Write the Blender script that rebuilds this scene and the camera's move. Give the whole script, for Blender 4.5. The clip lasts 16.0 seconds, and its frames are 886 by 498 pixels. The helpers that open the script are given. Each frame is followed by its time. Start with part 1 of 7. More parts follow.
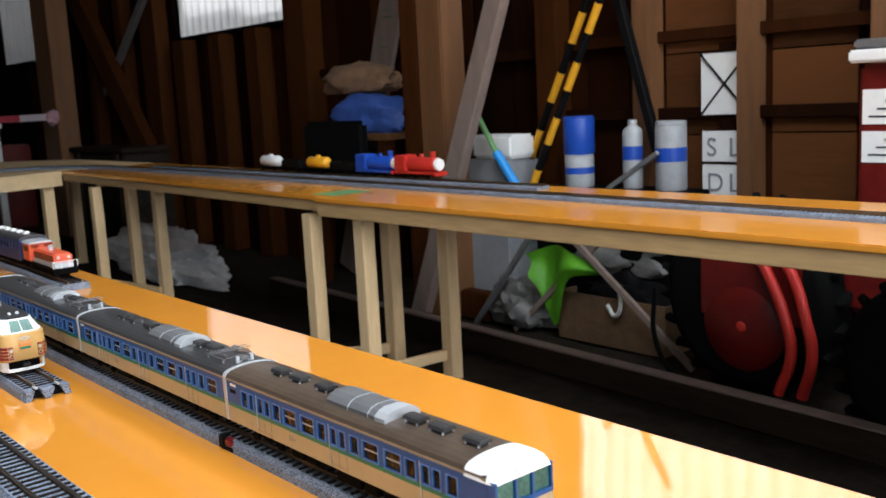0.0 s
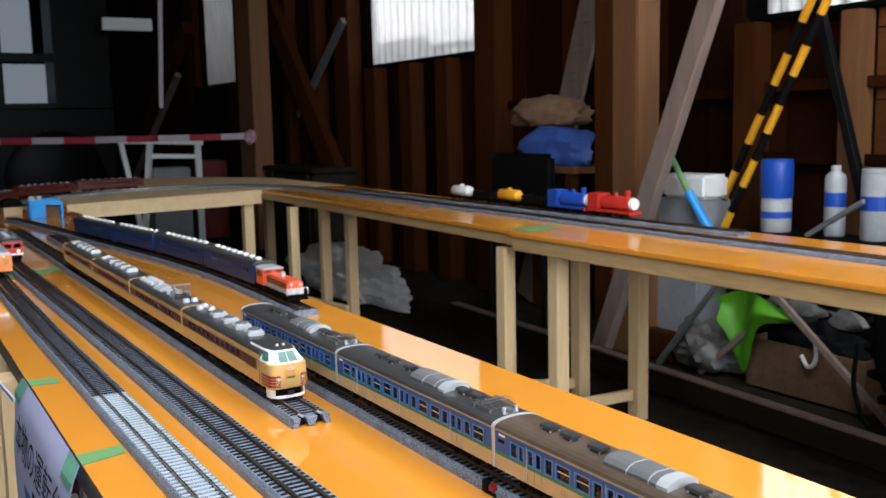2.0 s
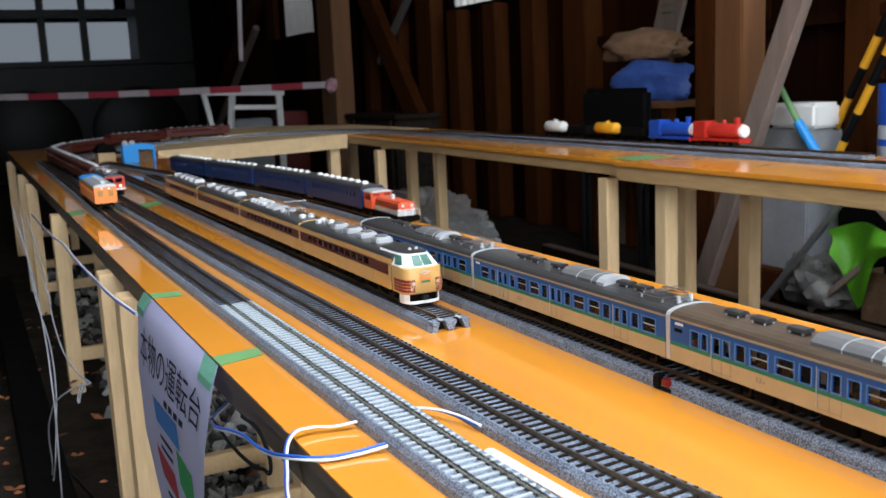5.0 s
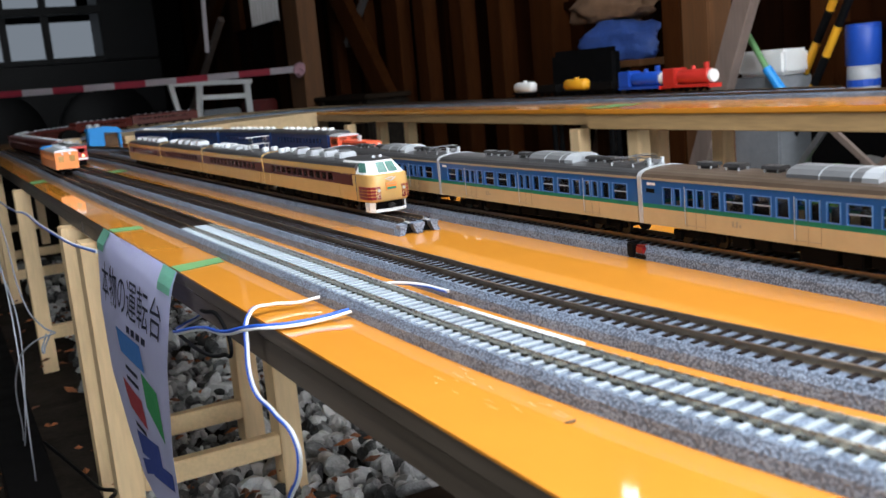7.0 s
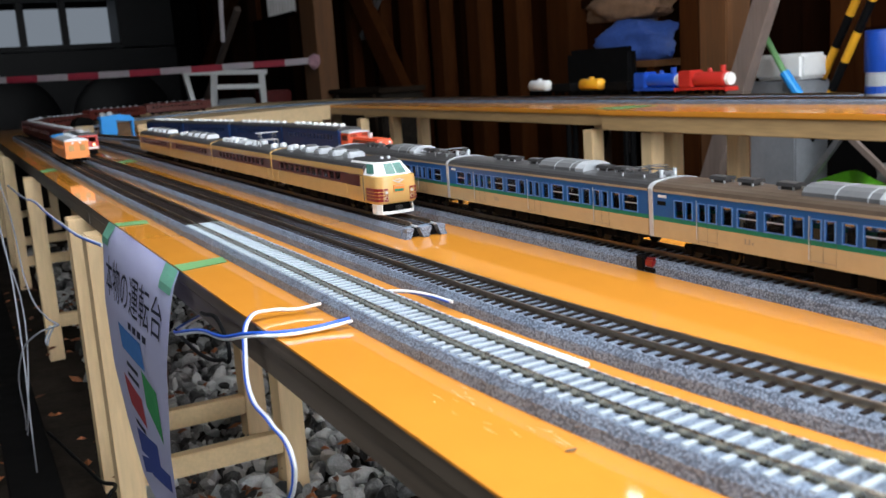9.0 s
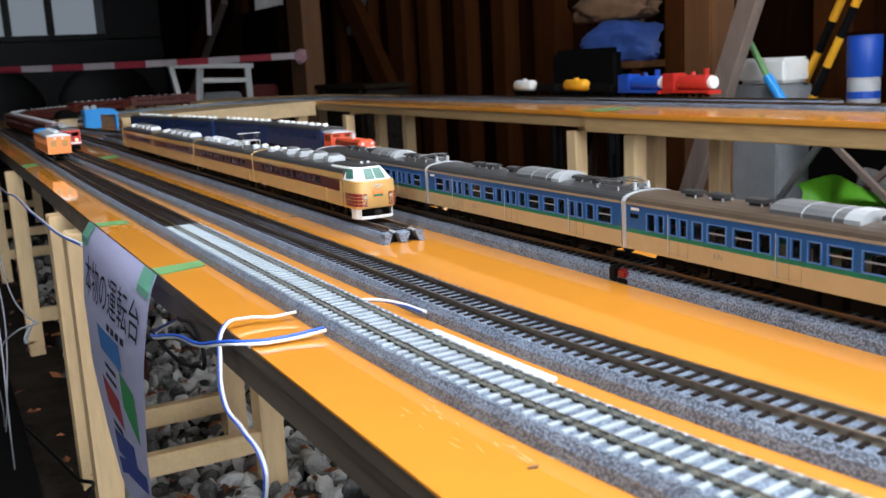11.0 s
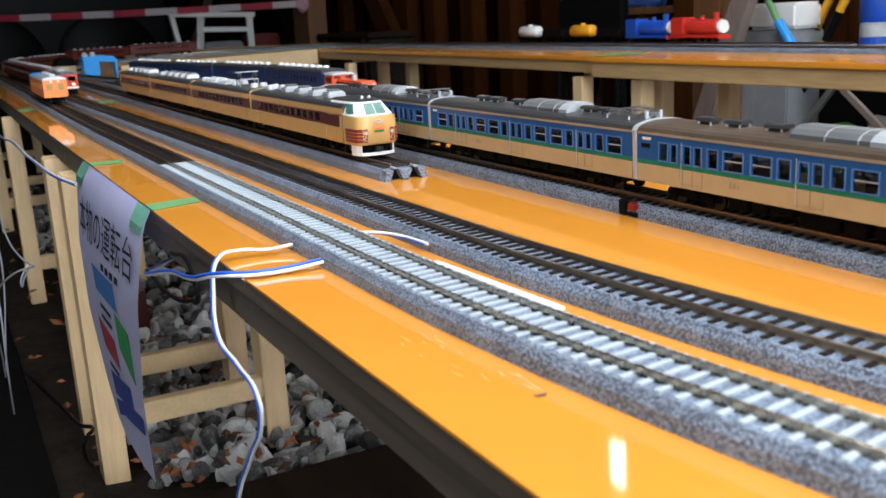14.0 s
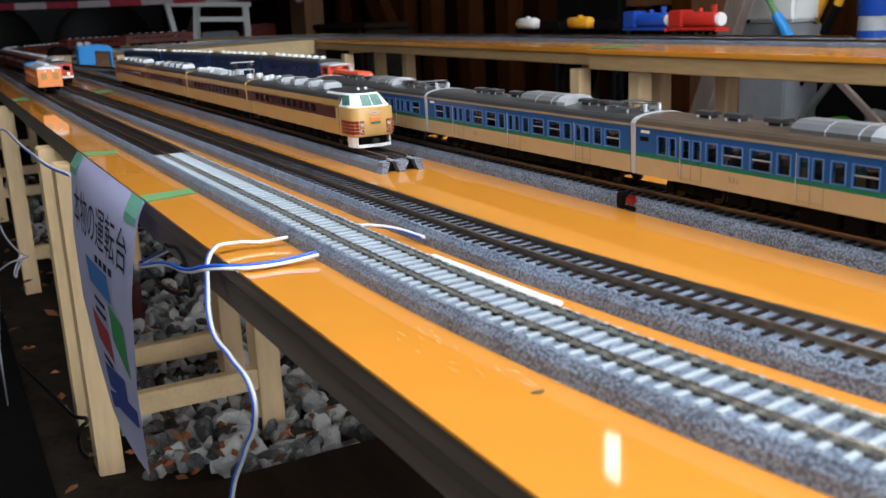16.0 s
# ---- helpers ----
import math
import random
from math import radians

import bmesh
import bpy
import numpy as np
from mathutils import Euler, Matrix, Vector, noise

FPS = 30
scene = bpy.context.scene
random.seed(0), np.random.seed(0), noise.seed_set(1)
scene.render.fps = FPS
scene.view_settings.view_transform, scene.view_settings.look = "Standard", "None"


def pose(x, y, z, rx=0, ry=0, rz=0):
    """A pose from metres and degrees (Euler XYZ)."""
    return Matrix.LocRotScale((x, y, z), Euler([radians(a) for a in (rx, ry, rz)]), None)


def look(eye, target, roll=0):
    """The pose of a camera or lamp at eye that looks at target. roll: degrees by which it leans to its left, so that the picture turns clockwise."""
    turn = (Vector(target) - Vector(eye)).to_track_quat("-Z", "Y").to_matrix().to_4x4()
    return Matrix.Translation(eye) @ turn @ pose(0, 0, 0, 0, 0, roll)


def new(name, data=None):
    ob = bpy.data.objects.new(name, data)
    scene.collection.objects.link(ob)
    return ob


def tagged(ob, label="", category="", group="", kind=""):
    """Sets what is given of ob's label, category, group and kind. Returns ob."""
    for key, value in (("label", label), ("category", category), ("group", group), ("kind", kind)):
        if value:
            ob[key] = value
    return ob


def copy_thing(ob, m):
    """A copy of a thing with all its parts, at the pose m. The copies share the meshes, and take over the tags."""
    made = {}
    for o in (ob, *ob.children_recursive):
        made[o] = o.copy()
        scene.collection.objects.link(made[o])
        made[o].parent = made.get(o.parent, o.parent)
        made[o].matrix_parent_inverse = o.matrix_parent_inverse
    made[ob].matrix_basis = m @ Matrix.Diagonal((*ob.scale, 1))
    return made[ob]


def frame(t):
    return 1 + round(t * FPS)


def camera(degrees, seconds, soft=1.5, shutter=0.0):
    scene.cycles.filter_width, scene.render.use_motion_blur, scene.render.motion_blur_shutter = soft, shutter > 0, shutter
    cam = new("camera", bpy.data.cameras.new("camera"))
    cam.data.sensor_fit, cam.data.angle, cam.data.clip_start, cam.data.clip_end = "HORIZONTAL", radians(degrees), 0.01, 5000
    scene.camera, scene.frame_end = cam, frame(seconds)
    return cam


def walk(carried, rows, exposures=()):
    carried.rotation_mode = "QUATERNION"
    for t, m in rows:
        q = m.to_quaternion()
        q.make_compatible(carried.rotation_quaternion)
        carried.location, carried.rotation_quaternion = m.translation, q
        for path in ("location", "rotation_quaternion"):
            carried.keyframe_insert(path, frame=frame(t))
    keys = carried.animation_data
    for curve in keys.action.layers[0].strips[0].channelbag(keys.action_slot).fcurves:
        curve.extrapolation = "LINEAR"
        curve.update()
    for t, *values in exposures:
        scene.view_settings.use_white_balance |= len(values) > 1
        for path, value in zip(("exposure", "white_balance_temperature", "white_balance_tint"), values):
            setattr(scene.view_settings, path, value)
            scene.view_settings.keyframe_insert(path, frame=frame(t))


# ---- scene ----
cam = camera(50.0, 16.0)
PATH = [
    (0, pose(-0.27720, -0.51401, 0.57397, 80.846, 2.894, -40.865)),
    (0.5, pose(-0.27544, -0.52118, 0.59185, 79.900, 2.583, -39.223)),
    (1, pose(-0.33261, -0.57304, 0.61218, 80.412, 1.645, -36.130)),
    (1.5, pose(-0.34991, -0.54035, 0.61456, 82.178, 0.417, -33.195)),
    (2, pose(-0.35422, -0.50003, 0.61001, 82.498, 1.239, -30.983)),
    (2.5, pose(-0.36901, -0.48547, 0.60901, 81.907, 3.539, -29.081)),
    (3, pose(-0.35256, -0.43793, 0.60100, 81.741, 2.740, -28.395)),
    (3.5, pose(-0.35885, -0.43078, 0.59619, 81.067, 2.636, -27.791)),
    (4, pose(-0.36754, -0.42876, 0.59246, 80.610, 2.703, -27.077)),
    (4.2, pose(-0.37313, -0.43152, 0.58535, 79.606, 2.557, -26.926)),
    (6.3, pose(-0.38853, -0.43465, 0.50327, 80.979, 2.398, -26.381)),
    (6.5, pose(-0.38897, -0.43185, 0.49373, 80.435, 2.578, -26.043)),
    (7, pose(-0.37492, -0.42606, 0.47859, 79.580, 5.070, -28.487)),
    (7.5, pose(-0.37069, -0.41998, 0.47574, 79.046, 3.962, -28.303)),
    (8, pose(-0.36911, -0.41778, 0.47629, 78.891, 3.763, -28.001)),
    (8.5, pose(-0.36626, -0.41724, 0.48012, 79.328, 3.918, -27.664)),
    (10.8, pose(-0.36527, -0.42109, 0.49302, 78.876, 2.771, -27.968)),
    (11, pose(-0.36201, -0.42405, 0.49328, 78.951, 2.910, -28.279)),
    (11.5, pose(-0.36192, -0.42483, 0.49428, 78.881, 2.945, -28.206)),
    (12, pose(-0.36516, -0.42347, 0.49546, 78.765, 2.975, -27.874)),
    (12.5, pose(-0.36376, -0.41768, 0.49155, 78.320, 3.498, -27.934)),
    (13, pose(-0.36272, -0.41156, 0.48860, 77.874, 2.882, -27.832)),
    (13.5, pose(-0.36047, -0.40849, 0.48013, 77.103, 2.822, -27.799)),
    (14, pose(-0.35317, -0.40739, 0.47660, 76.204, 2.890, -28.034)),
    (14.5, pose(-0.35315, -0.40670, 0.47669, 75.754, 2.630, -28.206)),
    (15, pose(-0.35394, -0.40358, 0.47529, 75.699, 2.607, -28.221)),
    (15.5, pose(-0.35201, -0.40324, 0.47517, 75.630, 2.696, -28.281)),
    (16, pose(-0.35164, -0.40375, 0.47659, 75.690, 2.567, -28.209)),
]
walk(cam, PATH, exposures=((0.0, -0.12), (2.0, 0.03), (2.5, 0.07), (3.5, 0.03), (6.5, 0.13), (12.5, 0.10), (14.0, 0.07), (14.5, -0.17), (16.0, -0.18)))

cam.data.dof.use_dof = True
cam.data.dof.focus_distance = 0.68
cam.data.dof.aperture_fstop = 21.0

# ---- world and light ----
world = bpy.data.worlds.new("sky")
scene.world = world
world.use_nodes = True
wn = world.node_tree.nodes
sky = wn.new("ShaderNodeTexSky")
sky.sky_type = "NISHITA"
sky.sun_disc = False
sky.sun_elevation, sky.sun_rotation = radians(38), radians(250)
sky.air_density, sky.dust_density = 1.0, 3.0
world.node_tree.links.new(sky.outputs[0], wn["Background"].inputs[0])
wn["Background"].inputs[1].default_value = 0.03


def area_lamp(name, m, sx, sy, watts, color):
    d = bpy.data.lights.new(name, "AREA")
    d.shape, d.size, d.size_y, d.energy, d.color = "RECTANGLE", sx, sy, watts, color
    ob = new(name, d)
    ob.matrix_world = m
    return ob


# daylight by the wide doorway behind, with added fills from the side and overhead
area_lamp("door_daylight", look((0.05, -2.45, 1.08), (0.05, 0.6, 0.34)), 2.2, 1.95, 97, (0.865, 0.925, 0.985))
# added fill for the sides facing left, no opening known there
area_lamp("side_fill", look((-1.95, -0.4, 1.15), (0.1, 0.8, 0.25)), 0.8, 0.8, 12, (0.84, 0.96, 1.0))
area_lamp("overhead_fill", look((0.05, -0.35, 2.27), (0.05, -0.30, 0.3)), 1.7, 1.3, 74, (0.875, 0.93, 0.985))

T = 0.36          # height of the table tops
RAIL = T + 0.0115  # height of the rail heads
CAR = RAIL - 0.003   # datum of the cars, whose wheels reach up to it
T2 = 0.385         # height of the far table, a little above the near one
G = -0.02          # height of the floor

# ---- materials ----


def mat(name, color, rough=0.6, metal=0.0, vary=0.15, scale=30.0, bump=0.0, dark=None, stretch=(1, 1, 1), spec=0.5, coat=0.0,
        island=False, fine=6.0):
    m = bpy.data.materials.new(name)
    m.use_nodes = True
    n, l = m.node_tree.nodes, m.node_tree.links
    b = n["Principled BSDF"]
    b.inputs["Roughness"].default_value = rough
    b.inputs["Metallic"].default_value = metal
    b.inputs["Specular IOR Level"].default_value = spec
    b.inputs["Coat Weight"].default_value = coat
    b.inputs["Coat Roughness"].default_value = 0.06
    if max(color) < 0.09 and metal == 0.0 and spec == 0.5 and rough > 0.4:
        b.inputs["Specular IOR Level"].default_value = 0.05
    geo = n.new("ShaderNodeTexCoord")
    mp = n.new("ShaderNodeMapping")
    mp.inputs["Scale"].default_value = stretch
    l.new(geo.outputs["Object"], mp.inputs[0])
    big = n.new("ShaderNodeTexNoise")
    big.inputs["Scale"].default_value, big.inputs["Detail"].default_value = scale, 4
    small = n.new("ShaderNodeTexNoise")
    small.inputs["Scale"].default_value, small.inputs["Detail"].default_value = scale * fine, 5
    l.new(mp.outputs[0], big.inputs[0])
    l.new(mp.outputs[0], small.inputs[0])
    mix = n.new("ShaderNodeMix")
    mix.data_type = "FLOAT"
    mix.inputs[0].default_value = 0.45
    l.new(big.outputs[0], mix.inputs[2])
    l.new(small.outputs[0], mix.inputs[3])
    fac = mix.outputs[0]
    if island:
        oi = n.new("ShaderNodeObjectInfo")
        gi = n.new("ShaderNodeNewGeometry")
        add = n.new("ShaderNodeMath")
        add.operation = "ADD"
        l.new(oi.outputs["Random"], add.inputs[0])
        l.new(gi.outputs["Random Per Island"], add.inputs[1])
        fr = n.new("ShaderNodeMath")
        fr.operation = "FRACT"
        l.new(add.outputs[0], fr.inputs[0])
        mx = n.new("ShaderNodeMix")
        mx.data_type = "FLOAT"
        mx.inputs[0].default_value = 0.5
        l.new(fac, mx.inputs[2])
        l.new(fr.outputs[0], mx.inputs[3])
        fac = mx.outputs[0]
    ramp = n.new("ShaderNodeValToRGB")
    c = color
    lo = dark or tuple(v * (1 - vary) for v in c)
    hi = tuple(min(1, v * (1 + vary)) for v in c)
    ramp.color_ramp.elements[0].position, ramp.color_ramp.elements[1].position = 0.3, 0.7
    ramp.color_ramp.elements[0].color = (*lo, 1)
    ramp.color_ramp.elements[1].color = (*hi, 1)
    l.new(fac, ramp.inputs[0])
    l.new(ramp.outputs[0], b.inputs["Base Color"])
    if bump:
        bp = n.new("ShaderNodeBump")
        bp.inputs["Strength"].default_value = bump
        bp.inputs["Distance"].default_value = 0.002
        l.new(mix.outputs[0], bp.inputs["Height"])
        l.new(bp.outputs[0], b.inputs["Normal"])
    rr = n.new("ShaderNodeMapRange")
    rr.inputs[3].default_value, rr.inputs[4].default_value = max(0.02, rough * 0.8), min(1, rough * 1.2)
    l.new(small.outputs[0], rr.inputs[0])
    l.new(rr.outputs[0], b.inputs["Roughness"])
    return m


M = {}
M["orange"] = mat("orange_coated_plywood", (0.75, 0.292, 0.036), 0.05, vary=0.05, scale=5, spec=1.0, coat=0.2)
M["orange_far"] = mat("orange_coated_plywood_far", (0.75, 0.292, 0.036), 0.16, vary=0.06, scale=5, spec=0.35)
M["board_edge"] = mat("weathered_board_edge", (0.10, 0.076, 0.058), 0.6, vary=0.55, scale=9, bump=0.4, stretch=(1, 0.15, 4))
M["pine"] = mat("planed_pine", (0.80, 0.57, 0.32), 0.55, vary=0.14, scale=12, bump=0.15, stretch=(3, 3, 0.35))
M["pine_flat"] = mat("planed_pine_board", (0.78, 0.56, 0.31), 0.55, vary=0.13, scale=12, bump=0.15, stretch=(3, 0.3, 3))
# darker, browner pine for the far table's edge boards
M["pine_dark"] = mat("dark_pine_rail", (0.50, 0.315, 0.145), 0.55, vary=0.25, scale=10, bump=0.15, stretch=(3, 0.3, 3))
M["stud"] = mat("aged_cedar_stud", (0.050, 0.0155, 0.0040), 0.7, vary=0.35, scale=9, bump=0.4, stretch=(3, 3, 0.3))
M["post"] = mat("pale_cedar_post", (0.145, 0.060, 0.020), 0.7, vary=0.3, scale=9, bump=0.35, stretch=(3, 3, 0.25))
M["panel"] = mat("brown_wall_board", (0.070, 0.026, 0.009), 0.7, vary=0.55, scale=8, bump=0.4, stretch=(3, 0.4, 3), island=True)
M["plank"] = mat("dark_wall_plank", (0.019, 0.0052, 0.0013), 0.75, vary=0.7, scale=7, bump=0.5, stretch=(3, 3, 0.3), island=True)
M["beam"] = mat("grey_weathered_beam", (0.21, 0.155, 0.13), 0.75, vary=0.25, scale=10, bump=0.3, stretch=(3, 3, 0.3))
# near-black colour stands for the deep shade at the room's dark sides
M["dark_room"] = mat("near_black_board", (0.0025, 0.0023, 0.0023), 0.8, vary=0.4, scale=4, bump=0.3)
M["earth"] = mat("dark_gravel_earth", (0.024, 0.019, 0.015), 0.95, vary=0.55, scale=18, bump=1.0)
M["stone"] = mat("ballast_stone", (0.31, 0.305, 0.30), 0.85, vary=0.9, scale=60, bump=0.6, island=True)
M["leaf"] = mat("fallen_leaf", (0.20, 0.062, 0.018), 0.7, vary=0.6, scale=40, island=True)
M["tie_brown"] = mat("brown_sleeper", (0.020, 0.014, 0.012), 0.6, vary=0.25, scale=200)
M["tie_white"] = mat("pale_concrete_sleeper", (0.46, 0.51, 0.55), 0.6, vary=0.10, scale=200)
M["rail"] = mat("nickel_rail", (0.42, 0.38, 0.30), 0.28, metal=1.0, vary=0.2, scale=120)
M["rail_dark"] = mat("tarnished_rail", (0.36, 0.28, 0.20), 0.35, metal=1.0, vary=0.2, scale=120)
M["blue"] = mat("blue_car_paint", (0.007, 0.080, 0.265), 0.35, vary=0.06, scale=60, spec=0.5)
M["green"] = mat("green_stripe_paint", (0.0, 0.17, 0.10), 0.35, vary=0.08, scale=60)
M["cream"] = mat("cream_car_paint", (0.45, 0.335, 0.185), 0.38, vary=0.06, scale=60)
M["roof"] = mat("dark_grey_roof", (0.042, 0.040, 0.041), 0.34, vary=0.12, scale=60)
M["casing"] = mat("dark_grey_cooler_casing", (0.13, 0.13, 0.135), 0.35, vary=0.15, scale=60)
M["gutter"] = mat("greyish_gutter_paint", (0.30, 0.245, 0.175), 0.45, vary=0.1, scale=60)
M["lining"] = mat("pale_car_lining", (0.55, 0.50, 0.42), 0.5, vary=0.15, scale=90)
# front car's roof: a warm reflected sheen put into the base colour
M["roof_sheen"] = mat("brown_sheen_roof", (0.080, 0.056, 0.040), 0.30, vary=0.45, scale=14, stretch=(2, 1, 1))
M["silver"] = mat("silver_grey_fitting", (0.50, 0.52, 0.55), 0.32, metal=0.25, vary=0.05, scale=40)
M["white"] = mat("white_plastic", (0.80, 0.80, 0.79), 0.4, vary=0.04, scale=60)
M["black"] = mat("black_plastic", (0.006, 0.006, 0.0065), 0.5, vary=0.3, scale=60)
# underframe and wheels: colours lowered to deepen the shade beneath the cars
M["under"] = mat("black_underframe", (0.0035, 0.0032, 0.0032), 0.7, vary=0.3, scale=90, spec=0.03)
M["wheel"] = mat("dark_wheel_metal", (0.02, 0.019, 0.018), 0.5, metal=0.5, vary=0.2, scale=90)
M["yellow_cream"] = mat("pale_yellow_car_paint", (0.62, 0.38, 0.135), 0.24, vary=0.05, scale=60)
M["maroon"] = mat("red_brown_car_paint", (0.085, 0.016, 0.013), 0.34, vary=0.10, scale=60)
M["navy"] = mat("navy_coach_paint", (0.004, 0.030, 0.125), 0.38, vary=0.10, scale=60)
M["red"] = mat("bright_red_paint", (0.50, 0.030, 0.022), 0.35, vary=0.08, scale=60)
M["vermilion"] = mat("vermilion_paint", (0.72, 0.11, 0.045), 0.38, vary=0.08, scale=60)
M["orange_paint"] = mat("railcar_orange_paint", (0.80, 0.24, 0.045), 0.38, vary=0.06, scale=60)
M["sky_blue"] = mat("bright_blue_plastic", (0.02, 0.30, 0.78), 0.4, vary=0.06, scale=60)
M["deep_blue"] = mat("deep_blue_plastic", (0.012, 0.07, 0.42), 0.4, vary=0.1, scale=60)
M["yellow"] = mat("yellow_paint", (0.80, 0.38, 0.02), 0.45, vary=0.1, scale=40)
M["tape_pale"] = mat("thin_green_tape_over_paper", (0.20, 0.48, 0.36), 0.6, vary=0.15, scale=60)
M["tape_green"] = mat("green_masking_tape", (0.13, 0.29, 0.11), 0.6, vary=0.12, scale=50)
M["paper"] = mat("white_printer_paper", (0.58, 0.58, 0.80), 0.8, vary=0.03, scale=20)
# bottle white greyed to carry the shade by the wall
M["white_dim"] = mat("dimmed_bottle_white", (0.40, 0.41, 0.43), 0.45, vary=0.15, scale=40)
M["faded_ink"] = mat("faded_grey_print", (0.22, 0.23, 0.26), 0.8, vary=0.2, scale=80)
M["ink"] = mat("black_print", (0.03, 0.03, 0.05), 0.8, vary=0.05)
M["sill"] = mat("dusty_dark_timber", (0.024, 0.016, 0.011), 0.8, vary=0.4, scale=8, bump=0.4, stretch=(3, 0.3, 3))
M["print_blue"] = mat("blue_print", (0.03, 0.13, 0.36), 0.8, vary=0.05)
M["print_navy"] = mat("navy_print", (0.02, 0.04, 0.20), 0.8, vary=0.05)
M["print_green"] = mat("green_print", (0.02, 0.20, 0.06), 0.8, vary=0.05)
M["print_red"] = mat("dark_red_print", (0.26, 0.02, 0.03), 0.8, vary=0.05)
M["wire_white"] = mat("white_wire_sheath", (0.78, 0.78, 0.78), 0.35, vary=0.03)
M["wire_blue"] = mat("blue_wire_sheath", (0.02, 0.10, 0.55), 0.35, vary=0.05)
M["bag"] = mat("thin_white_plastic_bag", (0.90, 0.90, 0.92), 0.35, vary=0.25, scale=22, bump=1.0)
M["grey_plastic"] = mat("dusty_grey_plastic", (0.13, 0.125, 0.12), 0.5, vary=0.5, scale=22, bump=0.8)
M["panto"] = mat("dull_steel_rods", (0.30, 0.30, 0.31), 0.35, metal=0.8, vary=0.2, scale=120)
M["frame_blue"] = mat("pale_blue_window_frame", (0.10, 0.22, 0.50), 0.3, vary=0.05, scale=60)
M["lime"] = mat("lime_green_plastic_sheet", (0.16, 0.52, 0.03), 0.45, vary=0.15, scale=15, bump=0.2)
M["card"] = mat("brown_cardboard", (0.13, 0.072, 0.036), 0.85, vary=0.5, scale=14)
M["brown_bag"] = mat("brown_sack_cloth", (0.23, 0.13, 0.075), 0.9, vary=0.3, scale=30, bump=0.6)
M["blue_bag"] = mat("blue_vinyl_sheet", (0.045, 0.10, 0.36), 0.5, vary=0.3, scale=18, bump=0.5)
M["rubber"] = mat("black_tyre_rubber", (0.004, 0.004, 0.004), 0.75, vary=0.3, scale=40, bump=0.4)
M["machine_red"] = mat("worn_red_machine_paint", (0.105, 0.004, 0.003), 0.4, vary=0.4, scale=9)
M["metal"] = mat("dull_grey_steel", (0.30, 0.30, 0.31), 0.4, metal=0.7, vary=0.2, scale=40)
M["concrete"] = mat("grey_block_board", (0.24, 0.25, 0.27), 0.8, vary=0.15, scale=14, bump=0.2)
M["low_screen"] = mat("low_screen_tan", (0.40, 0.39, 0.35), 0.9, vary=0.4, scale=6, bump=0.5)
M["pink"] = mat("red_barrier_tape", (0.55, 0.05, 0.09), 0.5, vary=0.08)
M["tape_pink"] = mat("faded_pink_tape", (0.60, 0.34, 0.40), 0.5, vary=0.15)
M["tape_white"] = mat("white_barrier_tape", (0.70, 0.62, 0.66), 0.5, vary=0.05)


def glass(name, tint, rough=0.05):
    m = bpy.data.materials.new(name)
    m.use_nodes = True
    b = m.node_tree.nodes["Principled BSDF"]
    b.inputs["Base Color"].default_value = (*tint, 1)
    b.inputs["Roughness"].default_value = rough
    b.inputs["Transmission Weight"].default_value = 1.0
    b.inputs["IOR"].default_value = 1.3
    return m


M["glass"] = glass("dim_car_window", (0.62, 0.60, 0.56))
M["glass_green"] = mat("greenish_windscreen", (0.060, 0.150, 0.125), 0.12, vary=0.5, scale=90, spec=0.25)


def sheet_material(name, clear, dull=1.0):
    m = bpy.data.materials.new(name)
    m.use_nodes = True
    n, l = m.node_tree.nodes, m.node_tree.links
    out = n["Material Output"]
    tr = n.new("ShaderNodeBsdfTranslucent")
    no = n.new("ShaderNodeTexNoise")
    no.inputs["Scale"].default_value = 5
    rp = n.new("ShaderNodeValToRGB")
    rp.color_ramp.elements[0].color = (0.40 * dull, 0.39 * dull, 0.38 * dull, 1)
    rp.color_ramp.elements[1].color = (0.95 * dull, 0.96 * dull, 0.98 * dull, 1)
    l.new(no.outputs[0], rp.inputs[0])
    # painted stripes stand for light varying over the sheet's waves
    co = n.new("ShaderNodeTexCoord")
    wv = n.new("ShaderNodeTexWave")
    wv.bands_direction = "Y"
    wv.inputs["Scale"].default_value, wv.inputs["Distortion"].default_value = 2 * math.pi / 20 / 0.063, 0.4
    l.new(co.outputs["Object"], wv.inputs[0])
    wr = n.new("ShaderNodeMapRange")
    wr.inputs[3].default_value, wr.inputs[4].default_value = 0.42, 1.0
    l.new(wv.outputs[1], wr.inputs[0])
    ml = n.new("ShaderNodeMix")
    ml.data_type, ml.blend_type = "RGBA", "MULTIPLY"
    ml.inputs[0].default_value = 1.0
    l.new(rp.outputs[0], ml.inputs[6])
    l.new(wr.outputs[0], ml.inputs[7])
    l.new(ml.outputs[2], tr.inputs[0])
    tp = n.new("ShaderNodeBsdfTransparent")
    mx = n.new("ShaderNodeMixShader")
    mx.inputs[0].default_value = clear
    l.new(tr.outputs[0], mx.inputs[1])
    l.new(tp.outputs[0], mx.inputs[2])
    l.new(mx.outputs[0], out.inputs[0])
    return m


M["sheet_bright"] = sheet_material("translucent_corrugated_sheet", 0.20)
# same sheet with its colour lowered, for windows that let less light through
M["sheet_dimmed"] = sheet_material("dimmed_corrugated_sheet", 0.05, 0.56)
M["sheet_half_lit"] = sheet_material("half_lit_corrugated_sheet", 0.0, 0.13)
M["sheet_clear"] = sheet_material("clear_corrugated_sheet", 0.75)


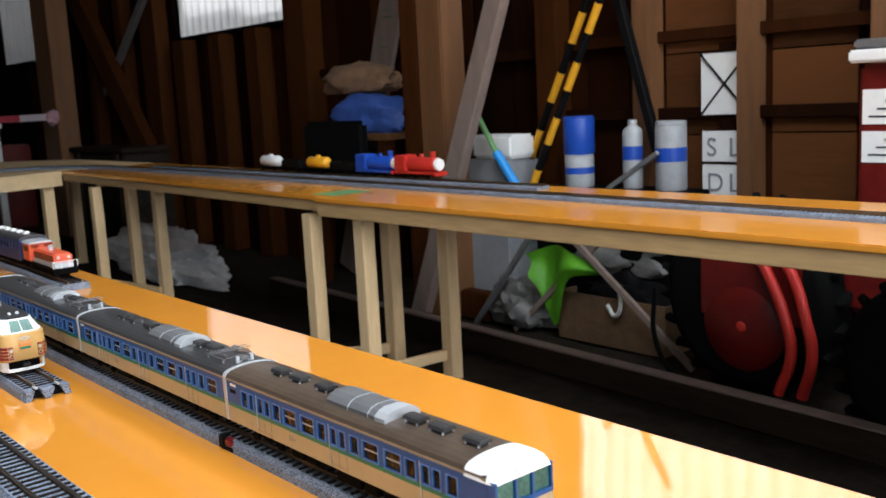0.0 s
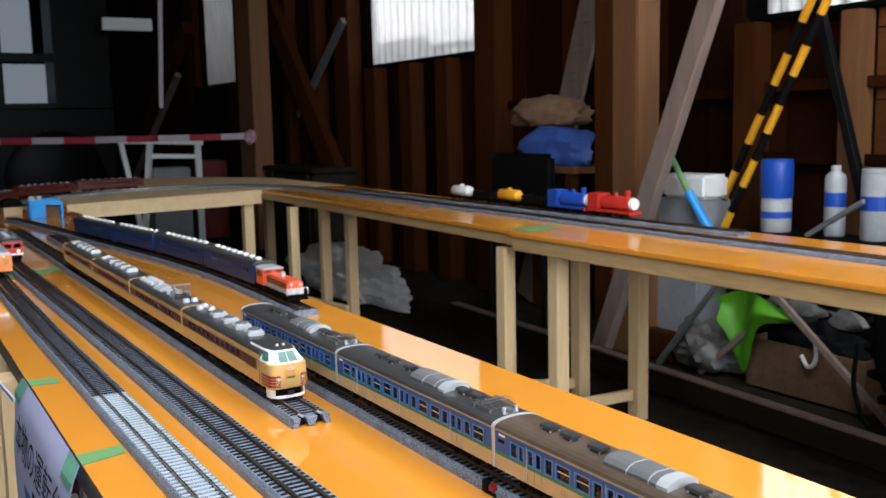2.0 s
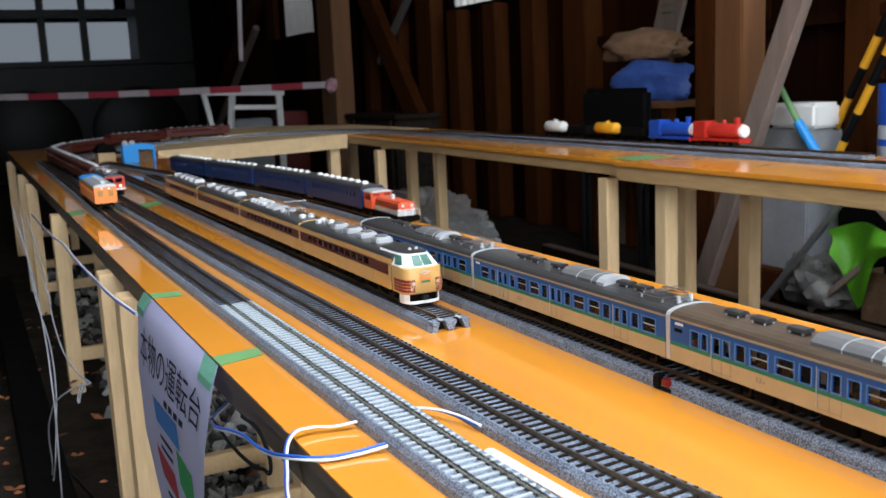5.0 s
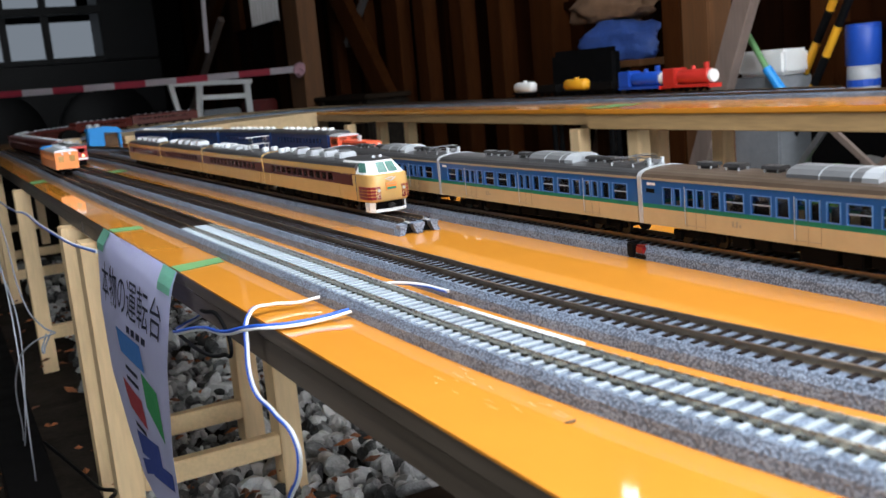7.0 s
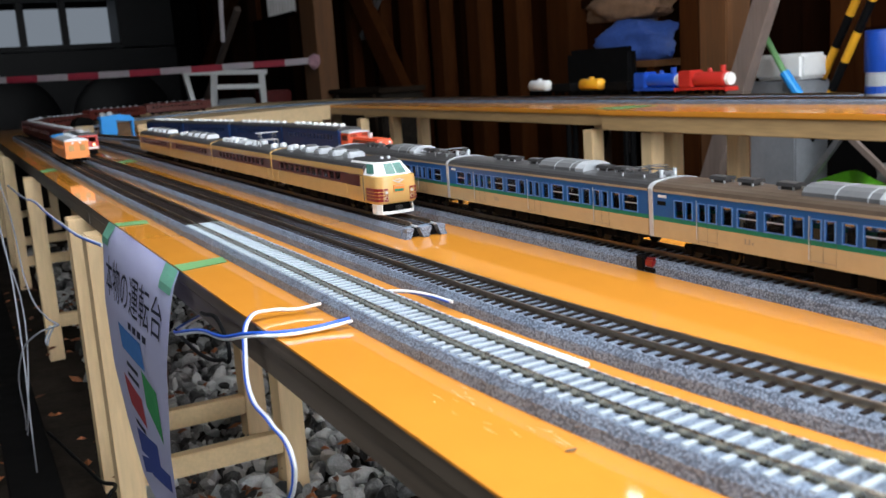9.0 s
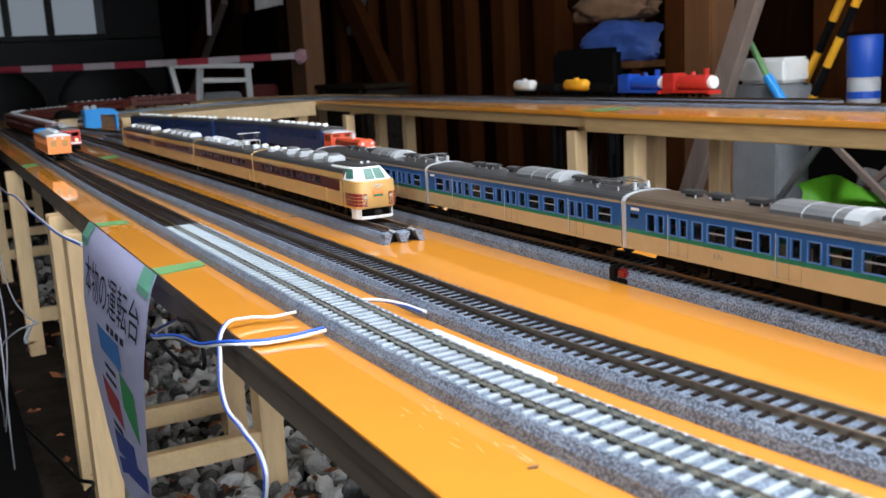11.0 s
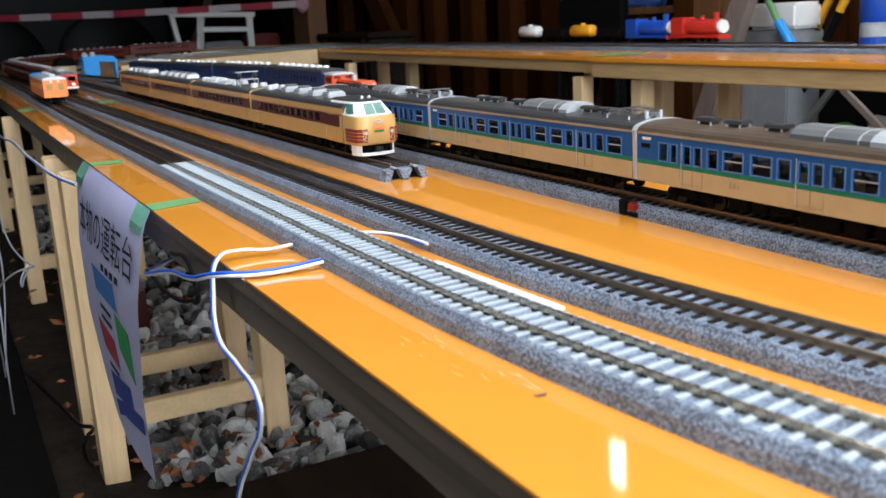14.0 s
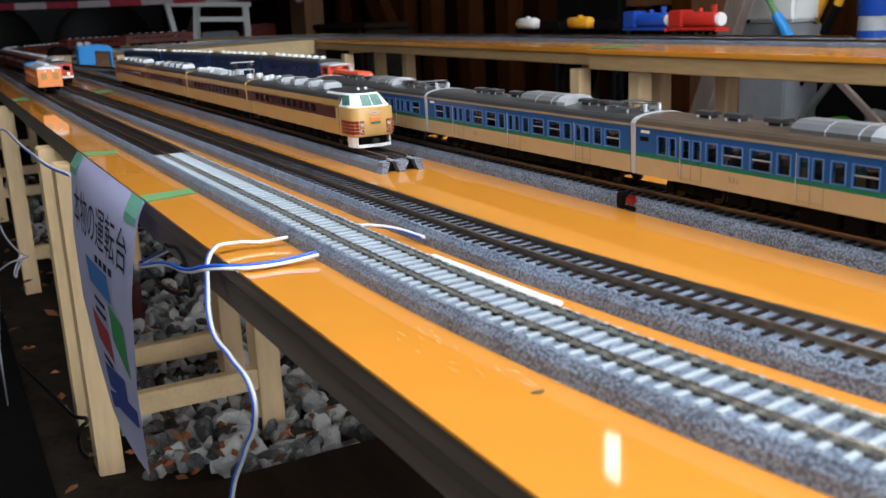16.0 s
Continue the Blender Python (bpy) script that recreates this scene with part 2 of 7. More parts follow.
def pebbled(name, light, dark, cell):
    """Moulded plastic roadbed: fine rounded grains with dark pits between them."""
    m = bpy.data.materials.new(name)
    m.use_nodes = True
    n, l = m.node_tree.nodes, m.node_tree.links
    b = n["Principled BSDF"]
    b.inputs["Roughness"].default_value = 0.45
    b.inputs["Specular IOR Level"].default_value = 0.4
    co = n.new("ShaderNodeTexCoord")
    vo = n.new("ShaderNodeTexVoronoi")
    vo.inputs["Scale"].default_value = 1 / cell
    no = n.new("ShaderNodeTexNoise")
    no.inputs["Scale"].default_value, no.inputs["Detail"].default_value = 60, 4
    l.new(co.outputs["Object"], vo.inputs[0])
    l.new(co.outputs["Object"], no.inputs[0])
    ad = n.new("ShaderNodeMath")
    ad.operation = "MULTIPLY_ADD"
    ad.inputs[1].default_value = 0.5
    l.new(no.outputs[0], ad.inputs[0])
    l.new(vo.outputs["Distance"], ad.inputs[2])
    rp = n.new("ShaderNodeValToRGB")
    rp.color_ramp.elements[0].position, rp.color_ramp.elements[1].position = 0.32, 0.98
    rp.color_ramp.elements[0].color, rp.color_ramp.elements[1].color = (*light, 1), (*dark, 1)
    l.new(ad.outputs[0], rp.inputs[0])
    l.new(rp.outputs[0], b.inputs["Base Color"])
    bp = n.new("ShaderNodeBump")
    bp.invert = True
    bp.inputs["Strength"].default_value, bp.inputs["Distance"].default_value = 0.8, 0.0007
    l.new(vo.outputs["Distance"], bp.inputs["Height"])
    l.new(bp.outputs[0], b.inputs["Normal"])
    return m


M["ballast"] = pebbled("grey_pebbled_roadbed", (0.34, 0.42, 0.55), (0.085, 0.105, 0.145), 0.0011)


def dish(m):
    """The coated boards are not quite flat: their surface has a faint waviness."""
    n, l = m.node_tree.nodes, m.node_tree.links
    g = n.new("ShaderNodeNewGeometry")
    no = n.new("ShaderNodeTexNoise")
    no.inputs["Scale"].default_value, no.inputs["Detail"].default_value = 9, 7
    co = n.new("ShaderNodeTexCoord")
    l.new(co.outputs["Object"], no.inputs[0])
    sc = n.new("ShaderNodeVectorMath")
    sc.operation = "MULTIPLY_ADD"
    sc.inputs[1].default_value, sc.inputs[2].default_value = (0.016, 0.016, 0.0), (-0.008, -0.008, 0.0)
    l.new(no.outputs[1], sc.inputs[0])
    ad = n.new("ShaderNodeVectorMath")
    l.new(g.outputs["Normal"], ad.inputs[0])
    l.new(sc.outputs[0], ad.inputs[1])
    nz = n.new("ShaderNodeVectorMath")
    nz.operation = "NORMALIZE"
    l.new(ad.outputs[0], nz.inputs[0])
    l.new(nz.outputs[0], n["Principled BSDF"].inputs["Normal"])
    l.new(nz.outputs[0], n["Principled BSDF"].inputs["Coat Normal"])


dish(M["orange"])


def glow(name, color, strength):
    m = bpy.data.materials.new(name)
    m.use_nodes = True
    n, l = m.node_tree.nodes, m.node_tree.links
    e = n.new("ShaderNodeEmission")
    e.inputs[0].default_value = (*color, 1)
    e.inputs[1].default_value = strength
    l.new(e.outputs[0], n["Material Output"].inputs[0])
    return m


M["daylight"] = glow("overcast_daylight_outside", (0.97, 0.98, 1.0), 8.0)
M["dim_daylight"] = glow("dim_daylight_outside", (0.62, 0.72, 0.85), 0.26)
M["lamp"] = glow("lit_headlamp", (1.0, 0.75, 0.4), 3.0)

# ---- mesh helpers ----


def mesh_ob(name, bm, material, parent=None, label="", smooth=False):
    me = bpy.data.meshes.new(name)
    bmesh.ops.recalc_face_normals(bm, faces=bm.faces)
    bm.to_mesh(me)
    bm.free()
    if smooth:
        for p in me.polygons:
            p.use_smooth = True
        me.set_sharp_from_angle(angle=radians(50))
    me.materials.append(material)
    ob = new(name, me)
    if parent is not None:
        ob.parent = parent
    if label:
        ob["label"] = label
    return ob


def part(name, bm, material, parent, label="", smooth=False):
    return mesh_ob(name, bm, material, parent, label, smooth)


def shared(name, me, parent, m):
    ob = new(name, me)
    ob.parent = parent
    ob.matrix_basis = m
    return ob


def thing(name, label, category, at=(0, 0, 0), turn=0.0, group="", kind=""):
    ob = new(name)
    ob.empty_display_size = 0.02
    ob.matrix_basis = pose(*at, 0, 0, turn)
    return tagged(ob, label, category, group, kind)


def box(bm, x0, x1, y0, y1, z0, z1, bevel=0.0):
    c = Vector(((x0 + x1) / 2, (y0 + y1) / 2, (z0 + z1) / 2))
    g = bmesh.ops.create_cube(bm, size=1, matrix=Matrix.LocRotScale(c, None, (abs(x1 - x0), abs(y1 - y0), abs(z1 - z0))))
    if bevel:
        es = list({e for v in g["verts"] for e in v.link_edges})
        bmesh.ops.bevel(bm, geom=es, offset=bevel, segments=2, affect="EDGES")
    return bm


def bar(bm, a, b, w, h, bevel=0.0):
    """A squared bar from a to b, w across and h deep."""
    a, b = Vector(a), Vector(b)
    q = (b - a).to_track_quat("Z", "Y")
    g = bmesh.ops.create_cube(bm, size=1, matrix=Matrix.LocRotScale((a + b) / 2, q, (w, h, (b - a).length)))
    if bevel:
        es = list({e for v in g["verts"] for e in v.link_edges})
        bmesh.ops.bevel(bm, geom=es, offset=bevel, segments=1, affect="EDGES")
    return bm


def rod(bm, a, b, r, seg=12, r2=None):
    a, b = Vector(a), Vector(b)
    q = (b - a).to_track_quat("Z", "Y")
    bmesh.ops.create_cone(bm, cap_ends=True, segments=seg, radius1=r, radius2=r if r2 is None else r2, depth=(b - a).length,
                          matrix=Matrix.LocRotScale((a + b) / 2, q, None))
    return bm


def lathe(bm, profile, seg=20, m=Matrix()):
    """Turns a profile of (radius, height) round the z axis."""
    rings = []
    for r, z in profile:
        rings.append([bm.verts.new(m @ Vector((r * math.cos(2 * math.pi * k / seg), r * math.sin(2 * math.pi * k / seg), z))) for k in range(seg)])
    for a, b in zip(rings, rings[1:]):
        for k in range(seg):
            bm.faces.new((a[k], a[(k + 1) % seg], b[(k + 1) % seg], b[k]))
    bm.faces.new(rings[0][::-1])
    bm.faces.new(rings[-1])
    return bm


def sweep(bm, path, profile, closed=True):
    """Carries a profile of (across, up) along a path of points in plan, with height z of each point."""
    rings = []
    for i, p in enumerate(path):
        a, b = Vector(path[max(0, i - 1)]), Vector(path[min(len(path) - 1, i + 1)])
        d = (b - a).normalized()
        side = Vector((d.y, -d.x, 0)).normalized()
        rings.append([bm.verts.new(Vector(p) + side * u + Vector((0, 0, v))) for u, v in profile])
    n = len(profile)
    for a, b in zip(rings, rings[1:]):
        for k in range(n if closed else n - 1):
            bm.faces.new((a[k], a[(k + 1) % n], b[(k + 1) % n], b[k]))
    if closed:
        bm.faces.new(rings[0])
        bm.faces.new(rings[-1][::-1])
    return bm


def tube(name, points, r, material, parent=None, label="", cyclic=False):
    cu = bpy.data.curves.new(name, "CURVE")
    cu.dimensions, cu.bevel_depth, cu.bevel_resolution, cu.resolution_u, cu.use_fill_caps = "3D", r, 2, 8, True
    sp = cu.splines.new("BEZIER")
    sp.bezier_points.add(len(points) - 1)
    for bp, p in zip(sp.bezier_points, points):
        bp.co, bp.handle_left_type, bp.handle_right_type = p, "AUTO", "AUTO"
    cu.materials.append(material)
    tmp = bpy.data.objects.new(name, cu)
    me = bpy.data.meshes.new_from_object(tmp)
    bpy.data.objects.remove(tmp)
    for p in me.polygons:
        p.use_smooth = True
    ob = new(name, me)
    if parent is not None:
        ob.parent = parent
    if label:
        ob["label"] = label
    return ob


# ---- the barn ----
XW = 1.68   # inner face of the long plank wall
rnd = random.Random(4)


def structure(name, bm, material, label="", category=""):
    ob = mesh_ob(name, bm, material)
    return tagged(ob, label, category, "", "structure")


def make_ground():
    bm = bmesh.new()
    n = 70
    vs = {}
    for i in range(n + 1):
        for j in range(n + 1):
            x, y = -2.6 + 5.2 * i / n, -2.8 + 11.4 * j / n
            h = 0.010 * noise.noise((x * 5, y * 5, 0)) + 0.005 * noise.noise((x * 17, y * 17, 3))
            vs[i, j] = bm.verts.new((x, y, G + h - 0.006))
    for i in range(n):
        for j in range(n):
            bm.faces.new((vs[i, j], vs[i + 1, j], vs[i + 1, j + 1], vs[i, j + 1]))
    structure("ground", bm, M["earth"], "dark gravelly earth floor of the barn", "ground")
    bm = bmesh.new()
    box(bm, -60, 60, -60, 60, -0.14, -0.08)
    structure("yard_ground", bm, M["earth"], "bare dark yard outside the barn", "ground")


make_ground()


WIN1 = (2.52, 3.52, 0.885, 1.42)    # y0, y1, z0, z1
WIN2 = (5.48, 6.06, 0.905, 1.62)
WIN3 = (-0.75, 1.24, 0.872, 1.72)
# unseen opening, placed where the glint on the table mirrors to
WIN4 = (2.17, 2.27, 1.78, 2.02)
wall_e = tagged(new("wall_east"), "dark brown vertical plank wall of the barn", "wall", "", "structure")


def plank_wall():
    """Upright planks, cut at the three windows; a dark sheathing closes the joints behind them."""
    shapes = {}
    y = -2.6
    while y < 8.0:
        w = 0.115 + 0.065 * rnd.random()
        spans = [(-0.05, 2.5)]
        for a, b, z0, z1 in (WIN1, WIN2, WIN3, WIN4):
            if y + w > a + 0.012 and y < b - 0.012:
                spans = spans[:-1] + [(spans[-1][0], z0), (z1, 2.5)]
        for z0, z1 in spans:
            bm = bmesh.new()
            dx = 0.004 * rnd.random()
            box(bm, XW + dx, XW + 0.014 + dx, y + 0.0015, y + w - 0.0015, z0, z1)
            part("plank", bm, M["plank"], wall_e)
        y += w
    bm = bmesh.new()
    ys = [-2.6] + sorted(v for q in (WIN1, WIN2, WIN3, WIN4) for v in q[:2]) + [8.0]
    for a, b in zip(ys, ys[1:]):
        z = -0.05
        for q in (WIN1, WIN2, WIN3, WIN4):
            if q[0] < (a + b) / 2 < q[1]:
                box(bm, XW + 0.019, XW + 0.03, a, b, z, q[2])
                z = q[3]
        box(bm, XW + 0.019, XW + 0.03, a, b, z, 2.5)
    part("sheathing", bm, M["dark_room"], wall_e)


plank_wall()


def panel_boards():
    """Paler horizontal boards nailed between the studs beside the tiller."""
    for y0, y1 in ((0.672, 0.905), (0.430, 0.622)):
        z = 0.10
        while z < 0.83:
            h = min(0.165 + 0.03 * rnd.random(), 0.868 - z)
            bm = bmesh.new()
            box(bm, XW - 0.010, XW - 0.002 - 0.002 * rnd.random(), y0, y1, z + 0.0015, z + h - 0.0015, 0.0012)
            part("plank", bm, M["panel"], wall_e)
            z += h


panel_boards()


def corrugated(name, q, label):
    y0, y1, z0, z1 = q
    win = tagged(new(name), label, "window", "", "structure")
    bm = bmesh.new()
    n = int((y1 - y0) / 0.0042)
    cols = []
    for k in range(n + 1):
        y = y0 + (y1 - y0) * k / n
        x = XW + 0.012 + 0.008 * math.sin(2 * math.pi * (y - y0) / 0.063)
        cols.append((bm.verts.new((x, y, z0 - 0.01)), bm.verts.new((x, y, z1 + 0.01))))
    for a, b in zip(cols, cols[1:]):
        bm.faces.new((a[0], b[0], b[1], a[1]))
    bmesh.ops.solidify(bm, geom=bm.faces[:], thickness=0.001)
    part("sheet", bm, M["sheet_clear" if q is WIN4 else "sheet_half_lit" if q is WIN2 else "sheet_dimmed" if q is WIN1 else "sheet_bright"], win, "translucent corrugated plastic sheet", True)
    for nm, a in (("window_sill", (y0 - 0.03, y1 + 0.03, z0 - 0.016, z0)), ("window_head", (y0 - 0.03, y1 + 0.03, z1, z1 + 0.03))):
        bm = bmesh.new()
        box(bm, XW - 0.028, XW - 0.001, *a, 0.003)
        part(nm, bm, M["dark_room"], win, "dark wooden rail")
    return win


corrugated("window_1", WIN1, "window opening closed with pale translucent corrugated sheet")
corrugated("window_2", WIN2, "narrow window opening closed with corrugated sheet")
corrugated("window_3", WIN3, "wide high window with translucent corrugated sheet")
corrugated("window_4", WIN4, "added high opening out of view that throws the table's glint")

# added outside, out of view, to darken what shows low in the windows
bm = bmesh.new()
for k in range(18):
    box(bm, 2.35, 2.42, -2.4 + 0.60 * k, -1.79 + 0.60 * k, -0.08, 1.10 + 0.06 * math.sin(2.3 * k), 0.03)
structure("low_screen", bm, M["low_screen"], "added low screen outside that dims the lower windows", "backdrop")
bm = bmesh.new()
box(bm, 3.1, 3.11, -4.5, 9.5, -0.08, 4.2)
structure("backdrop", bm, M["daylight"], "pale overcast daylight outside the plank wall", "backdrop")


def make_shell():
    # unseen ceiling closes the room; its opening is cut for the overhead fill
    bm = bmesh.new()
    for x0, x1, y0, y1 in ((-2.15, -0.85, -2.75, 8.2), (0.95, 2.0, -2.75, 8.2), (-0.85, 0.95, -2.75, -1.05), (-0.85, 0.95, 0.35, 8.2)):
        box(bm, x0, x1, y0, y1, 2.50, 2.58)
    for k in (0, 1, 3, 4, 5, 6, 7, 8, 9, 10):
        box(bm, -2.1, 1.67, -2.4 + k * 0.95, -2.30 + k * 0.95, 2.34, 2.499)
    structure("ceiling", bm, M["dark_room"], "near-black board ceiling on joists, out of view, opened for the overhead fill", "ceiling")
    # north end, behind the black locomotive, with two dim panes
    bm = bmesh.new()
    for x0, x1, z0, z1 in ((-2.1, -0.25, -0.05, 2.5), (-0.25, 1.0, -0.05, 0.85), (-0.25, 1.0, 1.17, 1.24), (-0.25, 1.0, 1.72, 2.5), (0.86, 1.0, 1.24, 1.72), (1.0, 2.0, -0.05, 2.5)):
        box(bm, x0, x1, 8.0, 8.06, z0, z1)
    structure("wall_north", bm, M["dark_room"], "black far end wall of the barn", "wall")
    bm = bmesh.new()
    box(bm, -0.6, 1.3, 8.3, 8.31, 0.5, 2.0)
    structure("backdrop_north", bm, M["dim_daylight"], "dim daylight beyond the far window", "backdrop")
    # west and south walls, out of view: the wide open door, an added opening
    bm = bmesh.new()
    for y0, y1, z0, z1 in ((-2.7, -0.8, -0.05, 2.5), (0.0, 8.0, -0.05, 2.5), (-0.8, 0.0, -0.05, 1.2), (-0.8, 0.0, 2.0, 2.5)):
        box(bm, -2.12, -2.06, y0, y1, z0, z1)
    structure("wall_west", bm, M["plank"], "dark plank wall out of view, with an opening added for the side fill", "wall")
    bm = bmesh.new()
    for x0, x1, z0, z1 in ((-2.06, -1.1, -0.05, 2.5), (1.2, 1.68, -0.05, 2.5), (-1.1, 1.2, 2.15, 2.5)):
        box(bm, x0, x1, -2.70, -2.64, z0, z1)
    structure("wall_south", bm, M["plank"], "dark plank wall with a wide open doorway", "wall")


make_shell()


def stud(name, y, w, d, z0, z1, material, label, off=0.002, category="post"):
    bm = bmesh.new()
    x1 = XW - off
    box(bm, x1 - d, x1, y - w / 2, y + w / 2, z0, z1, 0.003)
    ob = mesh_ob(name, bm, material)
    return tagged(ob, label, category, "studs of the plank wall", "structure")


for y, w in ((3.41, 0.10), (3.08, 0.10), (2.78, 0.095)):
    stud("wall_stud", y, w, 0.07, G, 0.868, M["stud"], "rough cedar stud under the window")
stud("wall_stud", 2.45, 0.135, 0.08, G, 2.4, M["stud"], "rough cedar stud beside the window")
stud("wall_stud", 3.70, 0.16, 0.07, G, 2.4, M["stud"], "broad cedar stud beside the window")
stud("wall_stud", 4.05, 0.08, 0.06, G, 2.4, M["stud"], "rough cedar stud of the plank wall")
stud("wall_stud", 4.45, 0.08, 0.06, G, 2.4, M["stud"], "rough cedar stud of the plank wall")
stud("wall_stud", 1.253, 0.075, 0.06, G, 0.853, M["stud"], "rough cedar stud of the plank wall")
stud("wall_stud", 0.942, 0.053, 0.06, G, 0.853, M["post"], "pale cedar stud under the high window")
stud("wall_stud", 0.661, 0.040, 0.06, G, 0.853, M["post"], "pale cedar stud under the high window")
stud("wall_stud", 0.36, 0.045, 0.06, G, 0.853, M["post"], "pale cedar stud under the high window")
stud("wall_stud", 2.02, 0.05, 0.04, G, 2.4, M["stud"], "thin cedar stud of the plank wall")
stud("wall_stud", 6.25, 0.20, 0.04, 0.90, 2.4, M["stud"], "broad cedar board beside the narrow window")
bm = bmesh.new()
box(bm, 1.34, 1.44, 4.20, 4.42, G, 2.49, 0.004)
tagged(mesh_ob("barn_post", bm, M["post"]), "square cedar post with barrier tape tied to it", "post", "barn posts", "structure")
for y0, y1, z in ((-0.6, 1.28, 0.490), (-0.6, 1.28, 0.672), (1.29, 2.38, 0.66)):
    bm = bmesh.new()
    box(bm, XW - 0.030, XW - 0.002, y0, y1, z, z + 0.028, 0.002)
    tagged(mesh_ob("trim", bm, M["plank"]), "thin nailing rail across the wall planks", "trim", "", "structure")


def leaning_bar(name, a, b, w, d, material, label, category="beam"):
    bm = bmesh.new()
    bar(bm, a, b, w, d, 0.002)
    return tagged(mesh_ob(name, bm, material), label, category)


leaning_bar("diagonal_brace", (1.56, 4.75, 1.56), (1.56, 3.66, 0.345), 0.05, 0.13, M["stud"], "diagonal cedar brace fixed to the wall studs", "brace")
leaning_bar("diagonal_brace", (1.59, 3.62, 1.10), (1.59, 4.20, 0.67), 0.025, 0.035, M["metal"], "thin grey brace crossing the cedar brace", "brace")
leaning_bar("diagonal_brace", (1.60, 6.15, 1.31), (1.60, 7.60, 0.59), 0.07, 0.09, M["stud"], "diagonal cedar brace beside the narrow window", "brace")
leaning_bar("pale_pole", (1.54, 6.25, 0.99), (1.54, 8.0, 0.06), 0.04, 0.04, M["beam"], "pale wooden pole leaning in the corner", "pole")

# the two centre posts, dark and pale, and the grey beam that leans on them
for nm, y0, y1, material, label in (("barn_post", 1.474, 1.546, M["stud"], "dark cedar post standing behind the far table"),
                                    ("barn_post", 1.375, 1.472, M["post"], "pale planed cedar post standing behind the far table")):
    bm = bmesh.new()
    box(bm, 1.358, 1.44, y0, y1, G, 2.49, 0.004)
    tagged(mesh_ob(nm, bm, material), label, "post", "barn posts", "structure")
leaning_bar("leaning_beam", (1.340, 1.010, 1.10), (1.340, 1.494, -0.02), 0.030, 0.056, M["beam"], "weathered grey beam leaning against the post", "beam")

# a long squared sill behind the far table; a paler strip paints its lit top
sill = leaning_bar("floor_beam", (1.245, 2.10, 0.004), (1.105, -0.60, 0.004), 0.050, 0.050, M["sill"], "long dark timber with a paler top lying on the gravel", "beam")
bm = bmesh.new()
bar(bm, (1.238, 2.10, 0.0315), (1.098, -0.60, 0.0315), 0.030, 0.004, 0.001)
part("top_strip", bm, M["beam"], sill, "dusty top strip, paled for the light on it")

# ---- tables ----
NX0, NX1 = -0.237, 0.183


def slab(bm, poly, z0, z1, bevel=0.0):
    bot = [bm.verts.new((x, y, z0)) for x, y in poly]
    top = [bm.verts.new((x, y, z1)) for x, y in poly]
    bm.faces.new(bot[::-1])
    bm.faces.new(top)
    n = len(poly)
    for k in range(n):
        bm.faces.new((bot[k], bot[(k + 1) % n], top[(k + 1) % n], top[k]))
    return bm


def leg(parent, x, y, w=0.028, d=0.040, top=T - 0.0265, foot=G - 0.012):
    bm = bmesh.new()
    box(bm, x - w / 2, x + w / 2, y - d / 2, y + d / 2, foot, top, 0.0015)
    return part("leg", bm, M["pine"], parent, "pale square pine leg")


def rung(parent, x0, x1, y, z, h=0.026, d=0.018):
    bm = bmesh.new()
    box(bm, x0, x1, y - d / 2, y + d / 2, z - h / 2, z + h / 2, 0.0015)
    return part("rung", bm, M["pine_flat"], parent)


def trestle(parent, x0, x1, y, z=0.050):
    leg(parent, x0, y)
    leg(parent, x1, y)
    rung(parent, x0 + 0.0142, x1 - 0.0142, y - 0.008, z)


def near_table(y0, y1, feet, label):
    t = thing("display_table", label, "table")
    bm = bmesh.new()
    box(bm, NX0, NX1, y0 + 0.0002, y1 - 0.0002, T - 0.0012, T)
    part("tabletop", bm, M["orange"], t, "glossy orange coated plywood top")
    bm = bmesh.new()
    box(bm, NX0 + 0.0004, NX1 - 0.0004, y0 + 0.0004, y1 - 0.0004, T - 0.0095, T - 0.0013)
    part("core", bm, M["board_edge"], t, "dark plywood core")
    for x in (NX0 + 0.0015, NX1 - 0.016):
        bm = bmesh.new()
        box(bm, x, x + 0.014, y0 + 0.003, y1 - 0.003, T - 0.026, T - 0.0099, 0.001)
        part("side_rail", bm, M["board_edge"], t, "dark weathered edge board")
    for y in feet:
        bm = bmesh.new()
        box(bm, NX0 + 0.0165, NX1 - 0.0165, y - 0.020, y + 0.020, T - 0.026, T - 0.0099, 0.001)
        part("cross_rail", bm, M["pine_flat"], t)
        trestle(t, NX0, NX0 + 0.194, y)
    return t


near_table(-1.50, 0.735, (-0.95, 0.675), "low table topped with glossy orange plywood on pine legs")
near_table(0.735, 2.53, (0.84, 1.56, 2.35), "low orange plywood table carrying the orange railcar")
near_table(2.53, 3.75, (2.75, 3.5), "low orange plywood table joining the bare corner board")


